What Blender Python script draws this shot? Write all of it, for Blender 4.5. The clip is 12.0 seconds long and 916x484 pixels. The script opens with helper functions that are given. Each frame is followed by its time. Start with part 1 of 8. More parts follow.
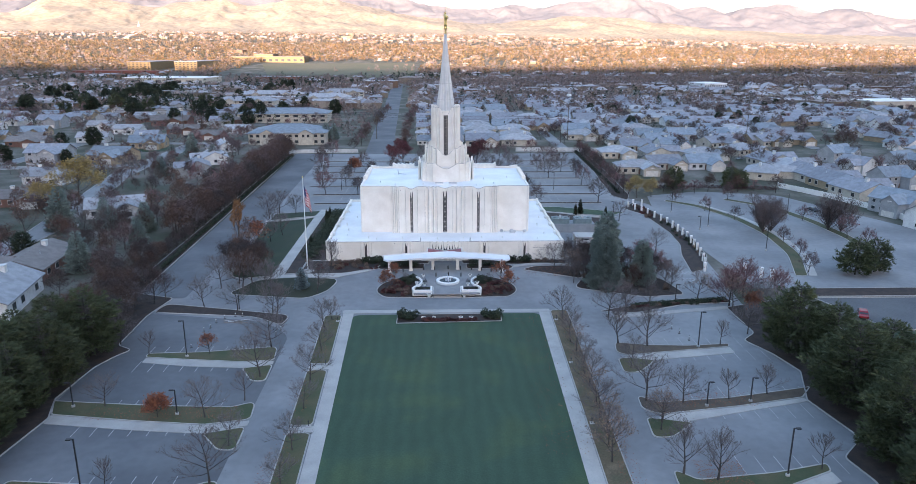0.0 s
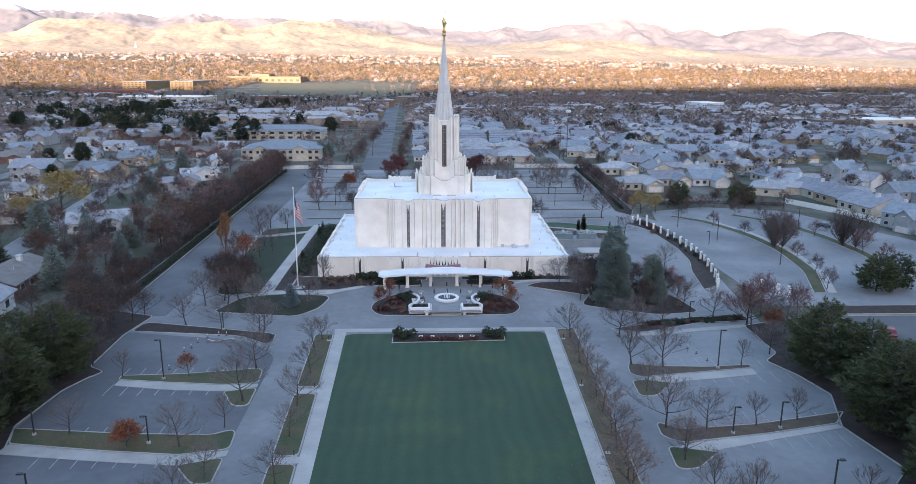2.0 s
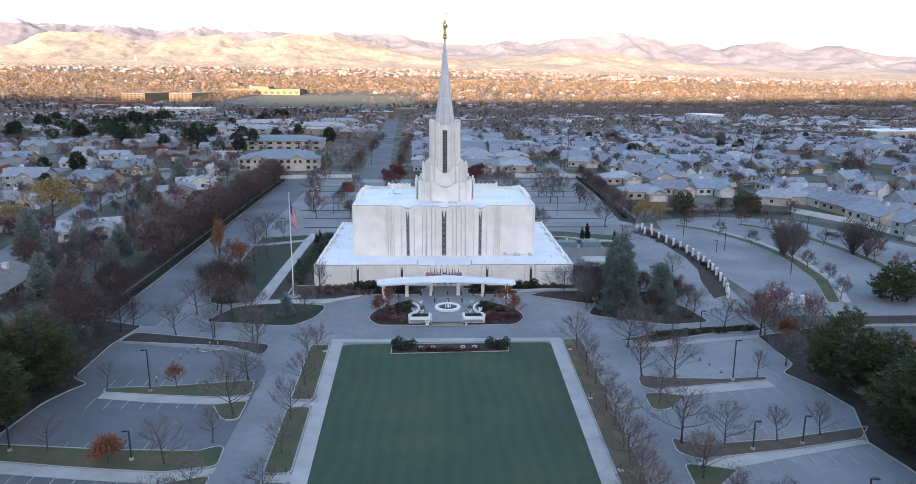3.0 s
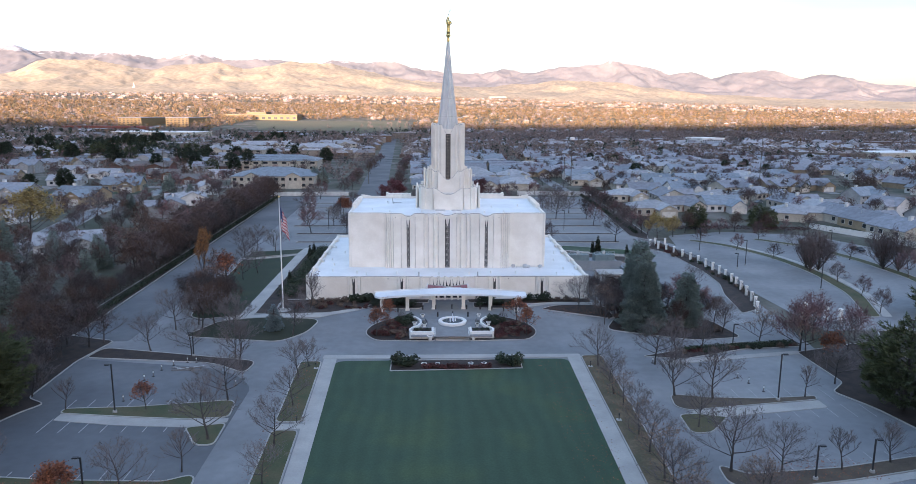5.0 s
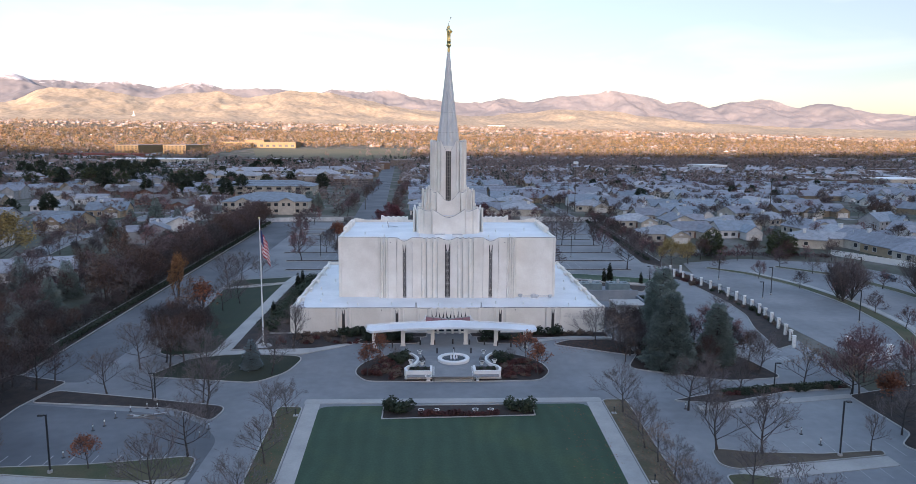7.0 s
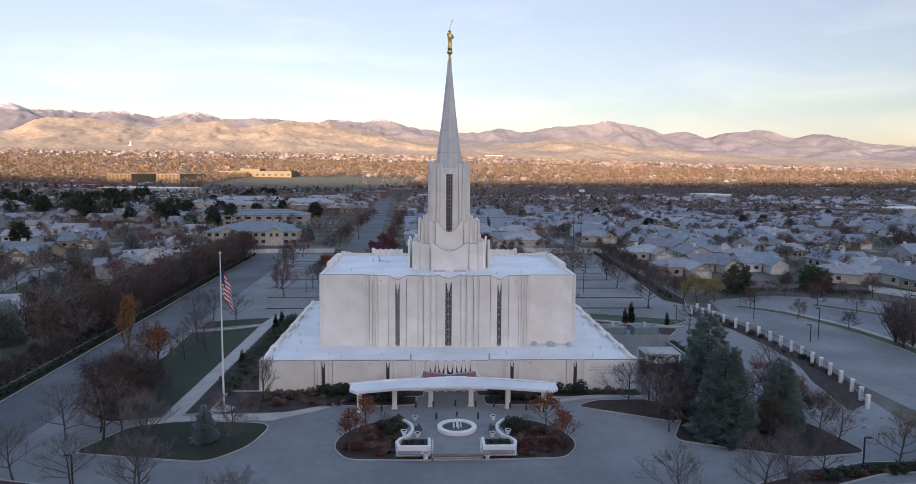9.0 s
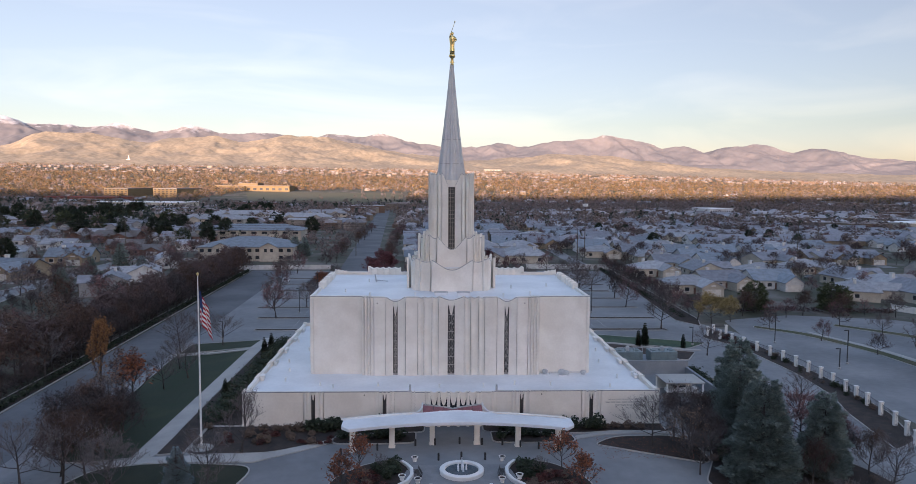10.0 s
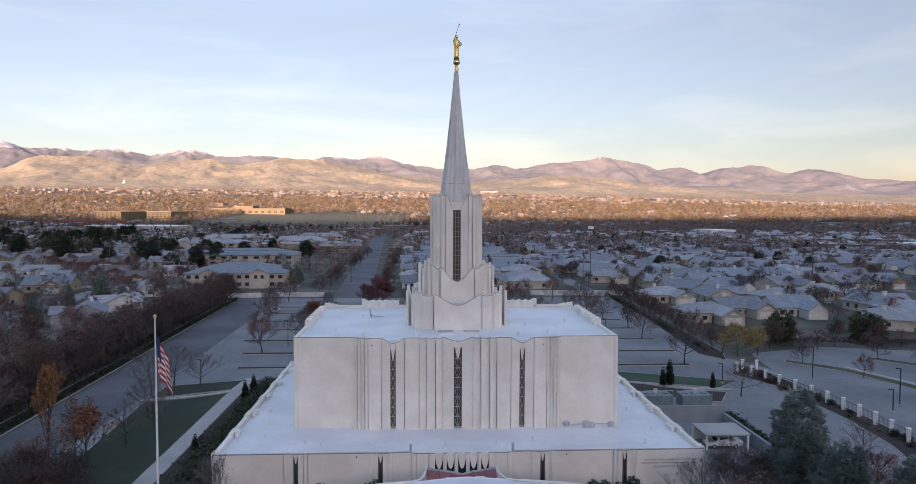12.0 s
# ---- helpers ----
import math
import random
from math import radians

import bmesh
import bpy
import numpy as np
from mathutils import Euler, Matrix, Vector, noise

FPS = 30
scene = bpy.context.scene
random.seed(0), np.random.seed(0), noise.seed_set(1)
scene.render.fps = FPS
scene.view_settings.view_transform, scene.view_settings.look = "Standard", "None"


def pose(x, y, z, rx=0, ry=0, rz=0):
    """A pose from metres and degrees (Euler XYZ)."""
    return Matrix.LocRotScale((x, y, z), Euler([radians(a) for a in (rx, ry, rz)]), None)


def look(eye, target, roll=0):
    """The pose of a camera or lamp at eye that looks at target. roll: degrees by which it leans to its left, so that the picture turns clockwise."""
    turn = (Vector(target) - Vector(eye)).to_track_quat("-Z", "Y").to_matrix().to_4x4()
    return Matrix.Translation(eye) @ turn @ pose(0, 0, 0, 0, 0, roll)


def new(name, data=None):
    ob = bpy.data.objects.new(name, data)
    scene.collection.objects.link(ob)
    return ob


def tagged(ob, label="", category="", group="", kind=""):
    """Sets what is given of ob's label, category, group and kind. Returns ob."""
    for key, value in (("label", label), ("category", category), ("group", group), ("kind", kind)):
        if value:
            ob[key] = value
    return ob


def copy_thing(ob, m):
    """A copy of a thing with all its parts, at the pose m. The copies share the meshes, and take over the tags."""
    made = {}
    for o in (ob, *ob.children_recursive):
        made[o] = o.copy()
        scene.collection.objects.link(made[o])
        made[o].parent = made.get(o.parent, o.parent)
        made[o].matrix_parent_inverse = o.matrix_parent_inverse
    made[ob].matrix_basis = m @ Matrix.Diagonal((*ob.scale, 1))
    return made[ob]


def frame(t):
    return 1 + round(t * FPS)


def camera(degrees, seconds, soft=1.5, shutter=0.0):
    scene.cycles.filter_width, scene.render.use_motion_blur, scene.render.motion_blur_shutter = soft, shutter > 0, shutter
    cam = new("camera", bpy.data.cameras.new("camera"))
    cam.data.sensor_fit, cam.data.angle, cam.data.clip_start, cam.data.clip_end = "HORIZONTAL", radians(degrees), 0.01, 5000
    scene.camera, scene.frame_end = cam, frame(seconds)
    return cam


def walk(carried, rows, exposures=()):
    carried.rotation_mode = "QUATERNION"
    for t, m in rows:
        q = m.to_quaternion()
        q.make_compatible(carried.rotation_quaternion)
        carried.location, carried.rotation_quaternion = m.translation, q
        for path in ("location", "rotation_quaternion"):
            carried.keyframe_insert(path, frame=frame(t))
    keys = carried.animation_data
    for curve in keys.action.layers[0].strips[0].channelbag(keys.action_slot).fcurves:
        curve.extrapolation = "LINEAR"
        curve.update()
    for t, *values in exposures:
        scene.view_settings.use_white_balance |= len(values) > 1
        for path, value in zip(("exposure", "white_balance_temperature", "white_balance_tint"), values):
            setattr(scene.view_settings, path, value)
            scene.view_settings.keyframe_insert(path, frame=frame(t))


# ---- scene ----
cam = camera(65.4, 12.0, 0.6)
PATH = [
    (0, (-0.767, -178.115, 55.301), (-0.7202, -176.188, 54.7707), 0.05),
    (0.5, (-0.921, -175.81, 54.087), (-0.8702, -173.878, 53.5707), 0.07),
    (1, (-1.082, -173.624, 53.058), (-1.0282, -171.688, 52.5574), 0.09),
    (1.5, (-1.236, -171.439, 52.17), (-1.1796, -169.5, 51.6835), 0.13),
    (2, (-1.392, -169.164, 51.328), (-1.3331, -167.222, 50.8546), 0.17),
    (2.5, (-1.569, -166.805, 50.23), (-1.5082, -164.858, 49.7741), 0.21),
    (3, (-1.803, -164.01, 48.802), (-1.7407, -162.06, 48.3642), 0.24),
    (3.5, (-2.054, -161.059, 47.313), (-1.9892, -159.104, 46.895), 0.27),
    (5.5, (-3.282, -148.384, 40.625), (-3.2097, -146.415, 40.2808), 0.32),
    (6, (-3.253, -144.966, 39.789), (-3.1801, -142.994, 39.4632), 0.32),
    (6.5, (-3.195, -140.928, 39.26), (-3.1214, -138.953, 38.9547), 0.34),
    (7, (-3.145, -136.427, 38.937), (-3.0703, -134.448, 38.6535), 0.35),
    (9, (-3.321, -113.52, 37.224), (-3.2383, -111.531, 37.0231), 0.4),
    (9.5, (-3.485, -107.901, 36.883), (-3.4004, -105.911, 36.7015), 0.42),
    (10, (-3.676, -102.878, 36.856), (-3.5897, -100.887, 36.6952), 0.39),
    (10.5, (-3.887, -98.443, 36.858), (-3.7987, -96.4498, 36.7163), 0.34),
    (11, (-4.102, -94.323, 36.968), (-4.0118, -92.3287, 36.8442), 0.29),
    (11.5, (-4.314, -90.568, 36.97), (-4.2215, -88.5735, 36.8568), 0.23),
    (12, (-4.489, -87.096, 36.966), (-4.3935, -85.101, 36.8664), 0.15),
]

EXPOSURES = [(0, 2.35, 6280, 17), (2.5, 2.3, 6320, 18), (5.5, 2.05, 6320, 19), (7, 1.84, 6400, 20), (9, 1.53, 6620, 23), (12, 1.43, 6640, 24)]
walk(cam, [(t, look(e, g, r)) for t, e, g, r in PATH], EXPOSURES)

# ---- daylight: low sun behind the camera, kept off the near ground by a ridge to the rear ----
SUN_UP, SUN_SIDE = 7.0, 14.0
world = bpy.data.worlds.new("world")
scene.world = world
world.use_nodes = True
wn = world.node_tree
sky = wn.nodes.new("ShaderNodeTexSky")
sky.sky_type = "NISHITA"
sky.sun_disc = False
sky.sun_elevation = radians(SUN_UP)
sky.sun_rotation = radians(180 - SUN_SIDE)
sky.altitude = 1300
sky.dust_density = 2.2
sky.ozone_density = 1.1
# low sky dimmed and made less yellow; added zenith gain lights the ground
coord = wn.nodes.new("ShaderNodeTexCoord")
split = wn.nodes.new("ShaderNodeSeparateXYZ")
sky_gain = wn.nodes.new("ShaderNodeValToRGB")
sky_gain.color_ramp.interpolation = "LINEAR"
sky_gain.color_ramp.elements[0].position, sky_gain.color_ramp.elements[0].color = 0.0, (0.50, 0.49, 0.68, 1)
sky_gain.color_ramp.elements[1].position, sky_gain.color_ramp.elements[1].color = 0.85, (1.5, 1.5, 1.46, 1)
for place_, tone in ((0.08, (0.48, 0.455, 0.49, 1)), (0.24, (0.64, 0.55, 0.525, 1)), (0.38, (0.93, 0.84, 0.78, 1))):
    sky_gain.color_ramp.elements.new(place_).color = tone
graded_sky = wn.nodes.new("ShaderNodeMix")
graded_sky.data_type, graded_sky.blend_type = "RGBA", "MULTIPLY"
graded_sky.inputs[0].default_value = 1.0
wn.links.new(coord.outputs["Generated"], split.inputs[0])
wn.links.new(split.outputs["Z"], sky_gain.inputs[0])
wn.links.new(sky.outputs[0], graded_sky.inputs[6])
wn.links.new(sky_gain.outputs[0], graded_sky.inputs[7])
# thin cirrus, drawn out along the horizon
drawn = wn.nodes.new("ShaderNodeMapping")
drawn.inputs["Scale"].default_value = (2.2, 2.2, 11.0)
wisps = wn.nodes.new("ShaderNodeTexNoise")
wisps.inputs["Scale"].default_value, wisps.inputs["Detail"].default_value, wisps.inputs["Distortion"].default_value = 1.6, 6.0, 0.7
thin = wn.nodes.new("ShaderNodeMapRange")
thin.inputs[1].default_value, thin.inputs[2].default_value, thin.inputs[4].default_value = 0.48, 0.78, 0.55
cirrus = wn.nodes.new("ShaderNodeMix")
cirrus.data_type, cirrus.blend_type = "RGBA", "MULTIPLY"
cirrus.inputs[7].default_value = (1.42, 1.26, 1.12, 1)
wn.links.new(coord.outputs["Generated"], drawn.inputs[0])
wn.links.new(drawn.outputs[0], wisps.inputs["Vector"])
wn.links.new(wisps.outputs[0], thin.inputs[0])
wn.links.new(thin.outputs[0], cirrus.inputs[0])
wn.links.new(graded_sky.outputs[2], cirrus.inputs[6])
wn.links.new(cirrus.outputs[2], wn.nodes["Background"].inputs[0])
wn.nodes["Background"].inputs[1].default_value = 0.15
sun = new("sun", bpy.data.lights.new("sun", "SUN"))
sun.data.energy = 5.0
sun.data.angle = radians(0.6)
sun.data.color = (1.0, 0.74, 0.53)
sun.matrix_world = look((-SUN_SIDE / 57, -1, math.tan(radians(SUN_UP))), (0, 0, 0))


# ---- materials ----
def material(name, colour, rough=0.8, second=None, scale=1.0, fine=12.0, bump=0.0, metal=0.0, spread=0.0, island=0.0, mix=0.5, stretch=(1, 1, 1), third=None, grain=0.14):
    """Two scales of variation, colour to second over patches of 1/scale metres, a fine grain, bump, and a spread of value per object or per island."""
    m = bpy.data.materials.new(name)
    m.use_nodes = True
    nt = m.node_tree
    b = nt.nodes["Principled BSDF"]
    b.inputs["Roughness"].default_value = rough
    b.inputs["Metallic"].default_value = metal
    second = second or tuple(c * 0.8 for c in colour)
    geo = nt.nodes.new("ShaderNodeNewGeometry")
    mp = nt.nodes.new("ShaderNodeMapping")
    mp.inputs["Scale"].default_value = stretch
    nt.links.new(geo.outputs["Position"], mp.inputs[0])
    n1 = nt.nodes.new("ShaderNodeTexNoise")
    n1.inputs["Scale"].default_value = scale
    n1.inputs["Detail"].default_value = 5
    n2 = nt.nodes.new("ShaderNodeTexNoise")
    n2.inputs["Scale"].default_value = fine
    n2.inputs["Detail"].default_value = 3
    for n in (n1, n2):
        nt.links.new(mp.outputs[0], n.inputs["Vector"])
    ramp = nt.nodes.new("ShaderNodeValToRGB")
    ramp.color_ramp.elements[0].position = 0.5 - 0.3 * mix
    ramp.color_ramp.elements[1].position = 0.5 + 0.3 * mix
    ramp.color_ramp.elements[0].color = (*colour, 1)
    ramp.color_ramp.elements[1].color = (*second, 1)
    if third:
        el = ramp.color_ramp.elements.new(0.5)
        el.color = (*third, 1)
    nt.links.new(n1.outputs[0], ramp.inputs[0])
    hsv = nt.nodes.new("ShaderNodeHueSaturation")
    nt.links.new(ramp.outputs[0], hsv.inputs["Color"])
    val = nt.nodes.new("ShaderNodeMapRange")
    val.inputs[3].default_value, val.inputs[4].default_value = 1 - grain, 1 + grain
    val.inputs[1].default_value, val.inputs[2].default_value = 0.3, 0.7
    nt.links.new(n2.outputs[0], val.inputs[0])
    last = val.outputs[0]
    for amount, node, socket in ((spread, "ShaderNodeObjectInfo", "Random"), (island, "ShaderNodeNewGeometry", "Random Per Island")):
        if amount:
            src = nt.nodes.new(node)
            mr = nt.nodes.new("ShaderNodeMapRange")
            mr.inputs[3].default_value, mr.inputs[4].default_value = 1 - amount, 1 + amount
            nt.links.new(src.outputs[socket], mr.inputs[0])
            mul = nt.nodes.new("ShaderNodeMath")
            mul.operation = "MULTIPLY"
            nt.links.new(last, mul.inputs[0])
            nt.links.new(mr.outputs[0], mul.inputs[1])
            last = mul.outputs[0]
    nt.links.new(last, hsv.inputs["Value"])
    nt.links.new(hsv.outputs[0], b.inputs["Base Color"])
    if bump:
        bp = nt.nodes.new("ShaderNodeBump")
        bp.inputs["Strength"].default_value = bump
        bp.inputs["Distance"].default_value = 0.05
        nt.links.new(n2.outputs[0], bp.inputs["Height"])
        nt.links.new(bp.outputs[0], b.inputs["Normal"])
    return m


def palette(name, colours, rough=0.9):
    """A colour per island, picked from the list."""
    m = bpy.data.materials.new(name)
    m.use_nodes = True
    nt = m.node_tree
    b = nt.nodes["Principled BSDF"]
    b.inputs["Roughness"].default_value = rough
    geo = nt.nodes.new("ShaderNodeNewGeometry")
    ramp = nt.nodes.new("ShaderNodeValToRGB")
    ramp.color_ramp.interpolation = "CONSTANT"
    for i, c in enumerate(colours):
        el = ramp.color_ramp.elements[i] if i < 2 else ramp.color_ramp.elements.new(i / len(colours))
        el.position = i / len(colours)
        el.color = (*c, 1)
    nt.links.new(geo.outputs["Random Per Island"], ramp.inputs[0])
    n = nt.nodes.new("ShaderNodeTexNoise")
    n.inputs["Scale"].default_value = 0.8
    nt.links.new(geo.outputs["Position"], n.inputs["Vector"])
    mr = nt.nodes.new("ShaderNodeMapRange")
    mr.inputs[3].default_value, mr.inputs[4].default_value = 0.7, 1.3
    nt.links.new(n.outputs[0], mr.inputs[0])
    hsv = nt.nodes.new("ShaderNodeHueSaturation")
    nt.links.new(ramp.outputs[0], hsv.inputs["Color"])
    nt.links.new(mr.outputs[0], hsv.inputs["Value"])
    nt.links.new(hsv.outputs[0], b.inputs["Base Color"])
    return m


STONE = material("cast_stone", (0.85, 0.81, 0.74), 0.7, (0.76, 0.715, 0.64), 0.35, 3, 0.0, spread=0.05, grain=0.03)
STONE_DARK = material("joint_sealant", (0.40, 0.385, 0.365), 0.8)
WINDOW_DARK = material("leaded_window", (0.06, 0.06, 0.062), 0.5)
LATTICE = material("bronze_lattice", (0.30, 0.27, 0.24), 0.5)
ROOF_WHITE = material("white_roof_membrane", (0.82, 0.83, 0.84), 0.55, (0.70, 0.71, 0.72), 0.15, 2, 0.0, grain=0.03)
WHITE_PAINT = material("white_paint", (0.80, 0.79, 0.76), 0.5, (0.74, 0.73, 0.71), 0.8, grain=0.04)
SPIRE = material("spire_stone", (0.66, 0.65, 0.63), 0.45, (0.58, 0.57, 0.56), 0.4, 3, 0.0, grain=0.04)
FLASHING = material("grey_flashing", (0.25, 0.26, 0.28), 0.6)
GOLD = material("gold_leaf", (0.93, 0.72, 0.33), 0.33, (0.80, 0.60, 0.26), 2, metal=1.0)
DARK_GLASS = material("dark_glass", (0.03, 0.035, 0.045), 0.12, (0.05, 0.055, 0.06), 0.5)
BRONZE = material("dark_bronze", (0.055, 0.05, 0.05), 0.45, metal=0.4)
TRACERY = material("tracery_stone", (0.45, 0.43, 0.40), 0.7)
MAROON = material("maroon_tile", (0.22, 0.06, 0.075), 0.4, (0.30, 0.09, 0.10), 1.5)
STEEL = material("galvanised_steel", (0.55, 0.56, 0.57), 0.5, metal=0.3)
ASPHALT = material("asphalt", (0.165, 0.172, 0.18), 0.9, (0.255, 0.262, 0.266), 0.05, 0.7, 0.08, third=(0.205, 0.212, 0.22), grain=0.07)
ROAD_DARK = material("newer_asphalt", (0.075, 0.08, 0.09), 0.9, (0.11, 0.115, 0.12), 0.08, 2.5, 0.1)
CONCRETE = material("concrete", (0.41, 0.395, 0.37), 0.85, (0.33, 0.32, 0.305), 0.25, 4, 0.1, spread=0.06, grain=0.06)
PAVER = material("plaza_paving", (0.20, 0.20, 0.205), 0.8, (0.25, 0.25, 0.25), 0.5, 5, 0.1, grain=0.06)
LEAF_GRASS = material("leaf_covered_grass", (0.085, 0.080, 0.045), 0.95, (0.16, 0.12, 0.075), 0.35, 5, 0.3, third=(0.11, 0.088, 0.052), grain=0.25)
LAWN = material("lawn", (0.030, 0.062, 0.034), 0.95, (0.045, 0.078, 0.036), 0.09, 4, 0.3, third=(0.032, 0.066, 0.038))
# darkened copy of the lawn: the shade beside the trees is in its colour
SHADED_LAWN = material("shaded_lawn", (0.017, 0.036, 0.016), 0.95, (0.030, 0.045, 0.020), 0.15, 5, 0.3, third=(0.020, 0.034, 0.018))
GRASS_DRY = material("tired_grass", (0.050, 0.068, 0.030), 0.95, (0.10, 0.085, 0.045), 0.2, 5, 0.3)
GRASS_DARK = material("dark_grass", (0.018, 0.026, 0.014), 0.95, (0.034, 0.036, 0.020), 0.25, 6, 0.3)
MULCH = material("bark_mulch", (0.026, 0.020, 0.018), 0.95, (0.050, 0.034, 0.028), 0.6, 6, 0.4)
EARTH = material("suburb_ground", (0.042, 0.052, 0.030), 0.95, (0.15, 0.138, 0.122), 0.05, 0.6, third=(0.075, 0.075, 0.055), grain=0.2)
FIELD = material("dry_field", (0.115, 0.105, 0.062), 0.95, (0.088, 0.092, 0.05), 0.01, 0.3)
BARK = material("bark", (0.075, 0.063, 0.058), 0.95, (0.050, 0.042, 0.040), 2.0, 14, spread=0.25)
TWIG = material("twigs", (0.155, 0.130, 0.123), 0.95, (0.115, 0.096, 0.094), 1.0, 8, spread=0.22)
TWIG_RED = material("reddish_twigs", (0.115, 0.078, 0.074), 0.95, (0.085, 0.060, 0.058), 0.8, 8, spread=0.3)
TWIG_PINK = material("pinkish_twigs", (0.21, 0.115, 0.115), 0.95, (0.16, 0.09, 0.09), 0.8, 8, spread=0.2)
LEAF_RUST = material("rust_leaves", (0.26, 0.095, 0.045), 0.9, (0.20, 0.07, 0.04), 1.0, 8, spread=0.25, island=0.35)
LEAF_WINE = material("wine_leaves", (0.16, 0.05, 0.055), 0.9, (0.11, 0.04, 0.045), 1.0, 8, spread=0.25, island=0.35)
LEAF_GOLD = material("yellow_leaves", (0.34, 0.245, 0.085), 0.9, (0.26, 0.185, 0.07), 1.0, 8, island=0.35)
PINE = material("pine_needles", (0.052, 0.066, 0.030), 0.85, (0.078, 0.092, 0.038), 0.5, 5, spread=0.15, island=0.3)
SPRUCE = material("blue_spruce_needles", (0.23, 0.29, 0.265), 0.85, (0.15, 0.195, 0.175), 0.6, 5, spread=0.2, island=0.4)
HEDGE = material("dark_evergreen", (0.022, 0.036, 0.020), 0.9, (0.04, 0.05, 0.028), 1.0, 6, spread=0.2, island=0.4)
SHRUB_RED = material("barberry", (0.11, 0.035, 0.032), 0.9, (0.075, 0.032, 0.03), 1.0, 6, spread=0.25, island=0.4)
POLE = material("dark_pole_paint", (0.025, 0.025, 0.028), 0.5)
WOODPOLE = material("weathered_pole", (0.14, 0.11, 0.09), 0.9)
WATER = material("fountain_water", (0.05, 0.08, 0.10), 0.08, (0.08, 0.11, 0.13), 1.5, 9, 0.3)
FOAM = material("water_foam", (0.80, 0.82, 0.85), 0.5)
RED_CLOTH = material("flag_red", (0.45, 0.04, 0.05), 0.8)
WHITE_CLOTH = material("flag_white", (0.75, 0.74, 0.73), 0.8)
BLUE_CLOTH = material("flag_blue", (0.03, 0.05, 0.16), 0.8)
LAMP_GLASS = material("lamp_lens", (0.55, 0.55, 0.5), 0.3)
LETTERING = material("grey_lettering", (0.46, 0.44, 0.41), 0.6)


# ---- mesh helpers ----
def mesh(name, bm, mat, smooth=False):
    me = bpy.data.meshes.new(name)
    bm.normal_update()
    if smooth:
        for f in bm.faces:
            f.smooth = True
    bm.to_mesh(me)
    bm.free()
    if mat:
        me.materials.append(mat)
    return me


def part(name, bm, mat, parent=None, label="", smooth=False):
    ob = new(name, mesh(name, bm, mat, smooth))
    ob.parent = parent
    if label:
        ob["label"] = label
    return ob


def quick(name, verts, faces, mat, parent=None, label="", smooth=False):
    me = bpy.data.meshes.new(name)
    me.from_pydata(verts, [], faces)
    me.materials.append(mat)
    if smooth:
        me.shade_smooth()
    ob = new(name, me)
    ob.parent = parent
    if label:
        ob["label"] = label
    if name in ("twig_spray", "branchwork", "boughwork", "crown", "foliage", "stemwork"):
        ob["kind"] = "stuff"
    return ob


def thing(name, label, category, m=None, group="", kind=""):
    ob = new(name)
    if m is not None:
        ob.matrix_basis = m
    return tagged(ob, label, category, group, kind)


def box(bm, x0, y0, z0, x1, y1, z1, bevel=0.0):
    r = bmesh.ops.create_cube(bm, size=1, matrix=Matrix.Translation(((x0 + x1) / 2, (y0 + y1) / 2, (z0 + z1) / 2)) @ Matrix.Diagonal((x1 - x0, y1 - y0, z1 - z0, 1)))
    if bevel:
        edges = list({e for v in r["verts"] for e in v.link_edges})
        bmesh.ops.bevel(bm, geom=edges, offset=bevel, segments=1, affect="EDGES")
    return bm


def tube(bm, p, q, r0, r1=None, n=8, caps=True):
    """A tapered rod from p to q."""
    r1 = r0 if r1 is None else r1
    p, q = Vector(p), Vector(q)
    d = q - p
    m = Matrix.Translation((p + q) / 2) @ d.to_track_quat("Z", "Y").to_matrix().to_4x4()
    bmesh.ops.create_cone(bm, cap_ends=caps, segments=n, radius1=r0, radius2=r1, depth=d.length, matrix=m)
    return bm


def lathe(bm, profile, n=20, at=(0, 0, 0)):
    """A turned body from (radius, height) pairs."""
    rings = []
    for r, z in profile:
        rings.append([bm.verts.new((at[0] + r * math.cos(2 * math.pi * i / n), at[1] + r * math.sin(2 * math.pi * i / n), at[2] + z)) for i in range(n)])
    for a, b in zip(rings, rings[1:]):
        for i in range(n):
            bm.faces.new((a[i], a[(i + 1) % n], b[(i + 1) % n], b[i]))
    bm.faces.new(rings[0][::-1])
    bm.faces.new(rings[-1])
    return bm


def smoothstep(a, b, v):
    t = min(1, max(0, (v - a) / (b - a)))
    return t * t * (3 - 2 * t)


def rise(x, y):
    """Height of the ground: the plaza stands a metre over the car parks, and the far valley rises to the foot of the hills."""
    z = 1.0 * smoothstep(-25, -11, y) * (1 - smoothstep(54, 66, y)) * (1 - smoothstep(36, 50, abs(x)))
    if y > 1000:
        z += (104 - 62 * min(0.9, max(-0.9, x / (y + 108)))) * ((y - 1000) / 2500) ** 1.1
    return z


CUTS = (-25, -22.5, -20, -18, -16, -13.5, -11, 54, 57, 60, 63, 66, 225, 260, 300, 350, 400, 450, 500, 700, 900, 1000, 1040, 1080, 1120, 1180, 1240, 1300, 1360, 1420, 1480, 1540)
CUTS_X = (-50, -46, -43, -40, -36, 36, 40, 43, 46, 50)


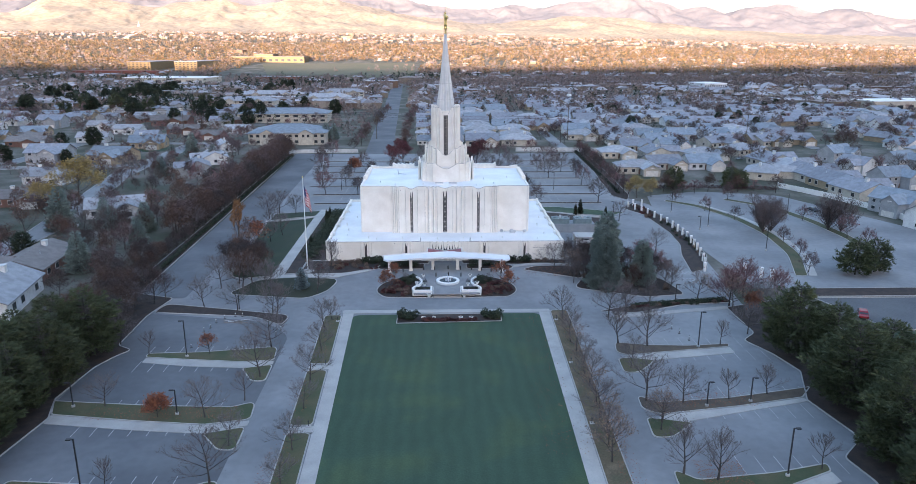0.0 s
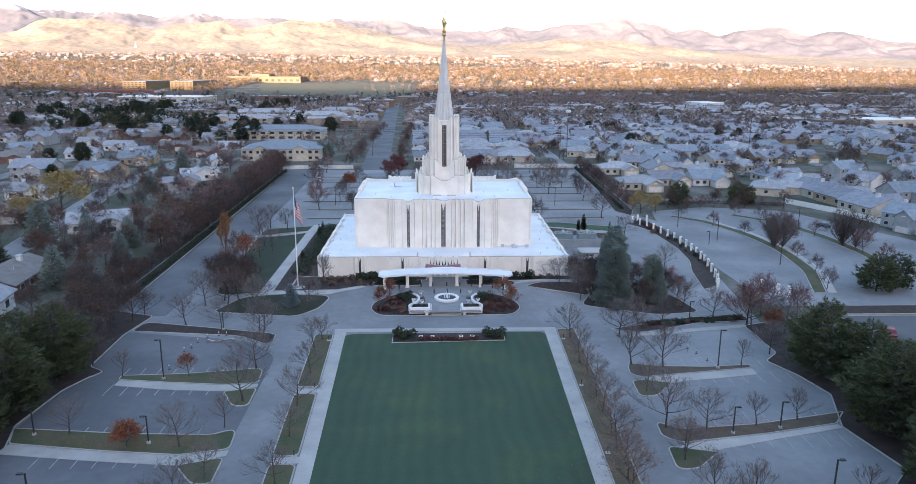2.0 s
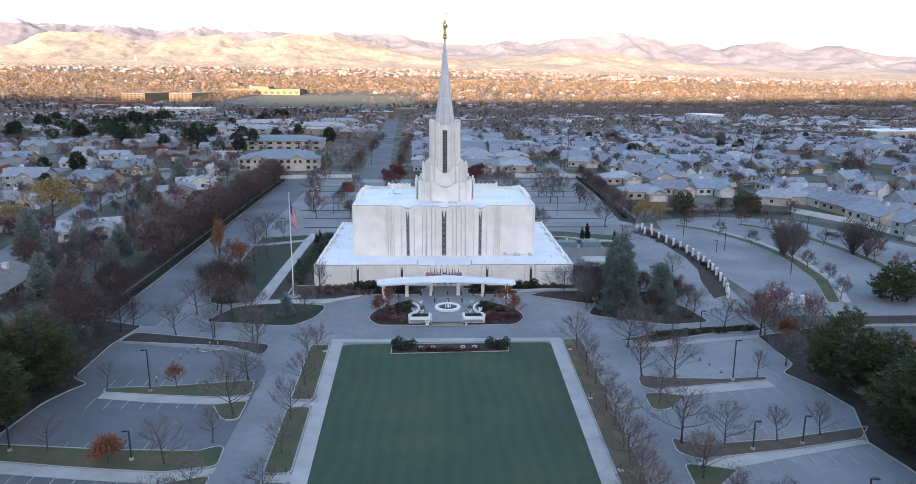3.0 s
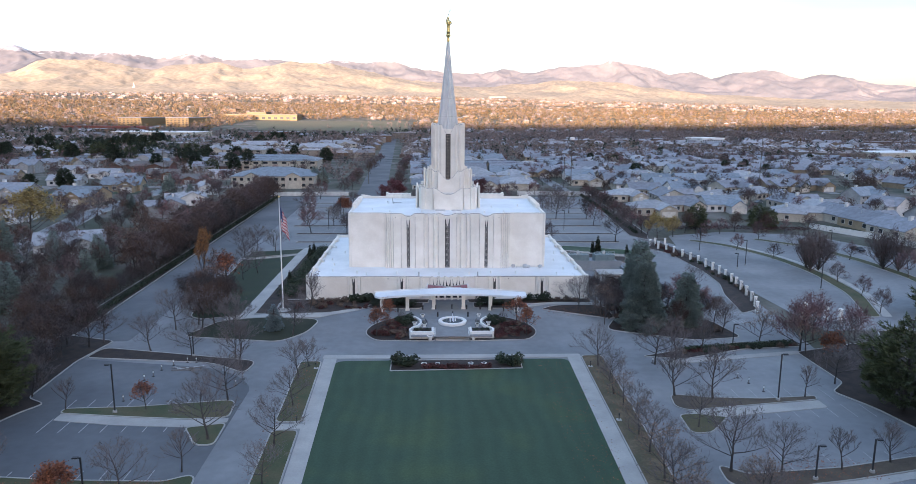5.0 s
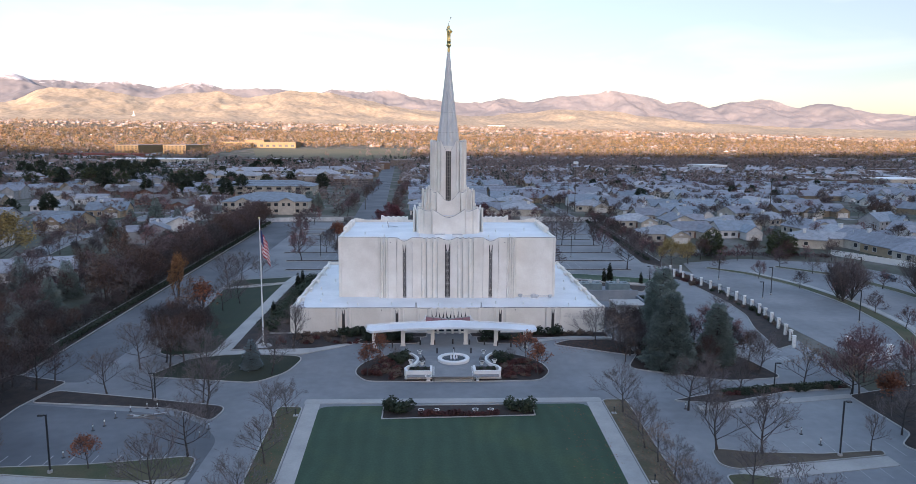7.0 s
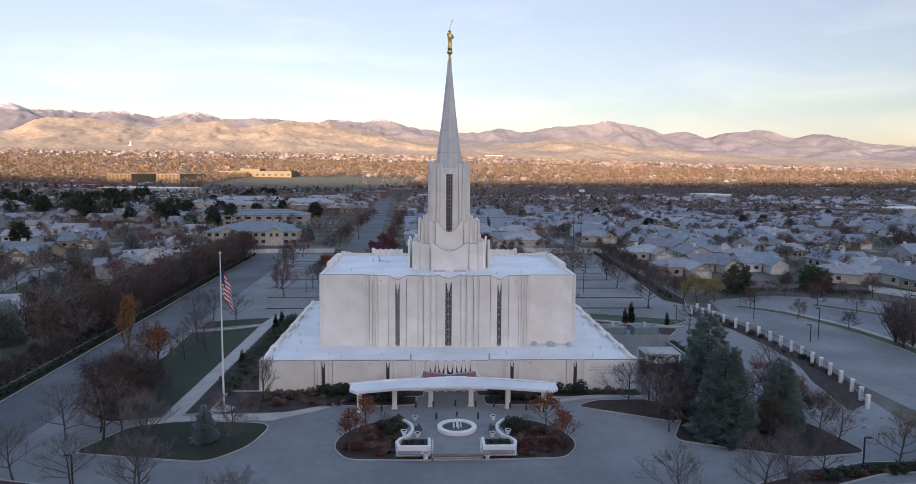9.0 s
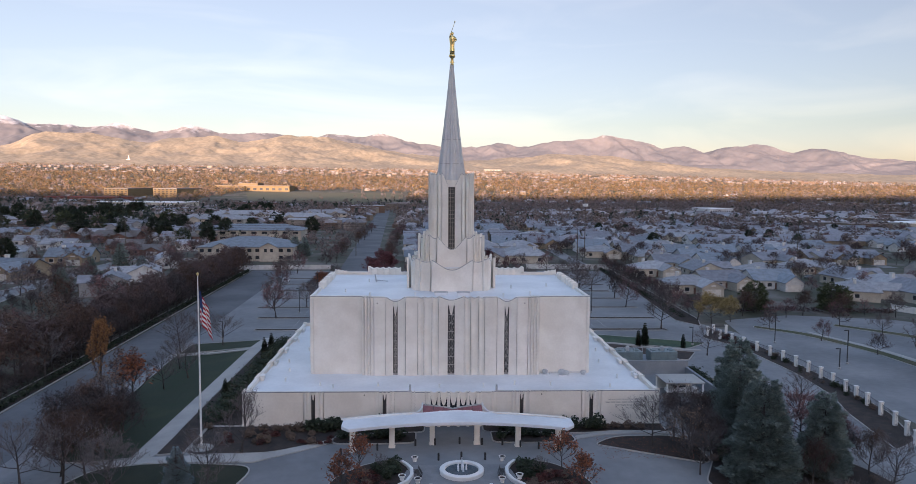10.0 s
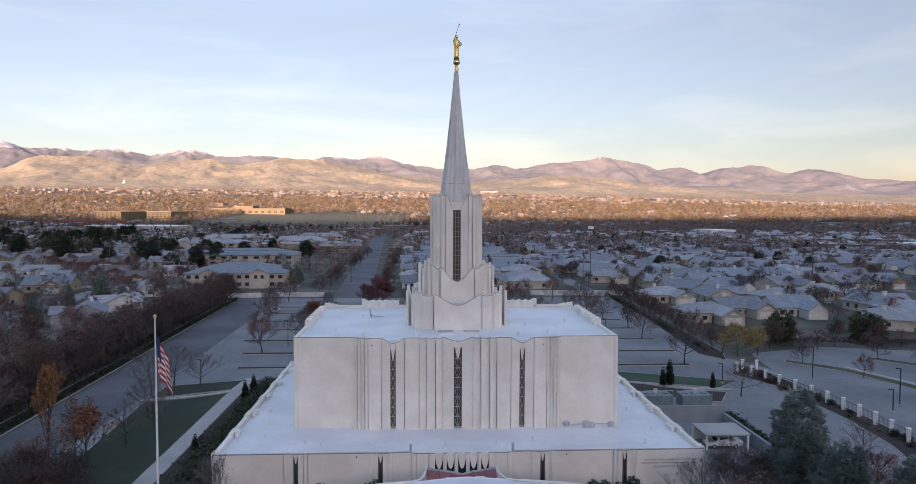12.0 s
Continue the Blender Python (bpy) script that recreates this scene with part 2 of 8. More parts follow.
def slab(name, outline, mat, parent=None, lift=0.0, thick=0.12, follow=True, label="", flat_kind=True):
    """A paved or planted area: an outline raised by lift over the ground, with its edge going down by thick."""
    bm = bmesh.new()
    f = bm.faces.new([bm.verts.new((x, y, 0)) for x, y in outline])
    if f.normal.z < 0 or sum((a[0] * b[1] - b[0] * a[1]) for a, b in zip(outline, outline[1:] + outline[:1])) < 0:
        f.normal_flip()
    xs, ys = [p[0] for p in outline], [p[1] for p in outline]
    if follow:
        for c in CUTS:
            if min(ys) < c < max(ys):
                bmesh.ops.bisect_plane(bm, geom=bm.verts[:] + bm.edges[:] + bm.faces[:], plane_co=(0, c, 0), plane_no=(0, 1, 0))
        if max(ys) > -25 and min(ys) < 66:
            for c in CUTS_X:
                if min(xs) < c < max(xs):
                    bmesh.ops.bisect_plane(bm, geom=bm.verts[:] + bm.edges[:] + bm.faces[:], plane_co=(c, 0, 0), plane_no=(1, 0, 0))
    r = bmesh.ops.extrude_face_region(bm, geom=bm.faces[:])
    top = {g for g in r["geom"] if isinstance(g, bmesh.types.BMVert)}
    for v in bm.verts:
        v.co.z = (rise(v.co.x, v.co.y) if follow else 0) + lift - (0 if v in top else thick)
    bmesh.ops.recalc_face_normals(bm, faces=bm.faces[:])
    bmesh.ops.triangulate(bm, faces=bm.faces[:])
    ob = part(name, bm, mat, parent, label)
    return ob


def rounded(points, radius=1.0, n=5):
    """An outline with its corners rounded; a point may carry its own radius."""
    out = []
    k = len(points)
    for i in range(k):
        p = Vector(points[i][:2])
        r = points[i][2] if len(points[i]) > 2 else radius
        a, b = Vector(points[i - 1][:2]), Vector(points[(i + 1) % k][:2])
        u, w = (a - p), (b - p)
        r = min(r, u.length * 0.49, w.length * 0.49)
        if r < 0.02:
            out.append(tuple(p))
            continue
        s, e = p + u.normalized() * r, p + w.normalized() * r
        for j in range(n + 1):
            t = j / n
            out.append(tuple(s * (1 - t) ** 2 + p * 2 * t * (1 - t) + e * t * t))
    return out


def curb(name, outline, parent=None, w=0.18, h=0.15, closed=True, mat=None, lift=0.0):
    """A kerb of real height along an outline."""
    pts = [Vector(p[:2]) for p in outline]
    k = len(pts)
    verts, faces = [], []
    for i, p in enumerate(pts):
        a = pts[i - 1] if closed or i else p
        b = pts[(i + 1) % k] if closed or i < k - 1 else p
        d = (b - a).normalized() if (b - a).length else Vector((1, 0))
        nrm = Vector((-d.y, d.x)) * w / 2
        z = rise(p.x, p.y) + lift
        for q, zz in ((p + nrm, z - 0.05), (p + nrm, z + h), (p - nrm, z + h), (p - nrm, z - 0.05)):
            verts.append((q.x, q.y, zz))
    for i in range(k if closed else k - 1):
        j = (i + 1) % k
        for s in range(3):
            faces.append((i * 4 + s, i * 4 + s + 1, j * 4 + s + 1, j * 4 + s))
    return quick(name, verts, faces, mat or CONCRETE, parent)


# ---- ground to the horizon ----
def ground_sheet():
    xs = sorted(set([-4600, -3600, -3000, -2500, -2000, -1600, -1200, -1000, -800, -650, -500, -400, -300, -200, -120] + list(range(-90, 91, 5)) + [120, 200, 300, 400, 500, 650, 800, 1000, 1200, 1600, 2000, 2500, 3000, 3600, 4600]))
    ys = sorted(set([-4200, -3000, -1500, -600, -300, -200] + list(range(-140, 101, 3)) + list(range(105, 401, 25)) + list(range(450, 1600, 75)) + [1700, 1850, 2000, 2200, 2400, 2600, 2800, 3100, 3400, 3700, 4000, 4300, 4900]))
    verts = [(x, y, rise(x, y) - 0.06) for y in ys for x in xs]
    w = len(xs)
    faces = [(j * w + i, j * w + i + 1, (j + 1) * w + i + 1, (j + 1) * w + i) for j in range(len(ys) - 1) for i in range(w - 1)]
    return tagged(quick("ground", verts, faces, EARTH, smooth=True), "brownish suburban valley ground with yards and streets", "ground", kind="structure")


ground_sheet()


def mountains(name, label, az0, az1, cols, r0, r1, rows, height, centre, mat, seed, rough):
    verts, faces = [], []
    for j in range(rows + 1):
        u = j / rows
        r = r0 + (r1 - r0) * u
        for i in range(cols + 1):
            az = az0 + (az1 - az0) * i / cols
            x, y = centre[0] + r * math.sin(radians(az)), centre[1] + r * math.cos(radians(az))
            base = rise(centre[0] + r0 * math.sin(radians(az)), centre[1] + r0 * math.cos(radians(az))) - 4
            lat = r * radians(az)
            warp = noise.fractal(Vector((lat / 420 + seed, r / 420, 8.1)), 1.0, 2.0, 4)
            top = height(az + 4.0 * warp * (1 - u ** 4))
            # spurs and gullies run down the slope, small ones on large ones
            big = noise.ridged_multi_fractal(Vector((lat / 430 + seed + 0.35 * warp, r / 900, 0.3)), 1.0, 2.1, 5, 1.0, 2.0) / 2.2 - 0.6
            mid = noise.ridged_multi_fractal(Vector((lat / 150 + seed + 0.5 * warp, r / 330, 5.3)), 1.0, 2.2, 4, 1.0, 2.0) / 2.2 - 0.6
            fine = noise.fractal(Vector((lat / 70 + seed, r / 90, 1.3)), 0.9, 2.1, 4)
            lump = noise.fractal(Vector((lat / 330 + seed, r / 260, 3.7)), 1.0, 2.0, 3)
            prof = u ** 1.1
            body = min(1, max(0, (top - base) / 200))
            z = base + (top - base) * prof + rough * body * prof * ((95 * big * (1 - 0.85 * u ** 3) + 60 * lump * (1 - u ** 2)) + 34 * mid * (1 - 0.7 * u ** 5)) + rough * body * fine * 9 * min(1, u * 3) * (1 - 0.5 * u ** 6)
            verts.append((x, y, max(z, base - 3)))
    w = cols + 1
    faces = [(j * w + i, j * w + i + 1, (j + 1) * w + i + 1, (j + 1) * w + i) for j in range(rows) for i in range(cols)]
    k = len(verts)
    for dz in (0, 1):
        for i in range(cols + 1):
            a = verts[rows * w + i]
            verts.append((a[0] * (1 + 0.01 * dz), a[1] * (1 + 0.01 * dz), -10 if dz else a[2] - 0.5))
    faces += [(k + i, k + i + 1, k + w + i + 1, k + w + i) for i in range(cols)]
    return tagged(quick(name, verts, faces, mat, smooth=True), label, "mountains", kind="structure")
EYE = (-3, -110)
HILLS = material("dry_hillside", (0.335, 0.278, 0.20), 0.95, (0.235, 0.205, 0.16), 0.006, 0.05, third=(0.29, 0.245, 0.18), grain=0.22)
# grey-blue of hazy air and shadowed slopes is put into this base colour
RANGE = material("hazy_range", (0.205, 0.196, 0.205), 0.95, (0.145, 0.15, 0.168), 0.005, 0.04, grain=0.1)


def snow_caps(m, z0, z1):
    """Old snow in the high hollows."""
    nt = m.node_tree
    b = nt.nodes["Principled BSDF"]
    old = b.inputs["Base Color"].links[0].from_socket
    geo = nt.nodes.new("ShaderNodeNewGeometry")
    sep = nt.nodes.new("ShaderNodeSeparateXYZ")
    n = nt.nodes.new("ShaderNodeTexNoise")
    n.inputs["Scale"].default_value = 0.02
    n.inputs["Detail"].default_value = 6
    nt.links.new(geo.outputs["Position"], sep.inputs[0])
    nt.links.new(geo.outputs["Position"], n.inputs["Vector"])
    add = nt.nodes.new("ShaderNodeMath")
    add.operation = "MULTIPLY_ADD"
    nt.links.new(n.outputs[0], add.inputs[0])
    add.inputs[1].default_value = 120
    nt.links.new(sep.outputs["Z"], add.inputs[2])
    mr = nt.nodes.new("ShaderNodeMapRange")
    mr.inputs[1].default_value, mr.inputs[2].default_value = z0 + 60, z1 + 60
    nt.links.new(add.outputs[0], mr.inputs[0])
    mix = nt.nodes.new("ShaderNodeMix")
    mix.data_type = "RGBA"
    nt.links.new(mr.outputs[0], mix.inputs[0])
    nt.links.new(old, mix.inputs[6])
    mix.inputs[7].default_value = (0.7, 0.72, 0.76, 1)
    nt.links.new(mix.outputs[2], b.inputs["Base Color"])


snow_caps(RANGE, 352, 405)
PEAKS = ((-42, 420), (-30, 407), (-28.3, 372), (-26.6, 374), (-24.4, 362), (-22.8, 394), (-20.4, 342), (-18.0, 392), (-15.3, 345), (-12.6, 358), (-9.3, 335), (-7.6, 366), (-5.2, 341), (-3.8, 377), (-1.5, 319), (1.3, 290), (4.0, 284), (5.7, 315), (7.3, 289), (10.5, 324), (12.3, 335), (14.4, 368), (16.7, 325), (18.3, 283), (19.9, 290), (21.3, 252), (23.5, 286), (25.5, 295), (27.3, 244), (29.1, 262), (32.6, 204), (42, 120))
FOOT = ((-42, 150), (-30, 214), (-27.3, 295), (-24.8, 299), (-20.9, 254), (-19.1, 283), (-16.2, 303), (-14.5, 273), (-10.6, 313), (-7.9, 304), (-6.1, 273), (-1.5, 216), (3.1, 177), (7.8, 203), (10.5, 221), (14.4, 204), (16.8, 180), (21.1, 137), (29.0, 112), (42, 80))


def soft_height(az, knots):
    """Heights eased from knot to knot."""
    for (a, h), (b, k) in zip(knots, knots[1:]):
        if a <= az <= b:
            return h + (k - h) * (0.5 * smoothstep(a, b, az) + 0.5 * (az - a) / (b - a))
    return knots[0][1] if az < knots[0][0] else knots[-1][1]


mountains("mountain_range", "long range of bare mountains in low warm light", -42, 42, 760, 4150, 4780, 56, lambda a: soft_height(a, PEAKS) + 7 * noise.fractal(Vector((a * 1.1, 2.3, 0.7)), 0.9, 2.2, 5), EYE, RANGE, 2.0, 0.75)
mountains("foothills", "dry tan foothills below the mountain range", -42, 42, 760, 3500, 4250, 50, lambda a: soft_height(a, FOOT) + 6 * noise.fractal(Vector((a * 0.9, 7.3, 0.7)), 0.9, 2.2, 5), EYE, HILLS, 7.0, 0.65)
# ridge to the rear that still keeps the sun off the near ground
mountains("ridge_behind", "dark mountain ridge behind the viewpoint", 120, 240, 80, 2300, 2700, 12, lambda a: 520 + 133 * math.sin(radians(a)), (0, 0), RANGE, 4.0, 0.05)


# ---- the temple ----
TX, GROUND = 0.3, 1.0
FRONT, BLOCK, CENTRE = 1.0, 12.0, 28.5
TOWER = 0.68
ROOF1, TOP1, TOP2 = 5.6, 6.2, 18.6


def strip(name, x0, x1, z0, top, depth, m, mat, parent, thick=0.5, n=8, label="", joint=0.018, lip=0.09):
    """A length of wall in local x, facing local -y: front at depth(x), top at top(x), placed by m, with a metal lip and open joints."""
    verts, faces, slots = [], [], []
    for i in range(n + 1):
        x = x0 + joint + (x1 - x0 - 2 * joint) * i / n
        d, t = depth(x), top(x)
        verts += [m @ Vector(p) for p in ((x, d, z0), (x, d, t - lip), (x, d - 0.015, t - lip), (x, d - 0.015, t), (x, d + thick, t), (x, d + thick, z0))]
    for i in range(n):
        a, b = 6 * i, 6 * i + 6
        for k, slot in ((0, 0), (1, 1), (2, 1), (3, 0), (4, 0)):
            faces.append((a + k, b + k, b + k + 1, a + k + 1))
            slots.append(slot)
    faces += [(0, 1, 2, 3, 4, 5), tuple(6 * n + k for k in (0, 5, 4, 3, 2, 1))]
    slots += [0, 0]
    ob = quick(name, verts, faces, mat, parent, label)
    ob.data.materials.append(FLASHING)
    ob.data.polygons.foreach_set("material_index", slots)
    return ob


def bay(x0, x1, z, sag, bow, y=0.0):
    """Top and depth of a hollow bay whose top edge hangs between its two ends."""
    def u(x):
        return (x - x0) / (x1 - x0)
    return (lambda x: z - sag * math.sin(math.pi * min(1, max(0, u(x)))) ** 1.3), (lambda x: y + bow * math.sin(math.pi * min(1, max(0, u(x)))))


def slit_window(cx, w, z0, z1, y, m, parent, cells, fork=1.2):
    """A tall slit with dark glass, stone tracery and a forked head."""
    bm = box(bmesh.new(), cx - w / 2, y + 0.22, z0, cx + w / 2, y + 0.26, z1 + fork)
    win = part("window", bm, WINDOW_DARK, parent, "narrow dark leaded window")
    win.matrix_basis = m
    fr = bmesh.new()
    for sx in (-1, 1):
        box(fr, cx + sx * w / 2 - 0.05, y + 0.03, z0, cx + sx * w / 2 + 0.05, y + 0.24, z1 + fork)
    part("window_frame", fr, BRONZE, win)
    tr = bmesh.new()
    h = (z1 - z0) / max(cells, 1)
    for i in range(cells):
        a, b = z0 + i * h, z0 + (i + 1) * h
        box(tr, cx - w / 2, y + 0.10, b - 0.05, cx + w / 2, y + 0.2, b + 0.05)
        for k in range(3):
            s = (k - 1) * w * 0.27
            tube(tr, (cx + s * 0.3, y + 0.16, a + 0.05), (cx + s * 1.25, y + 0.16, (a + b) / 2), 0.035, 0.035, 4)
            tube(tr, (cx + s * 1.25, y + 0.16, (a + b) / 2), (cx + s * 0.6, y + 0.16, b), 0.035, 0.035, 4)
    if cells:
        part("tracery", tr, TRACERY, win)
    else:
        tr.free()
    tongue = bmesh.new()
    n = 10
    pts = [(cx - w * 0.36 + w * 0.72 * i / n, z1 + fork * 0.98 * abs(2 * i / n - 1) ** 2.2 + fork * 0.02) for i in range(n + 1)]
    lo = [tongue.verts.new((x, y + 0.02, z)) for x, z in pts]
    hi = [tongue.verts.new((x, y + 0.02, z1 + fork)) for x, z in pts]
    lo2 = [tongue.verts.new((x, y + 0.2, z)) for x, z in pts]
    for i in range(n):
        tongue.faces.new((lo[i], lo[i + 1], hi[i + 1], hi[i]))
        tongue.faces.new((lo[i + 1], lo[i], lo2[i], lo2[i + 1]))
    part("pendant", tongue, STONE, win, "pointed stone pendant")
    return win


temple = thing("temple", "white cast-stone temple with a stepped tower and tall fluted spire", "temple")


def base_storey():
    # roof deck, side and rear walls
    z0 = GROUND - 0.4
    deck = part("base_roof", box(bmesh.new(), TX - 30.4, FRONT + 0.6, ROOF1 - 0.3, TX + 30.4, 53.4, ROOF1), ROOF_WHITE, temple, "bright white flat roof membrane")
    m = Matrix.Translation((TX, FRONT, 0))
    flat = lambda z: (lambda x: z)
    zero = lambda x: 0.0
    for s in (-1, 1):
        def seg(a, b, z=TOP1, sag=0.0, bow=0.0, y=0.0, n=1, z0_=z0, name="facade_panel"):
            a, b = (a, b) if s > 0 else (-b, -a)
            t, d = bay(a, b, z, sag, bow, y)
            return strip(name, a, b, z0_, t, d, m, STONE, temple, 0.55, n)
        seg(22.2, 31)
        seg(11.6, 19.2)
        for c in (20.7, 10.2):
            seg(c - 1.45, c - 0.95, TOP1 + 0.12, 0.1, -0.12, -0.05, 6, name="pilaster")
            seg(c + 0.95, c + 1.45, TOP1 + 0.12, 0.1, -0.12, -0.05, 6, name="pilaster")
            seg(c - 0.95, c - 0.26, TOP1 + 0.1, 0.2, 0.14, -0.12, 6)
            seg(c + 0.26, c + 0.95, TOP1 + 0.1, 0.2, 0.14, -0.12, 6)
            seg(c - 0.26, c + 0.26, TOP1 - 0.02, 0.0, 0.0, -0.1, 1, 5.75)
            slit_window(s * c, 0.46, GROUND, 4.9, -0.1, m, temple, 0, 0.85)
        seg(6.3, 8.75)
        seg(5.7, 6.3, TOP1 + 0.12, 0.12, -0.1, -0.25, 6, name="pilaster")
        seg(4.2, 5.7, TOP1, 0.0, 0.0, -0.35)
        seg(3.6, 4.2, TOP1 + 0.12, 0.12, -0.12, -0.45, 6, name="pilaster")
        part("roof_bracket", box(bmesh.new(), TX + s * 6.45 - 0.13, FRONT - 0.05, TOP1 - 0.1, TX + s * 6.45 + 0.13, FRONT + 0.55, TOP1 + 0.95), STEEL, temple, "grey upright metal fin")
        # small round lamp on the wall
        part("wall_light", tube(bmesh.new(), (TX + s * 13.2, FRONT - 0.12, 5.7), (TX + s * 13.2, FRONT + 0.05, 5.7), 0.09), BRONZE, temple)
    part("joint_backing", box(bmesh.new(), TX - 30.8, FRONT + 0.5, z0, TX - 4, FRONT + 0.54, TOP1 - 0.3), STONE_DARK, temple, "dark recess behind the open joints")
    part("joint_backing", box(bmesh.new(), TX + 4, FRONT + 0.5, z0, TX + 30.8, FRONT + 0.54, TOP1 - 0.3), STONE_DARK, temple, "dark recess behind the open joints")
    # entrance screen: five pointed openings under scalloped heads
    for i in range(6):
        x = -3.6 + 7.2 * i / 5
        t, d = bay(x - 0.24, x + 0.24, TOP1 + 0.12, 0.06, -0.1, -0.5)
        strip("pier", x - 0.24, x + 0.24, GROUND, t, d, m, STONE, temple, 0.5, 6)
    for i in range(5):
        c = -2.88 + 1.44 * i
        t, d = bay(c - 0.48, c + 0.48, TOP1 + 0.08, 0.22, 0.1, -0.42)
        verts, faces = [], []
        n = 12
        for k in range(n + 1):
            x = c - 0.48 + 0.96 * k / n
            lo = 4.15 + 1.45 * abs(2 * k / n - 1) ** 2.4
            y = d(x)
            verts += [m @ Vector(p) for p in ((x, y, lo), (x, y, t(x)), (x, y + 0.3, t(x)), (x, y + 0.3, lo))]
        for k in range(n):
            a, b = 4 * k, 4 * k + 4
            faces += [(a, b, b + 1, a + 1), (a + 1, b + 1, b + 2, a + 2), (a + 3, b + 3, b, a)]
        quick("pendant_arch", verts, faces, STONE, temple)
        gl = part("entrance_glass", box(bmesh.new(), TX + c - 0.5, FRONT + 0.05, GROUND, TX + c + 0.5, FRONT + 0.1, TOP1 - 0.3), DARK_GLASS, temple, "dark entrance glazing")
        part("door_frame", box(bmesh.new(), TX + c - 0.5, FRONT - 0.02, 3.1, TX + c + 0.5, FRONT + 0.05, 3.25), BRONZE, gl)
    # side and rear walls with scalloped groups
    for s in (-1, 1):
        ms = Matrix.Translation((TX + s * 31, 27.5, 0)) @ Matrix.Rotation(s * math.pi / 2, 4, "Z")
        edges = [-26.4 + 52.8 * i / 6 for i in range(7)]
        for a, b in zip(edges, edges[1:]):
            strip("side_panel", a + 1.2, b - 1.2, z0, flat(TOP1), zero, ms, STONE, temple, 0.55, 1)
        for a in edges:
            for k in (-0.8, 0.0, 0.8):
                x0, x1 = max(-26.4, a + k - 0.4), min(26.4, a + k + 0.4)
                if x1 - x0 < 0.2:
                    continue
                t, d = bay(x0, x1, TOP1 + 0.2, 0.18, 0.1, -0.12)
                strip("side_pilaster", x0, x1, z0, t, d, ms, STONE, temple, 0.6, 6)
    mr = Matrix.Translation((TX, 54, 0)) @ Matrix.Rotation(math.pi, 4, "Z")
    strip("rear_wall", -31, 31, z0, flat(TOP1), zero, mr, STONE, temple, 0.55, 1)
    part("plinth", box(bmesh.new(), TX - 31.12, FRONT - 0.12, z0, TX + 31.12, 54.1, GROUND + 0.35), STONE, temple)
    # dark coping line along the front edge
    part("coping", box(bmesh.new(), TX - 31, FRONT + 0.0, TOP1 + 0.004, TX - 6.7, FRONT + 0.16, TOP1 + 0.05), STEEL, temple, "thin grey metal coping")
    part("coping", box(bmesh.new(), TX + 6.7, FRONT + 0.0, TOP1 + 0.004, TX + 31, FRONT + 0.16, TOP1 + 0.05), STEEL, temple, "thin grey metal coping")


base_storey()


def inscription():
    """Three lines: two that cannot be read, as bars, and the name of the place."""
    rng = random.Random(5)
    y = FRONT - 0.03
    x = 22.9
    while x < 30.2:
        w = rng.uniform(0.3, 0.8)
        part("letter_bar", box(bmesh.new(), TX + x, y, 4.33, TX + min(x + w, 30.2), y + 0.04, 4.47), LETTERING, temple)
        x += w + 0.16
    for words, z, size in (("THE HOUSE OF THE LORD  HOLINESS TO THE LORD", 4.72, 0.285), ("JORDAN RIVER TEMPLE", 3.78, 0.44)):
        carve(words, z, size, y)


def carve(words, z, size, y):
    cu = bpy.data.curves.new("lettering", "FONT")
    cu.body = words
    cu.size, cu.extrude, cu.align_x = size, 0.02, "CENTER"
    tmp = new("lettering_source", cu)
    me = bpy.data.meshes.new_from_object(tmp.evaluated_get(bpy.context.evaluated_depsgraph_get()))
    bpy.data.objects.remove(tmp)
    me.materials.clear()
    me.materials.append(LETTERING)
    ob = new("lettering", me)
    ob.parent = temple
    ob.matrix_basis = Matrix.Translation((TX + 26.6, y, z)) @ Matrix.Rotation(math.pi / 2, 4, "X")


inscription()


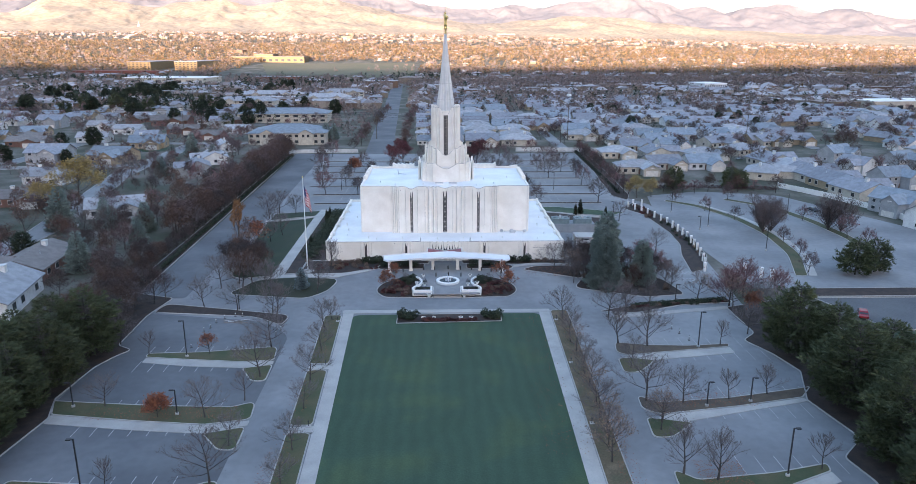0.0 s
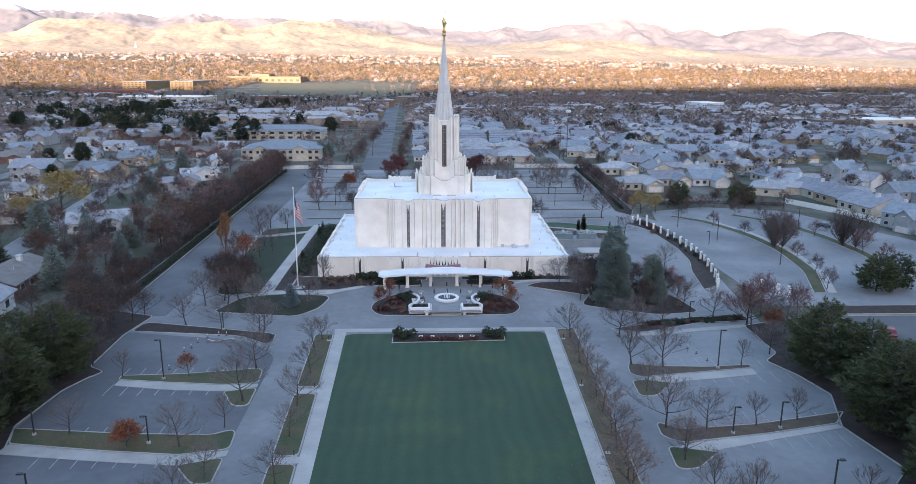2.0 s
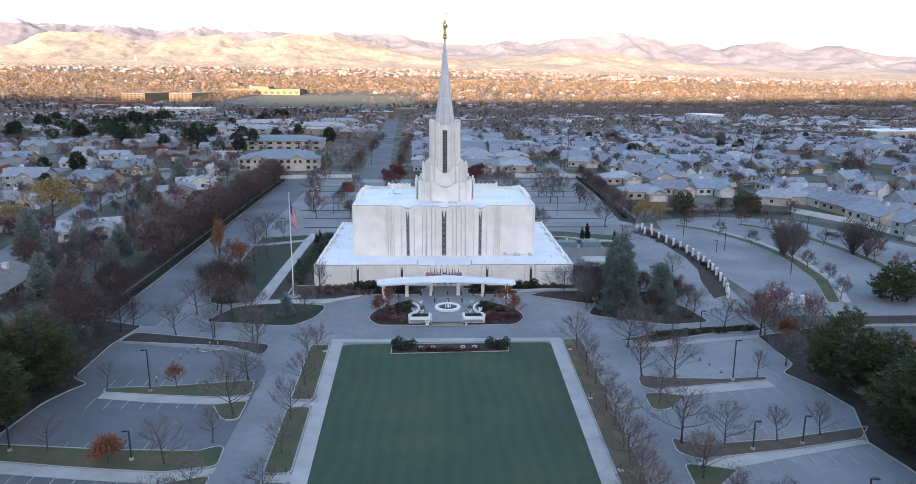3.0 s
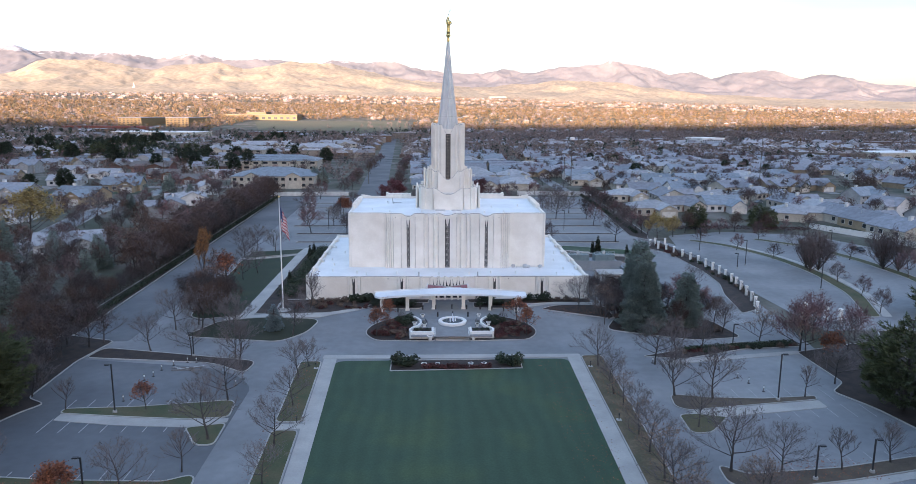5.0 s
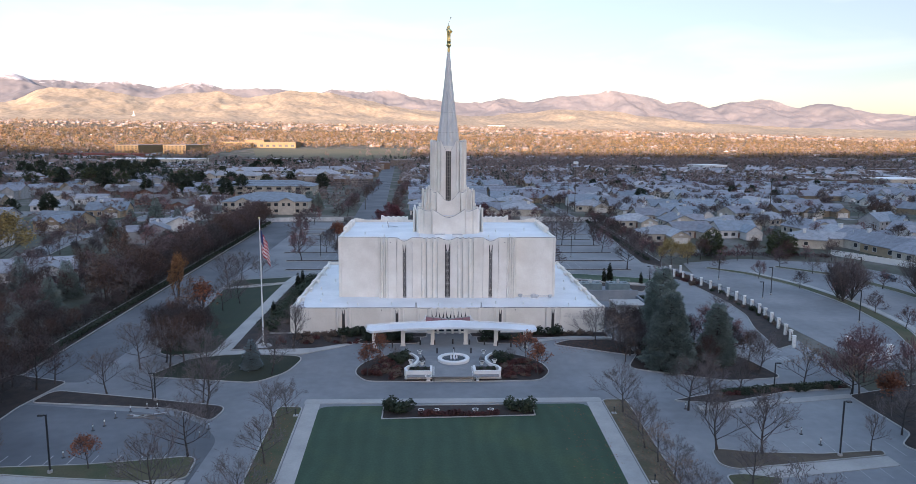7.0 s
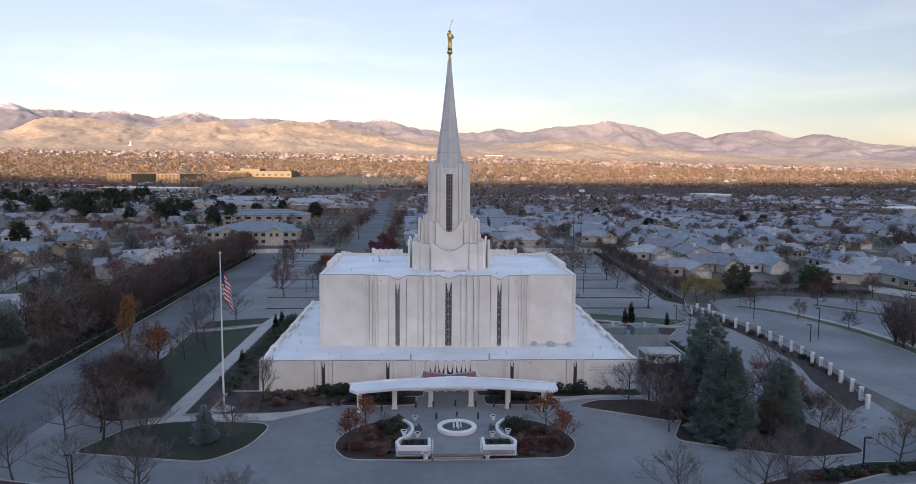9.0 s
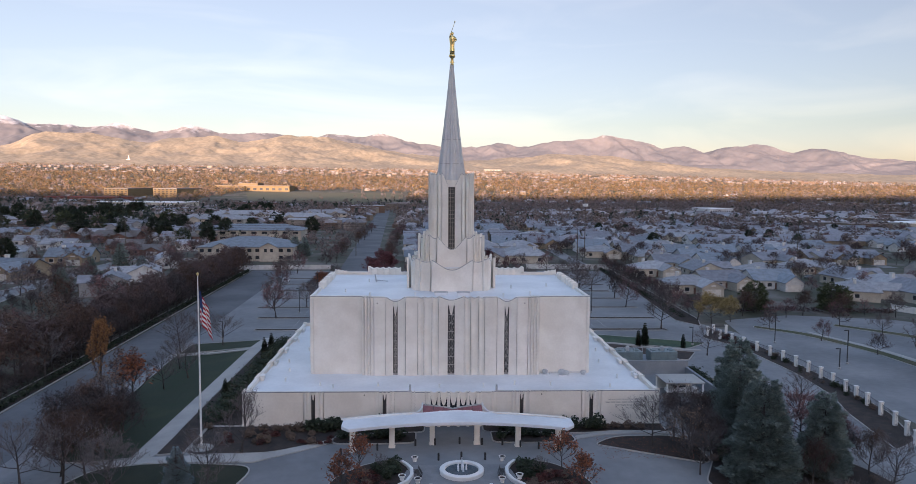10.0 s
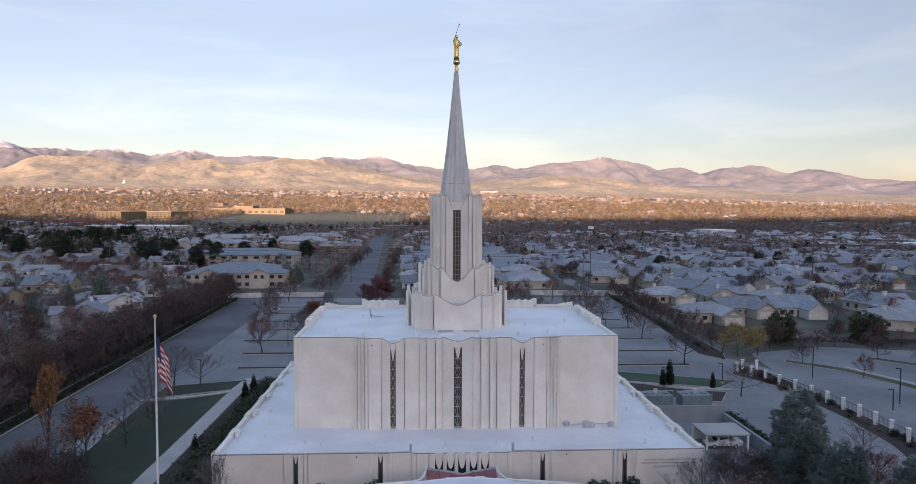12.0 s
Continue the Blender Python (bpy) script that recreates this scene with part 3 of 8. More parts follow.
def main_block():
    m = Matrix.Translation((TX, BLOCK, 0))
    flat = lambda z: (lambda x: z)
    zero = lambda x: 0.0
    z0 = ROOF1
    part("main_roof", box(bmesh.new(), TX - 22.7, BLOCK + 1.88, TOP2 - 0.75, TX + 22.7, 44.6, TOP2 - 0.45), ROOF_WHITE, temple, "bright white flat roof membrane")
    part("main_roof", box(bmesh.new(), TX - 14.2, BLOCK + 0.55, TOP2 - 0.75, TX + 14.2, BLOCK + 1.87, TOP2 - 0.45), ROOF_WHITE, temple, "bright white flat roof membrane")
    part("joint_backing", box(bmesh.new(), TX - 14.3, BLOCK + 0.56, z0, TX + 14.3, BLOCK + 0.6, TOP2 - 1.0), STONE_DARK, temple, "dark recess behind the open joints")
    part("main_core", box(bmesh.new(), TX - 22.4, BLOCK + 1.9, z0, TX + 22.4, 44.4, TOP2 - 0.8), STONE, temple)
    for s in (-1, 1):
        def seg(a, b, z=TOP2, sag=0.0, bow=0.0, y=0.0, n=1, lo=z0, name="facade_panel", thick=0.6):
            a, b = (a, b) if s > 0 else (-b, -a)
            t, d = bay(a, b, z, sag, bow, y)
            return strip(name, a, b, lo, t, d, m, STONE, temple, thick, n)

        # flutes beside the middle bay
        for a, b in ((2.12, 3.13), (3.17, 4.43), (4.47, 5.43)):
            seg(a, b, TOP2 + 0.1, 0.28, 0.32, -0.12, 8, name="flute")
        seg(5.48, 7.46, TOP2 + 0.05, 0, 0, -0.1)
        # window bay
        t, d = bay(*((7.5, 10.72) if s > 0 else (-10.72, -7.5)), TOP2 + 0.05, 0.8, 0.35, -0.08)
        for a, b, lo in ((7.5, 8.76, z0), (9.46, 10.72, z0), (8.76, 9.46, 16.95)):
            a, b = (a, b) if s > 0 else (-b, -a)
            strip("facade_panel", a, b, lo, t, d, m, STONE, temple, 0.6, 6)
        slit_window(s * 9.11, 0.7, 6.0, 15.4, 0.26, m, temple, 7, 1.55)
        seg(10.76, 12.55, TOP2 + 0.05, 0, 0, -0.1)
        for k in range(4):
            a = 12.6 + k * 0.5
            seg(a, a + 0.46, TOP2 + 0.1, 0.16, 0.14, -0.05 + 0.12 * k, 6, name="flute", thick=1.2)
        seg(14.6, 22.5, TOP2 - 0.05, 0, 0, 1.3, 1, name="side_wall_panel")
        seg(22.5, 23.1, TOP2 - 0.02, 0.05, -0.1, 1.4, 4, name="corner_pilaster")
        part("scupper", tube(bmesh.new(), (TX + s * 12.0, BLOCK - 0.2, 17.6), (TX + s * 12.0, BLOCK + 0.1, 17.6), 0.09), BRONZE, temple)
        # stepped side parapets
        ms = Matrix.Translation((TX + s * 23.1, 28.5, 0)) @ Matrix.Rotation(s * math.pi / 2, 4, "Z")
        strip("side_wall", -15.0, 15.0, z0, flat(TOP2 - 0.1), zero, ms, STONE, temple, 0.5, 1)
        for k in range(7):
            a = s * (-4.0 + 2.4 * k)
            t, d = bay(a - 0.75, a + 0.75, TOP2 + 0.75, 0.35, 0.1, -0.12)
            strip("parapet_pier", a - 0.75, a + 0.75, z0, t, d, ms, STONE, temple, 0.9, 6)
    # middle bay
    t, d = bay(-2.1, 2.1, TOP2 + 0.12, 0.65, 0.4, -0.1)
    for a, b, lo in ((-2.1, -0.54, z0), (0.54, 2.1, z0), (-0.54, 0.54, 17.15)):
        strip("facade_panel", a, b, lo, t, d, m, STONE, temple, 0.6, 8)
    slit_window(0, 1.08, 5.9, 15.6, 0.3, m, temple, 7, 1.6)
    # rear wall, its middle part standing higher and further back
    mr = Matrix.Translation((TX, 45, 0)) @ Matrix.Rotation(math.pi, 4, "Z")
    strip("rear_wall", -23.1, 23.1, z0, flat(TOP2 + 0.1), zero, mr, STONE, temple, 0.6, 1)
    for s in (-1, 1):
        for k in range(5):
            lo, hi = sorted((s * (9.4 + 1.25 * k), s * (9.4 + 1.25 * (k + 1))))
            t, d = bay(lo, hi, TOP2 + 0.95, 0.22, 0.12, -1.2)
            strip("rear_parapet", lo, hi, z0, t, d, mr, STONE, temple, 1.9, 5)
        strip("rear_pier", *sorted((s * 15.65, s * 16.2)), z0, flat(TOP2 + 1.15), lambda x: -1.0, mr, STONE, temple, 1.8, 1)
        for k in range(3):
            lo, hi = sorted((s * (20.6 + 0.8 * k), s * (20.6 + 0.8 * (k + 1))))
            t, d = bay(lo, hi, TOP2 + 0.35 + 0.12 * k, 0.15, 0.1, -0.3)
            strip("rear_corner_pier", lo, hi, z0, t, d, mr, STONE, temple, 0.8, 4)
    part("roof_curb", box(bmesh.new(), TX - 23.0, 44.2, TOP2 - 0.2, TX + 23.0, 44.5, TOP2 + 0.15), STONE, temple)


main_block()


def tower_tier(z0, z_mid, sag, half, y_mid, z_side, corner, names, window=None):
    """Four hollow middle panels between pleated corners; corner holds plan points of one eighth, from the middle outward."""
    for q in range(4):
        m = Matrix.Translation((TOWER, CENTRE, 0)) @ Matrix.Rotation(q * math.pi / 2, 4, "Z")
        t, d = bay(-half, half, z_mid, sag, 0.45, -y_mid)
        if window:
            w, wz0, wz1 = window
            strip(names[0], -half, -w, z0, t, d, m, STONE, temple, 0.4, 8)
            strip(names[0], w, half, z0, t, d, m, STONE, temple, 0.4, 8)
            strip(names[0], -w, w, z0, lambda x: wz0, d, m, STONE, temple, 0.4, 4)
            bm = box(bmesh.new(), -w, -y_mid + 0.62, wz0, w, -y_mid + 0.66, wz1)
            win = part("tower_window", bm, WINDOW_DARK, temple, "tall dark tower window with metal grille")
            win.matrix_basis = m
            gr = bmesh.new()
            for x in (-w + 0.05, -w * 0.36, w * 0.36, w - 0.05):
                box(gr, x - 0.045, -y_mid + 0.5, wz0, x + 0.045, -y_mid + 0.6, wz1)
            z = wz0 + 0.3
            while z < wz1:
                box(gr, -w, -y_mid + 0.52, z - 0.04, w, -y_mid + 0.6, z + 0.04)
                z += 0.75
            part("grille", gr, LATTICE, win)
        else:
            strip(names[0], -half, half, z0, t, d, m, STONE, temple, 0.4, 16)
        for s in (-1, 1):
            for (ax, ay), (bx, by), za, zb in corner:
                p, r = Vector((s * ax, -ay)), Vector((s * bx, -by))
                if s < 0:
                    p, r, za, zb = r, p, zb, za
                e = r - p
                ang = math.atan2(e.y, e.x)
                mm = m @ Matrix.Translation((p.x, p.y, 0)) @ Matrix.Rotation(ang, 4, "Z")
                L = e.length
                strip(names[1], 0, L, z0, lambda x, L=L, za=za, zb=zb: z_side + za + (zb - za) * (x / L) - 0.35 * math.sin(math.pi * x / L), lambda x, L=L: 0.14 * math.sin(math.pi * x / L), mm, STONE, temple, 0.35, 6)


tower_tier(TOP2 - 0.5, 23.75, 1.8, 3.6, 8.0, 23.7, (((3.75, 7.2), (6.35, 6.5), -0.3, 0.25), ((6.2, 6.3), (6.9, 5.6), 0.3, 0.3)), ("tier_panel", "tier_pleat"))
tower_tier(TOP2 - 0.5, 27.7, 2.3, 2.6, 6.05, 27.8, (((2.75, 5.5), (3.9, 5.1), -0.4, 0.2), ((3.95, 4.75), (4.65, 4.5), 0.2, 0.5)), ("tier_panel", "tier_pleat"))
tower_tier(22.0, 38.9, 2.7, 1.75, 4.15, 38.85, (((1.8, 4.05), (2.45, 3.95), 0.1, 0.2), ((2.55, 3.75), (3.15, 3.6), 0.0, 0.1), ((3.2, 3.4), (3.55, 3.15), 0.0, 0.1)), ("lantern_panel", "lantern_fin"), (0.62, 25.2, 36.4))
part("tier_roof", box(bmesh.new(), TOWER - 6.0, CENTRE - 6.0, 22.0, TOWER + 6.0, CENTRE + 6.0, 22.2), ROOF_WHITE, temple)
part("tier_roof", box(bmesh.new(), TOWER - 4.4, CENTRE - 4.4, 25.0, TOWER + 4.4, CENTRE + 4.4, 25.15), ROOF_WHITE, temple)
part("lantern_core", box(bmesh.new(), TOWER - 3.3, CENTRE - 3.3, 18, TOWER + 3.3, CENTRE + 3.3, 37.6), STONE, temple)


def spire():
    n, verts, faces = 96, [], []
    levels = [35.4 + (58.1 - 35.4) * i / 26 for i in range(27)]
    for z in levels:
        u = (z - 38.0) / (58.1 - 38.0)
        r = 2.35 * (1 - u) + 0.34 * u - 0.10 * math.sin(math.pi * max(0, u))
        for i in range(n):
            a = 2 * math.pi * i / n
            k = 1 + 0.085 * math.cos(8 * a) * (1 - 0.5 * u) + 0.06 * math.cos(16 * a + 0.6) * (1 - 0.5 * u)
            verts.append((TOWER + r * k * math.cos(a), CENTRE + r * k * math.sin(a), z))
    for j in range(len(levels) - 1):
        faces += [(j * n + i, j * n + (i + 1) % n, (j + 1) * n + (i + 1) % n, (j + 1) * n + i) for i in range(n)]
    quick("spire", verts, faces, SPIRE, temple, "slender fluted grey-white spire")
    for z, r in ((40.6, 2.12), (45.0, 1.62)):
        bm = bmesh.new()
        lathe(bm, ((r, -0.03), (r + 0.03, -0.02), (r + 0.03, 0.02), (r, 0.03)), 48, (TOWER, CENTRE, z))
        part("spire_joint", bm, STONE_DARK, temple)
    bm = lathe(bmesh.new(), ((0.36, 0), (0.4, 0.1), (0.36, 0.5), (0.3, 0.55)), 16, (TOWER, CENTRE, 57.9))
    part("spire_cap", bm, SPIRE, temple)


spire()


def statue():
    bm = bmesh.new()
    lathe(bm, ((0.22, 0), (0.36, 0.12), (0.2, 0.3), (0.45, 0.55), (0.2, 0.8), (0.34, 0.95), (0.2, 1.15), (0.5, 1.45), (0.58, 1.7), (0.5, 1.95), (0.15, 2.1)), 18, (0, 0, 0))
    lathe(bm, ((0.42, 2.0), (0.46, 2.6), (0.40, 3.4), (0.44, 4.1), (0.55, 4.7), (0.50, 5.1), (0.2, 5.3), (0.16, 5.4), (0.24, 5.55), (0.26, 5.75), (0.14, 5.95)), 14, (0, 0, 0))
    tube(bm, (0.45, -0.1, 4.9), (0.75, -0.3, 4.5), 0.17, 0.14, 8)
    tube(bm, (0.75, -0.3, 4.5), (0.5, -0.5, 4.2), 0.14, 0.11, 8)
    tube(bm, (-0.4, -0.1, 4.95), (-0.35, -0.55, 5.5), 0.16, 0.11, 8)
    tube(bm, (-0.3, -0.4, 5.55), (0.35, -0.9, 7.35), 0.045, 0.05, 8)
    tube(bm, (0.35, -0.9, 7.35), (0.44, -0.98, 7.6), 0.06, 0.17, 10)
    ob = part("statue", bm, GOLD, None, smooth=True)
    ob.matrix_basis = Matrix.Translation((TOWER + 0.05, CENTRE, 58.35))
    tagged(ob, "gilded statue with a raised trumpet on the spire's tip", "statue")


statue()


def roof_things():
    """Vents, drains and fans on the two roofs."""
    bm = bmesh.new()
    lathe(bm, ((0.45, 0), (0.45, 0.35), (0.6, 0.38), (0.62, 0.75), (0.4, 0.95), (0.1, 1.0)), 14)
    fan = thing("roof_fan", "round galvanised exhaust fan on the white roof", "roof fan", Matrix.Translation((TX + 18.3, BLOCK - 0.2, ROOF1)), "roof fans")
    part("fan_housing", bm, STEEL, fan)
    part("fan_curb", box(bmesh.new(), -0.55, -0.55, -0.02, 0.55, 0.55, 0.12), ROOF_WHITE, fan)
    for x, y in ((19.0, BLOCK - 0.2), (21.9, BLOCK + 0.1), (15.6, BLOCK + 0.6)):
        copy_thing(fan, Matrix.Translation((TX + x, y, ROOF1))).scale = (0.8, 0.8, 0.8)
    pipe = thing("roof_pipe", "grey horizontal pipe run along the wall foot", "pipe", Matrix.Translation((0, 0, 0)))
    part("pipe_run", tube(bmesh.new(), (TX + 16.2, BLOCK + 0.5, ROOF1 + 0.35), (TX + 22.2, BLOCK + 0.5, ROOF1 + 0.35), 0.07), STEEL, pipe)
    for x in (16.4, 19.3, 22.0):
        part("pipe_leg", tube(bmesh.new(), (TX + x, BLOCK + 0.5, ROOF1), (TX + x, BLOCK + 0.5, ROOF1 + 0.35), 0.04), STEEL, pipe)
    drain = thing("roof_vent", "small white plumbing vent standing on the roof", "roof vent", Matrix.Translation((TX - 26.3, 9.0, ROOF1)), "roof vents")
    v = lathe(bmesh.new(), ((0.28, 0), (0.12, 0.05), (0.12, 0.5), (0.2, 0.52), (0.2, 0.62), (0.05, 0.66)), 10)
    part("vent_pipe", v, WHITE_PAINT, drain)
    rng = random.Random(3)
    spots = [(-20.5, 6.5), (-11.5, 6), (-2, 5), (4.8, 5.2), (9.8, 6.5), (15.4, 6.0), (-26.8, 15), (-28, 21), (-26.0, 30), (27, 10), (26.4, 20), (28, 29), (-29.2, 37), (24.5, 4.8), (-18.3, 5.0)]
    for x, y in spots:
        copy_thing(drain, Matrix.Translation((TX + x, y, ROOF1)))
    for x, y in ((-18, 20), (-13.5, 15.6), (13.6, 17), (18, 27), (-15, 33), (11.2, 24.5), (8.8, 15.0), (-6, 16)):
        copy_thing(drain, Matrix.Translation((TX + x, y, TOP2 - 0.45)))
    # square box vents in pairs along the side edges
    bv = thing("edge_vent", "white louvred box vent at the roof edge", "roof vent", Matrix.Translation((TX - 30.1, 10, ROOF1)), "edge vents")
    part("vent_box", box(bmesh.new(), -0.3, -0.55, 0, 0.3, 0.55, 0.75, 0.08), WHITE_PAINT, bv)
    part("vent_cap", box(bmesh.new(), -0.38, -0.65, 0.72, 0.38, 0.65, 0.85, 0.04), WHITE_PAINT, bv)
    for s in (-1, 1):
        for k in range(5):
            if s < 0 and k == 0:
                continue
            copy_thing(bv, Matrix.Translation((TX + s * 30.0, 10 + k * 9.2, ROOF1))).scale = (0.75, 0.75, 0.8)
            copy_thing(bv, Matrix.Translation((TX + s * 30.0, 11.4 + k * 9.2, ROOF1))).scale = (0.75, 0.75, 0.8)
    hatch = thing("roof_hatch", "low white access hatch in front of the tower", "roof hatch", Matrix.Translation((TX - 1.6, 17.2, TOP2 - 0.45)), "roof hatches")
    part("hatch_box", box(bmesh.new(), -1.1, -0.7, 0, 1.1, 0.7, 0.45, 0.05), ROOF_WHITE, hatch)
    part("hatch_lid", box(bmesh.new(), -1.15, -0.75, 0.45, 1.15, 0.75, 0.53), STEEL, hatch)
    copy_thing(hatch, Matrix.Translation((TX + 2.2, 17.0, TOP2 - 0.45)))
    davit = thing("roof_davit", "small steel hoist arm bolted to the roof", "hoist", Matrix.Translation((TX - 13.6, 33, TOP2 - 0.45)))
    part("davit_post", tube(bmesh.new(), (0, 0, 0), (-0.3, 0, 1.5), 0.12, 0.12), STEEL, davit)
    part("davit_arm", tube(bmesh.new(), (-0.3, 0, 0.4), (2.2, -1.2, 0.35), 0.09, 0.09), STEEL, davit)


roof_things()


# ---- canopy, plaza and fountain ----
def entrance_canopy():
    can = thing("entrance_canopy", "curved white canopy on square stone columns before the entrance", "canopy")
    n = 28
    verts, faces = [], []
    def edge(x):
        u = abs(x - TX - 0.3) / 15.6
        return -8.9 - 2.5 * u * u, -5.2 - 2.4 * u * u + (0.9 * max(0, 1 - u * 2.6))
    def topz(x):
        u = abs(x - TX - 0.3) / 15.6
        return 4.68 + 0.15 * (1 - u * u)
    for i in range(n + 1):
        x = TX + 0.3 - 15.6 + 31.2 * i / n
        y0, y1 = edge(x)
        if abs(i - n / 2) > n / 2 - 0.5:
            y0 += 1.6
        t = topz(x)
        verts += [(x, y0, t - 0.38), (x, y0 - 0.02, t), (x, y0 + 0.12, t + 0.06), (x, y1 - 0.12, t + 0.1), (x, y1, t + 0.22), (x, y1 + 0.02, t - 0.38)]
    for i in range(n):
        a, b = 6 * i, 6 * i + 6
        for k in range(6):
            faces.append((a + k, b + k, b + (k + 1) % 6, a + (k + 1) % 6))
    faces += [tuple(range(5, -1, -1)), tuple(range(6 * n, 6 * n + 6))]
    quick("canopy_roof", verts, faces, ROOF_WHITE, can, "gently arched white slab with a thick fascia")
    for x, y in ((-13.6, -9.0), (-8.4, -7.6), (-2.9, -6.6), (3.3, -6.6), (8.9, -7.6), (14.2, -9.0)):
        z = rise(x, y)
        bm = box(bmesh.new(), x - 0.36, y - 0.36, z - 0.1, x + 0.36, y + 0.36, topz(x) - 0.36, 0.05)
        box(bm, x - 0.46, y - 0.46, z - 0.1, x + 0.46, y + 0.46, z + 0.18, 0.03)
        box(bm, x - 0.12, y - 0.40, z + 0.3, x + 0.12, y - 0.34, topz(x) - 0.5)
        part("column", bm, STONE, can)
    # faceted maroon fascia of the entrance pavilion, with its pale flat roof behind
    lo_pts = [(-4.2, -4.0), (-2.6, -4.2), (-1.2, -4.4), (0.1, -4.9), (1.4, -4.4), (2.8, -4.2), (4.3, -4.0)]
    hi_pts = [(-4.2, -1.5), (-2.7, -2.0), (-1.2, -2.6), (0.1, -3.4), (1.4, -2.6), (2.9, -2.0), (4.3, -1.5)]
    bm = bmesh.new()
    lo = [bm.verts.new((x, y, 4.6)) for x, y in lo_pts]
    hi = [bm.verts.new((x, y, 4.92)) for x, y in hi_pts]
    for i in range(len(lo) - 1):
        bm.faces.new((lo[i], lo[i + 1], hi[i + 1], hi[i]))
    part("clerestory", bm, MAROON, can, "faceted maroon fascia panels")
    bm = bmesh.new()
    for z in (4.84, 4.95):
        row = [bm.verts.new((x, y - 0.1, z)) for x, y in hi_pts] + [bm.verts.new((x, y + 0.45, z)) for x, y in reversed(hi_pts)]
        f = bm.faces.new(row)
    bm.verts.ensure_lookup_table()
    n2 = len(row)
    for i in range(n2):
        j = (i + 1) % n2
        bm.faces.new((bm.verts[i], bm.verts[j], bm.verts[n2 + j], bm.verts[n2 + i]))
    bmesh.ops.recalc_face_normals(bm, faces=bm.faces[:])
    part("fascia_cap", bm, CONCRETE, can, "narrow grey capping")
    for (xa, ya), (xb, yb) in zip(lo_pts[1:-1], hi_pts[1:-1]):
        part("mullion", tube(bmesh.new(), (xa, ya - 0.03, 4.62), (xb, yb - 0.03, 4.92), 0.05, 0.05, 5), BRONZE, can)
    for xa, xb, y in ((-1.9, -0.7, -4.3), (1.6, 2.8, -4.1)):
        part("lamp_bar", box(bmesh.new(), xa, y - 0.1, 4.86, xb, y + 0.05, 4.96, 0.02), WHITE_PAINT, can)
    # upstand that follows the rear edge and sweeps back to the wall
    for s in (-1, 1):
        pts = [(x, edge(TX + 0.3 + s * x)[1] - 0.05, topz(TX + 0.3 + s * x) + 0.24) for x in (15.4, 13, 11, 9, 7.2, 6.0)] + [(5.2, -4.9, 4.92), (4.7, -4.0, 4.95), (4.4, -2.6, 5.0), (4.35, -1.0, 5.06)]
        rim = bmesh.new()
        for p, q in zip(pts, pts[1:]):
            tube(rim, (TX - 0.2 + s * p[0], p[1], p[2]), (TX - 0.2 + s * q[0], q[1], q[2]), 0.13, 0.13, 6)
        part("rear_upstand", rim, WHITE_PAINT, can)


entrance_canopy()


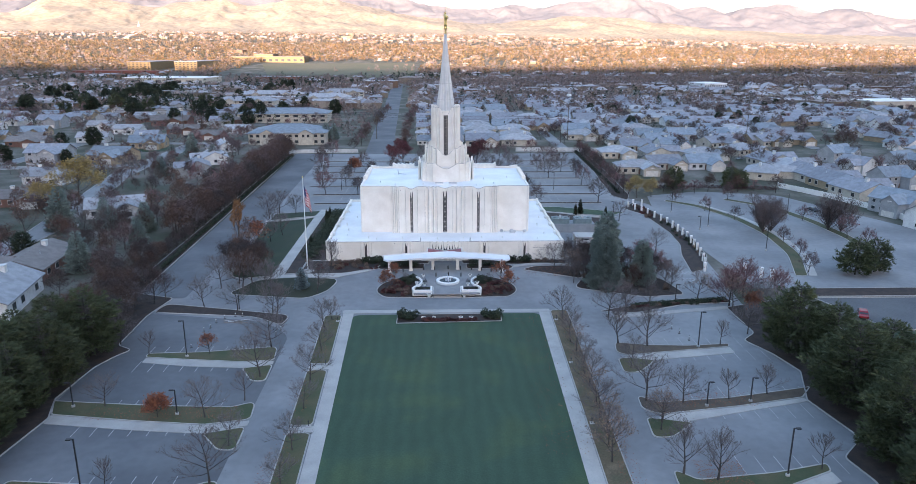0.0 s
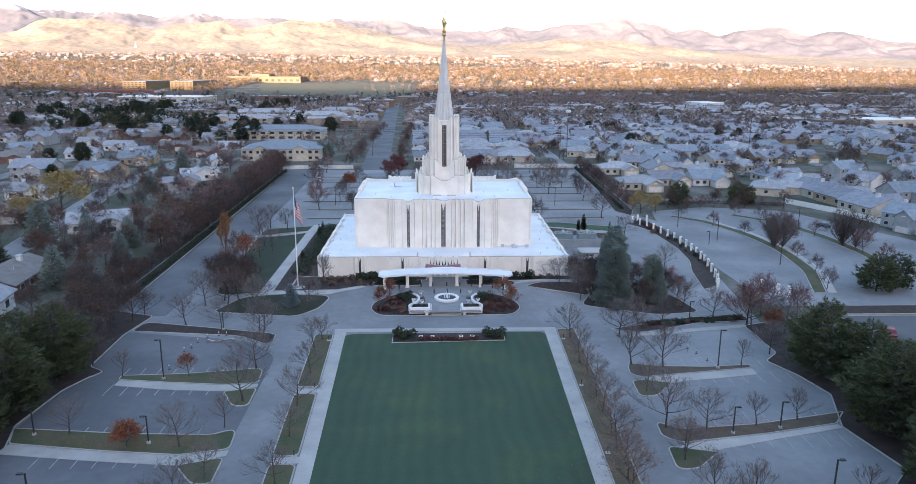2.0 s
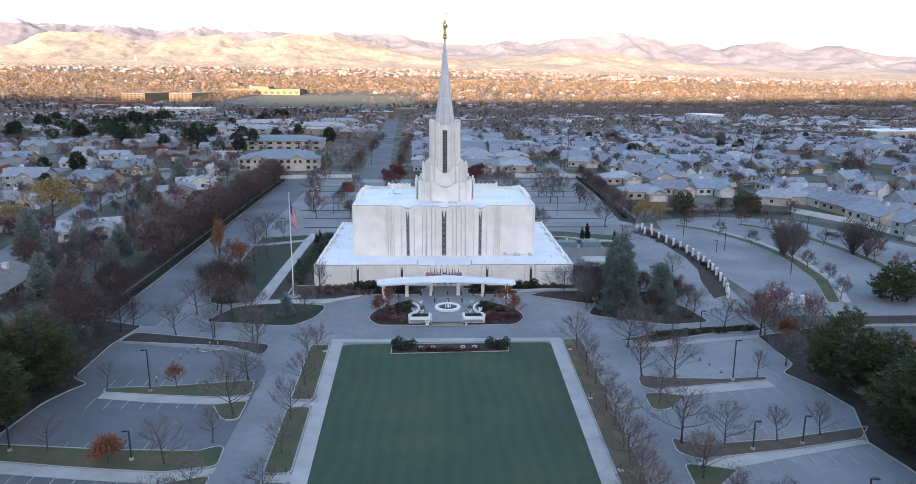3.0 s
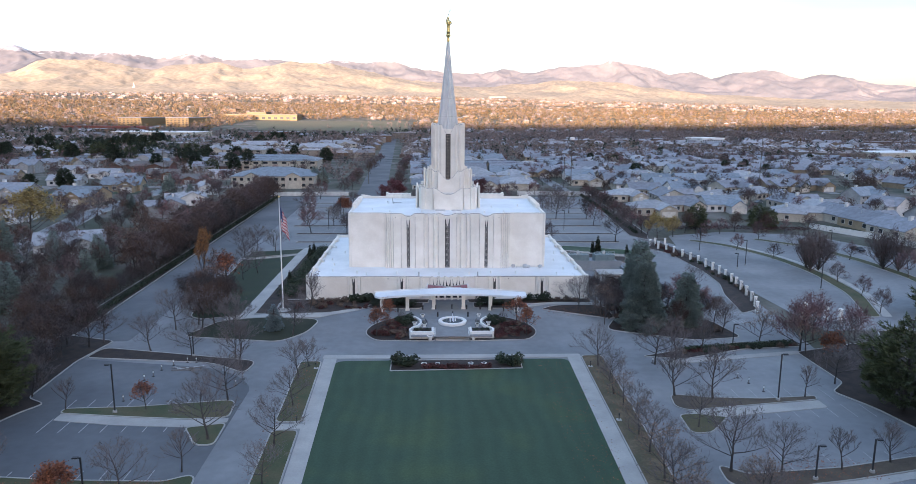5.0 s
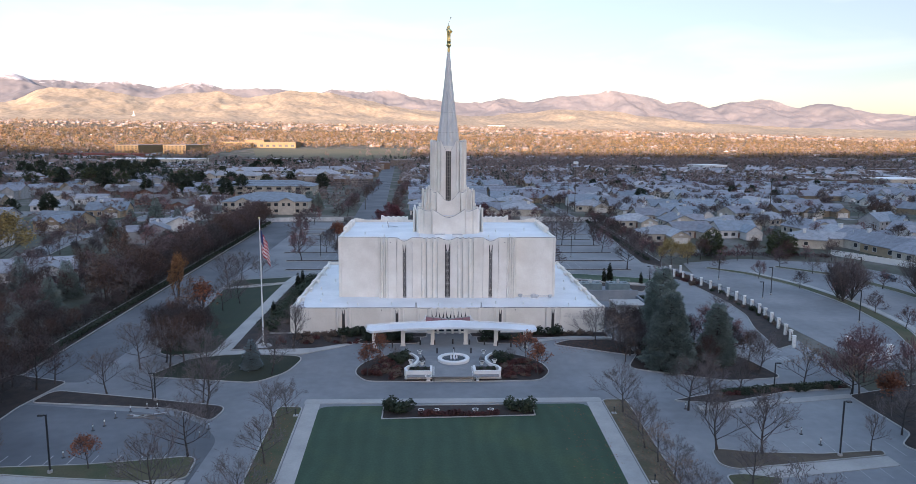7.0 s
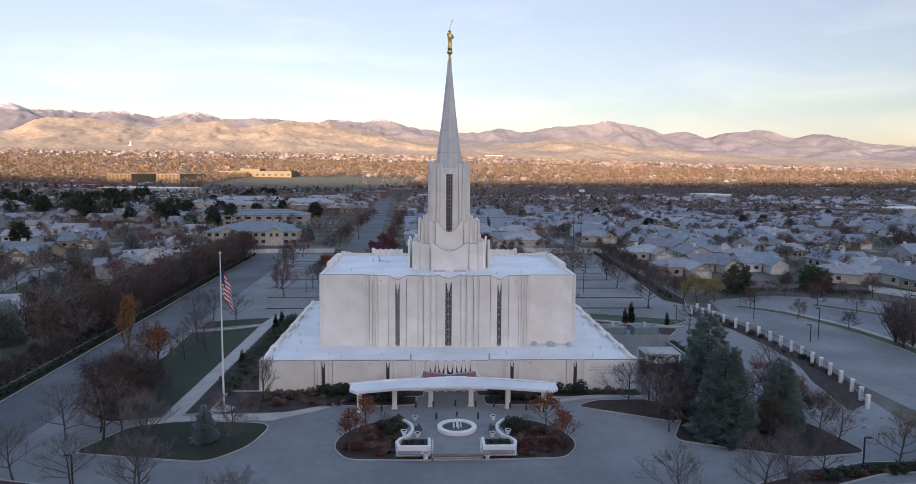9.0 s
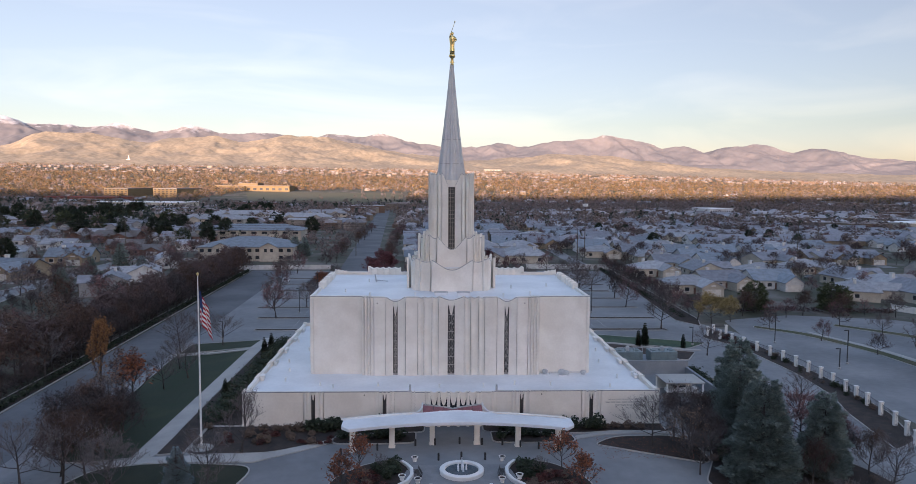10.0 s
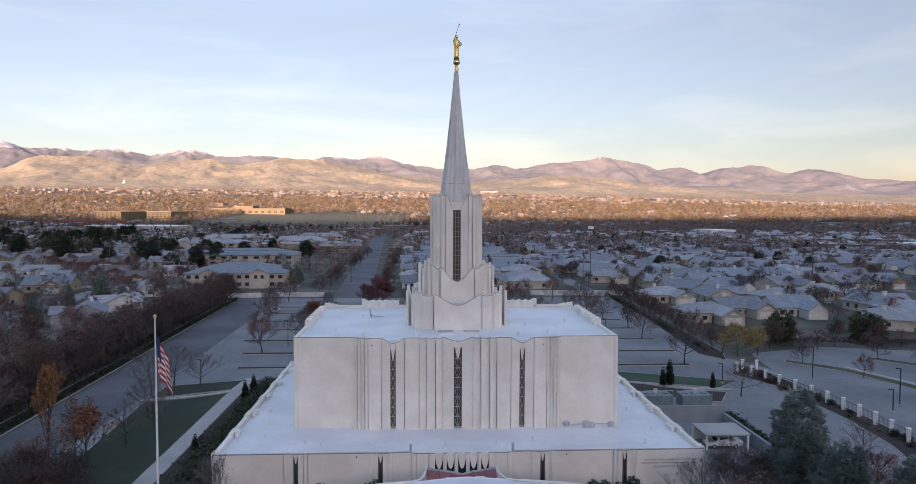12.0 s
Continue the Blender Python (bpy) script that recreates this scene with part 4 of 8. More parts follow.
def plaza():
    tagged(slab("plaza_paving", rounded([(-7.2, -25.0, 0.5), (8.0, -25.0, 0.5), (7.4, -17, 2), (6.2, -12.0, 2), (0.5, -11.2, 6), (-5.3, -12.0, 2), (-6.6, -17, 2)]), PAVER, lift=0.05, follow=False), "grey paved court round the fountain", "paving", kind="structure").location.z = 0.85
    f = thing("fountain", "round white stone fountain with small water jets", "fountain", Matrix.Translation((0.75, -16.2, 0.88)))
    bm = bmesh.new()
    lathe(bm, ((2.75, 0), (2.8, 0.45), (2.72, 0.55), (2.15, 0.55), (2.1, 0.45), (2.1, 0.1), (0.1, 0.1)), 48)
    part("basin", bm, WHITE_PAINT, f, smooth=False)
    part("water", lathe(bmesh.new(), ((2.12, 0.28), (2.0, 0.34), (0.05, 0.34)), 40), WATER, f, "dark water surface")
    for i in range(6):
        a = i * math.pi / 2.5 if i else 0
        r = 0.55 if i else 0
        h = 0.85 if i else 1.7
        jet = lathe(bmesh.new(), ((0.13, 0.32), (0.11, 0.32 + h * 0.5), (0.03, 0.32 + h)), 8, (r * math.cos(a), r * math.sin(a), 0))
        part("water_jet", jet, FOAM, f)
    # low planter walls that curl towards the court
    for s in (-1, 1):
        wall = thing("planter_wall", "curving white plaster planter wall beside the fountain", "planter wall", group="planter walls")
        arc = [(7.6, -23.6), (7.9, -22.0), (7.4, -20.8), (6.4, -19.2), (5.9, -17.4), (6.0, -15.6), (6.6, -14.2), (7.3, -13.2)]
        verts, faces = [], []
        for i, (x, y) in enumerate(arc):
            a, b = arc[max(0, i - 1)], arc[min(len(arc) - 1, i + 1)]
            d = Vector((b[0] - a[0], b[1] - a[1])).normalized()
            nr = Vector((-d.y, d.x)) * 0.2
            zt = 0.9 + (0.55 if i < 3 else 0.42)
            for px, py, z in ((x + nr.x, y + nr.y, 0.0), (x + nr.x, y + nr.y, zt), (x - nr.x, y - nr.y, zt), (x - nr.x, y - nr.y, 0.0)):
                verts.append((0.45 + s * px, py, z))
        for i in range(len(arc) - 1):
            a, b = 4 * i, 4 * i + 4
            faces += [(a, b, b + 1, a + 1), (a + 1, b + 1, b + 2, a + 2), (a + 2, b + 2, b + 3, a + 3)]
        faces += [(0, 1, 2, 3), (28, 31, 30, 29)]
        quick("wall_arc", verts, faces, WHITE_PAINT, wall)
        part("front_wall", box(bmesh.new(), *sorted((0.45 + s * 3.6, 0.45 + s * 7.7))[:1], -23.9, 0, max(0.45 + s * 3.6, 0.45 + s * 7.7), -23.5, 1.5, 0.04), WHITE_PAINT, wall)
        part("end_wall", box(bmesh.new(), min(0.45 + s * 3.4, 0.45 + s * 3.8), -23.9, 0, max(0.45 + s * 3.4, 0.45 + s * 3.8), -20.6, 1.4, 0.04), WHITE_PAINT, wall)
        part("soil", box(bmesh.new(), min(0.45 + s * 3.7, 0.45 + s * 7.2), -23.6, 0.5, max(0.45 + s * 3.7, 0.45 + s * 7.2), -20.7, 1.2), MULCH, wall)
        rail = bmesh.new()
        for dx in (3.1, 3.25):
            tube(rail, (0.45 + s * dx, -24.6, 1.0), (0.45 + s * dx, -22.2, 1.75), 0.03, 0.03, 6)
        for y in (-24.6, -23.4, -22.2):
            tube(rail, (0.45 + s * 3.17, y, 0.2), (0.45 + s * 3.17, y, 1.0 + (y + 24.6) * 0.31), 0.03, 0.03, 6)
        r = thing("stair_rail", "slim white handrail beside the court steps", "handrail", group="stair rails")
        part("handrail", rail, WHITE_PAINT, r)
        bench = thing("bench", "dark slatted bench along the planter wall", "bench", Matrix.Translation((0.45 + s * 5.2, -17.2, 0.9)) @ Matrix.Rotation(s * 1.35, 4, "Z"), "court benches")
        for k in range(3):
            part("seat_slat", box(bmesh.new(), -1.1, -0.25 + k * 0.18, 0.42, 1.1, -0.11 + k * 0.18, 0.47), BRONZE, bench)
        part("backrest", box(bmesh.new(), -1.1, 0.3, 0.55, 1.1, 0.36, 0.9), BRONZE, bench)
        for x in (-0.9, 0.9):
            part("leg", box(bmesh.new(), x - 0.04, -0.22, 0, x + 0.04, 0.34, 0.42), BRONZE, bench)
    # urn planters
    urn = thing("urn_planter", "round white concrete urn filled with dark soil", "planter", Matrix.Translation((-3.6, -24.6, 0.1)), "urn planters")
    part("bowl", lathe(bmesh.new(), ((0.3, 0), (0.34, 0.06), (0.3, 0.2), (0.5, 0.62), (0.58, 0.82), (0.5, 0.84), (0.45, 0.74), (0.05, 0.72)), 16), WHITE_PAINT, urn)
    part("soil", lathe(bmesh.new(), ((0.46, 0.7), (0.4, 0.78), (0.05, 0.8)), 12), MULCH, urn)
    for x, y, z in ((4.4, -24.6, 0.1), (-4.7, -20.3, 1.35), (5.4, -20.3, 1.35), (-6.6, -19.5, 1.4), (7.6, -19.5, 1.4), (-5.2, -12.6, 0.95), (6.2, -12.6, 0.95), (-4.6, -38.6, 0.1), (5.4, -38.6, 0.1), (-2.4, -38.6, 0.1), (3.2, -38.6, 0.1)):
        copy_thing(urn, Matrix.Translation((x, y, z))).scale = (0.8, 0.8, 0.75)
    for i in range(5):
        st = part("stair", box(bmesh.new(), -2.6, -25.0 + i * 0.36, 0.0, 3.6, -24.64 + i * 0.36 + 0.02, 0.17 * (i + 1), 0.015), CONCRETE)
        tagged(st, "pale concrete step up to the fountain court", "step", "court steps")
    bol = thing("bollard", "short dark bronze bollard beside the drive", "bollard", Matrix.Translation((-15, -10.4, 1.0)), "bollards")
    part("post", lathe(bmesh.new(), ((0.14, -0.1), (0.14, 0.85), (0.12, 0.95), (0.04, 0.98)), 10), BRONZE, bol)
    for x, y in ((-10.3, -8.8), (-5.2, -7.2), (-2.5, -9.4 + 2.4), (0.9, -6.6), (4.0, -7.0), (6.8, -7.2), (9.2, -8.0), (11.6, -8.8), (14.1, -9.6), (-2.1, -12.3), (0.9, -12.0), (4.0, -12.3)):
        copy_thing(bol, Matrix.Translation((x, y, rise(x, y))))


plaza()


# ---- drives, car parks, lawns ----
def area(name, outline, mat, label, category, lift, kerb=True, radius=1.5, thick=0.2, kind="structure"):
    o = rounded(outline, radius)
    ob = tagged(slab(name, o, mat, lift=lift, thick=thick), label, category, kind=kind)
    if kerb:
        curb("kerb", o, ob)
    return ob


area("road", [(-70.5, -200), (72, -200), (66, -30), (71, 10), (74, 40), (74.5, 72), (68, 88), (72, 200), (-77, 200), (-70.5, 0)], ASPHALT, "worn pale grey asphalt of drives and car parks", "road", 0.0, kerb=False, radius=0)
ASPHALT_DARK = material("dark_asphalt", (0.088, 0.094, 0.103), 0.9, (0.145, 0.151, 0.16), 0.06, 0.7, 0.08, third=(0.112, 0.118, 0.127), grain=0.07)
area("lot_2", [(-62.0, -140), (-30.0, -140), (-31.0, -47, 2), (-34.5, -41.5, 3), (-40, -38.0, 3), (-63.3, -33.5, 1)], ASPHALT_DARK, "darker asphalt of the west car park", "car park", 0.008, kerb=False, radius=0)
# darker overlay: vignette dimming at the edge of view is put into the colour
area("drive_1", [(-70.4, -24, 1), (-59, -24, 1), (-58.6, 46, 1), (-62, 200, 0), (-76.8, 200, 0), (-70.8, 0, 0)], ASPHALT_DARK, "asphalt of the long west drive, vignette darkening put into its colour", "road", 0.009, kerb=False, radius=0)
def mown(m, width, amount):
    """Faint mowing stripes along y, and paler worn patches."""
    nt = m.node_tree
    b = nt.nodes["Principled BSDF"]
    old = b.inputs["Base Color"].links[0].from_socket
    geo = nt.nodes.new("ShaderNodeNewGeometry")
    wave = nt.nodes.new("ShaderNodeTexWave")
    wave.bands_direction = "X"
    wave.inputs["Scale"].default_value, wave.inputs["Distortion"].default_value, wave.inputs["Detail Scale"].default_value = 0.31 / width, 5.0, 0.6
    worn = nt.nodes.new("ShaderNodeTexNoise")
    worn.inputs["Scale"].default_value, worn.inputs["Detail"].default_value = 0.16, 7
    both = nt.nodes.new("ShaderNodeMath")
    both.operation = "MULTIPLY_ADD"
    both.inputs[1].default_value = 0.5
    tone = nt.nodes.new("ShaderNodeMapRange")
    tone.inputs[1].default_value, tone.inputs[2].default_value = 0.4, 1.1
    tone.inputs[3].default_value, tone.inputs[4].default_value = 1 - amount, 1 + amount
    hsv = nt.nodes.new("ShaderNodeHueSaturation")
    for n in (wave, worn):
        nt.links.new(geo.outputs["Position"], n.inputs["Vector"])
    nt.links.new(wave.outputs["Fac"], both.inputs[0])
    nt.links.new(worn.outputs[0], both.inputs[2])
    nt.links.new(both.outputs[0], tone.inputs[0])
    nt.links.new(tone.outputs[0], hsv.inputs["Value"])
    nt.links.new(old, hsv.inputs["Color"])
    nt.links.new(hsv.outputs[0], b.inputs["Base Color"])


mown(LAWN, 2.3, 0.10)
# great lawn with walks; lawn and walks draw in a little towards the road
area("lawn_1", [(-13.8, -200, 0), (15.4, -200, 0), (20.2, -35.0, 2), (11.9, -35.1, 0.1), (11.8, -39.6, 0.1), (-10.2, -40.5, 0.1), (-10.2, -35.4, 0.1), (-19.6, -35.5, 2)], LAWN, "deep green mown lawn", "lawn", 0.06, kerb=False, thick=0.15)
area("bed_1", [(-10.1, -40.4), (11.7, -39.5), (11.8, -35.2), (-10.1, -35.4)], MULCH, "mulched planting bed at the head of the lawn", "planting bed", 0.07, radius=0.1, thick=0.15)
area("walk_1", [(-21.8, -34.0), (-19.6, -34.0), (-13.8, -200), (-16.0, -200)], CONCRETE, "pale concrete walk beside the lawn", "walk", 0.08, kerb=False, radius=0)
area("walk_2", [(20.2, -34.0), (22.5, -34.0), (17.6, -200), (15.4, -200)], CONCRETE, "pale concrete walk beside the lawn", "walk", 0.08, kerb=False, radius=0)
area("walk_3", [(-22, -34.4), (22.6, -34.4), (22.6, -32.6), (-22.0, -32.6)], CONCRETE, "pale concrete walk across the head of the lawn", "walk", 0.09, kerb=False, radius=0.3)


def verge_x(y):
    """Inner edge of the west verge, beside the walk."""
    return -22.0 - 0.035 * (y + 35)


for i, (y0, y1) in enumerate(((-59.6, -35.6), (-81.2, -62.2), (-102.5, -83.4), (-125, -105))):
    area("verge_%d" % (i + 1), [(verge_x(y0) - 3.5, y0), (verge_x(y0), y0), (verge_x(y1), y1), (verge_x(y1) - 3.5, y1)], GRASS_DRY, "narrow grass verge with bare trees", "verge", 0.1, radius=1.0)
area("verge_5", [(19.8, -130), (23.0, -130), (26.4, -33.5), (22.7, -33.5)], LEAF_GRASS, "leaf-strewn grass verge with bare trees", "verge", 0.1, radius=1.0)
for i, y in enumerate((-60.9, -82.3, -103.7)):
    area("walk_%d" % (4 + i), [(verge_x(y) - 3.4, y - 1.1), (verge_x(y) + 0.4, y - 0.8), (verge_x(y) + 0.4, y + 0.8), (verge_x(y) - 3.4, y + 0.6)], CONCRETE, "short concrete path across the verge", "walk", 0.085, kerb=False, radius=0.1)

LEAFY = material("leaf_strewn_mulch", (0.075, 0.058, 0.045), 0.95, (0.11, 0.085, 0.058), 0.5, 6, 0.4)


def car_park(side, rows):
    """Between the rows of bays: a planted island, a concrete walk along it and a kerbed tip with a tree."""
    for i, (island, strip_, tip, mat) in enumerate(rows):
        area("island_%s_%d" % (side, i), island, mat, "kerbed planting island with grass and mulch", "planting island", 0.1, radius=0.8)
        area("island_walk_%s_%d" % (side, i), strip_, CONCRETE, "pale concrete walk along the island", "walk", 0.08, kerb=False, radius=0.2)
        area("island_tip_%s_%d" % (side, i), tip, GRASS_DRY, "kerbed end island with a bare tree", "planting island", 0.1, radius=0.6)


car_park("west", (
    ([(-55.4, -54.4, 1), (-45, -53.9), (-36, -52.4), (-32.0, -51.6, 2), (-31.4, -57.8, 1.2), (-36.8, -58.4), (-47, -57.2), (-55.2, -56.0, 0.6)], [(-55.0, -56.2), (-47, -57.4), (-36.8, -58.6), (-31.3, -58.1), (-31.2, -59.4), (-36.4, -60.9), (-46, -60.0), (-55.0, -58.3)], [(-36.2, -61.1), (-31.2, -59.7, 1.0), (-31.0, -66.2, 1.4), (-33.4, -66.2, 1.4)], GRASS_DRY),
    ([(-63.2, -72.6, 0.3), (-46, -74.6), (-34, -75.2), (-30.8, -73.4, 2), (-30.2, -79.2, 1.2), (-36.8, -80.6), (-48, -79.2), (-61.4, -77.0, 0.6)], [(-61.4, -77.2), (-48, -79.4), (-36.8, -80.8), (-30.2, -79.5), (-30.2, -81.0), (-36.3, -83.2), (-48, -81.8), (-61.2, -79.8)], [(-36.1, -83.3), (-30.4, -81.4, 1.0), (-30.2, -87.8, 1.4), (-32.6, -87.8, 1.4)], GRASS_DRY),
    ([(-58, -94.6, 1), (-46, -95.8), (-34, -96.6), (-30.2, -94.8, 2), (-29.8, -100.6, 1.2), (-36, -101.8), (-58, -98.6, 0.6)], [(-58, -98.8), (-36, -102.0), (-29.8, -100.8), (-29.8, -102.4), (-36, -104.6), (-58, -101.2)], [(-35.6, -104.7), (-29.9, -102.8, 1), (-29.8, -109, 1.4), (-32, -109, 1.4)], GRASS_DRY)))
car_park("east", (
    ([(32.6, -51.0, 1.5), (38, -52.4), (46, -53.0), (54.4, -52.2, 0.8), (53.9, -53.6, 0.5), (43, -55.4), (33.4, -57.0, 1.0), (31.9, -55.6, 1.2)], [(33.6, -57.2), (43, -55.6), (54.0, -53.8), (54.0, -56.4), (44, -58.2), (34.2, -59.8)], [(31.5, -58.4, 1), (33.9, -58.2, 0.5), (38.0, -59.4, 0.5), (33.9, -64.3, 1.4), (31.2, -64.3, 1.2)], LEAFY),
    ([(31.2, -72.7, 1.5), (34, -75.2), (46, -73.9), (61.0, -70.4, 0.3), (58.0, -74.0, 0.4), (46, -76.8), (33.2, -79.0, 1.0), (30.8, -77.2, 1.2)], [(33.6, -79.2), (46, -77.0), (58.0, -74.2), (58.4, -75.3), (46, -78.6), (36.2, -81.4), (31.5, -81.0)], [(30.7, -80.0, 1), (33.4, -80.6, 0.5), (37.2, -81.7, 0.5), (33.0, -85.8, 1.4), (30.2, -85.8, 1.2)], LEAFY),
    ([(30.4, -93.8, 1.5), (33, -96.4), (44, -95.0), (52.0, -93.0, 0.8), (51.6, -94.8, 0.5), (44, -98.2), (32, -100.4, 1.0), (30.0, -98.2, 1.2)], [(32.4, -100.6), (44, -98.4), (51.6, -95.0), (51.8, -97.2), (44, -100.6), (33, -102.8)], [(30.0, -101.4, 1), (32.6, -102.0, 0.5), (36, -103.2, 0.5), (32, -107, 1.4), (29.6, -107, 1.2)], GRASS_DRY)))
area("bed_2", [(-62.4, -33.0, 1), (-61.6, -27.8, 2), (-48, -31.2, 1), (-33.0, -35.2, 2), (-33.6, -41.0, 2), (-40, -36.0, 3)], MULCH, "long kerbed bed at the head of the car park", "planting bed", 0.1)
area("bed_3", [(33.3, -34.2, 1), (40.5, -35.6, 1), (53, -30.6, 1), (64.5, -29.4, 1), (63.5, -27.0, 1), (53, -27.0, 1), (36, -33.0, 1)], MULCH, "long kerbed bed at the head of the car park", "planting bed", 0.1)
area("walk_8", [(36, -38.4), (62, -33.4), (62, -31.8), (36, -36.4)], CONCRETE, "concrete strip at the head of the car park", "walk", 0.08, kerb=False, radius=0.3)
area("bed_4", [(-60.5, -140, 0), (-62.6, -90, 0), (-61.3, -78.2, 0.3), (-63.5, -71.8, 0.5), (-62.6, -60, 1), (-60.9, -55.4, 0.8), (-59.2, -52.6, 1), (-62.6, -50.4, 1), (-63.2, -35, 1), (-61.6, -24, 1), (-72.5, -20, 1), (-84, -140, 0)], MULCH, "dark wooded strip under pines", "planting bed", 0.1)
area("bed_5", [(54, -140, 0), (56.2, -97, 0.5), (55.2, -91.6, 1), (60.4, -86.6, 0.5), (58.3, -75, 0.4), (62.4, -64.4, 0.6), (60.8, -57, 1), (58.0, -50.6, 1), (61.6, -47, 1), (61.6, -32.5, 1), (78, -27, 1), (82, -60, 1), (84, -140, 0)], MULCH, "dark wooded strip under pines", "planting bed", 0.1)

# oval drive, its island and the grounds beside the temple
for s in (-1, 1):
    area("bed_%d" % (6 + (s > 0)), [(0.45 + s * 3.3, -25.0, 0.3), (0.45 + s * 14.2, -24.6, 1.5), (0.45 + s * 16.6, -20.8, 2.5), (0.45 + s * 15.6, -17.0, 3), (0.45 + s * 11.6, -13.2, 3), (0.45 + s * 7.6, -12.6, 1), (0.45 + s * 6.0, -15.6, 1), (0.45 + s * 6.2, -18.6, 1), (0.45 + s * 7.9, -21.2, 0.5), (0.45 + s * 7.9, -23.9, 0.3), (0.45 + s * 3.4, -23.9, 0.3)], MULCH, "planted half of the oval island with red shrubs", "planting bed", 0.12)
area("bed_8", [(-24.5, -9.5, 2), (-17.6, -5.4, 2), (-15.5, -2.6, 2), (-4.0, -2.0, 1), (-4.0, 0.9, 0.1), (-31, 0.9, 0.1), (-35.6, 0.9, 0.1), (-35.6, -10.0, 2)], MULCH, "dark mulched bed along the temple wall", "planting bed", 0.1)
area("bed_9", [(4.6, 0.9, 0.1), (4.6, -2.0, 1), (16.0, -2.6, 2), (18.6, -3.0, 2), (24.0, -2.0, 2), (31.5, -2.4, 1), (31.5, 0.9, 0.1)], MULCH, "dark mulched bed along the temple wall", "planting bed", 0.1)
area("bed_10", [(19.6, -7.4, 1), (23.0, -4.4, 2), (31.0, -4.2, 1), (33.6, -6.0, 1), (33.6, -14.5, 2), (28, -12.0, 3)], MULCH, "bare dug-over bed with leaf litter", "planting bed", 0.1)
area("bed_21", [(5.6, -2.1, 0.5), (5.6, -6.2, 1), (10, -6.6, 2), (17.5, -6.4, 2), (17.0, -3.2, 1)], MULCH, "dark planted bed under the canopy", "planting bed", 0.12)
area("bed_22", [(-5.2, -2.1, 0.5), (-5.2, -6.2, 1), (-9.5, -6.6, 2), (-17.0, -6.4, 2), (-16.6, -3.2, 1)], MULCH, "dark planted bed under the canopy", "planting bed", 0.12)
area("walk_9", [(17.2, -5.6, 0.5), (21.5, -3.6, 2), (28, -3.3, 1), (32, -3.6, 0.5), (32, -2.3, 0.5), (24, -2.0, 1), (17.6, -4.0, 0.5)], CONCRETE, "curved pale walk to the side of the temple", "walk", 0.13, kerb=False, radius=0.5)
area("bed_11", [(30.5, -19.6, 2), (46, -25.5, 2), (55.5, -24.0, 2), (53.8, -14, 2), (45, 2, 2), (36.5, 1, 2), (34.6, -12.0, 2)], MULCH, "wooded bed under tall spruces", "planting bed", 0.1)
area("bed_12", [(-36.2, -12.6, 1), (-25.2, -13.6, 3), (-27.2, -20.4, 2), (-31.6, -25.0, 2), (-50.0, -21.6, 2), (-46.0, -12.5, 2)], GRASS_DARK, "dark grass corner with a blue spruce", "lawn", 0.1)
area("walk_10", [(-45.5, -12.2, 0.5), (-26, -12.6, 0.5), (-20, -8.6, 2), (-17.0, -6.0, 0.5), (-17.4, -5.2, 0.5), (-24.5, -9.6, 1), (-36, -10.4, 1), (-44.5, -10.2, 0.5)], CONCRETE, "pale concrete walk curving past the flagpole", "walk", 0.13, kerb=False, radius=0.5)
area("walk_11", [(-42.4, -10.2), (-39.6, -10.2), (-39.6, 66), (-42.4, 66)], CONCRETE, "long straight concrete walk beside the temple", "walk", 0.13, kerb=False, radius=0.1)
area("lawn_2", [(-53, -10.0, 4), (-42.5, -9.8, 0.5), (-42.5, 52, 0.3), (-57, 48, 1)], SHADED_LAWN, "side lawn with shade put into its green", "lawn", 0.1)
area("lawn_3", [(-57, 50.5, 0.5), (-42.5, 54.5, 0.3), (-42.5, 64, 0.3), (-57, 60, 1)], SHADED_LAWN, "strip of grass behind a path, shade put into its green", "lawn", 0.1)
area("bed_13", [(-39.5, -9.5, 0.3), (-35.9, -9.5, 0.3), (-35.9, 1.3, 0.1), (-31, 1.3, 0.1), (-30.9, 58, 0.1), (-39.5, 60, 0.3)], MULCH, "dark bed with small conifers along the temple side", "planting bed", 0.1)
area("walk_12", [(-58, 48.6), (-31, 55.4), (33, 57.5), (58, 52), (58, 53.4), (33, 59.2), (-31, 57.0), (-58, 50.2)], CONCRETE, "pale path behind the temple", "walk", 0.14, kerb=False, radius=0.5)
area("lawn_4", [(-30.5, 58.5, 0.5), (33, 60.0, 2), (56, 54.5, 1), (62, 60, 1), (40, 69, 1), (-37, 67, 1)], LAWN, "green strip behind the temple", "lawn", 0.1)
area("bed_14", [(31.5, 44, 0.3), (52, 44, 0.5), (56, 51, 1), (33, 56.5, 0.5), (31.5, 56, 0.3)], MULCH, "dark planting beside the service yard", "planting bed", 0.1)
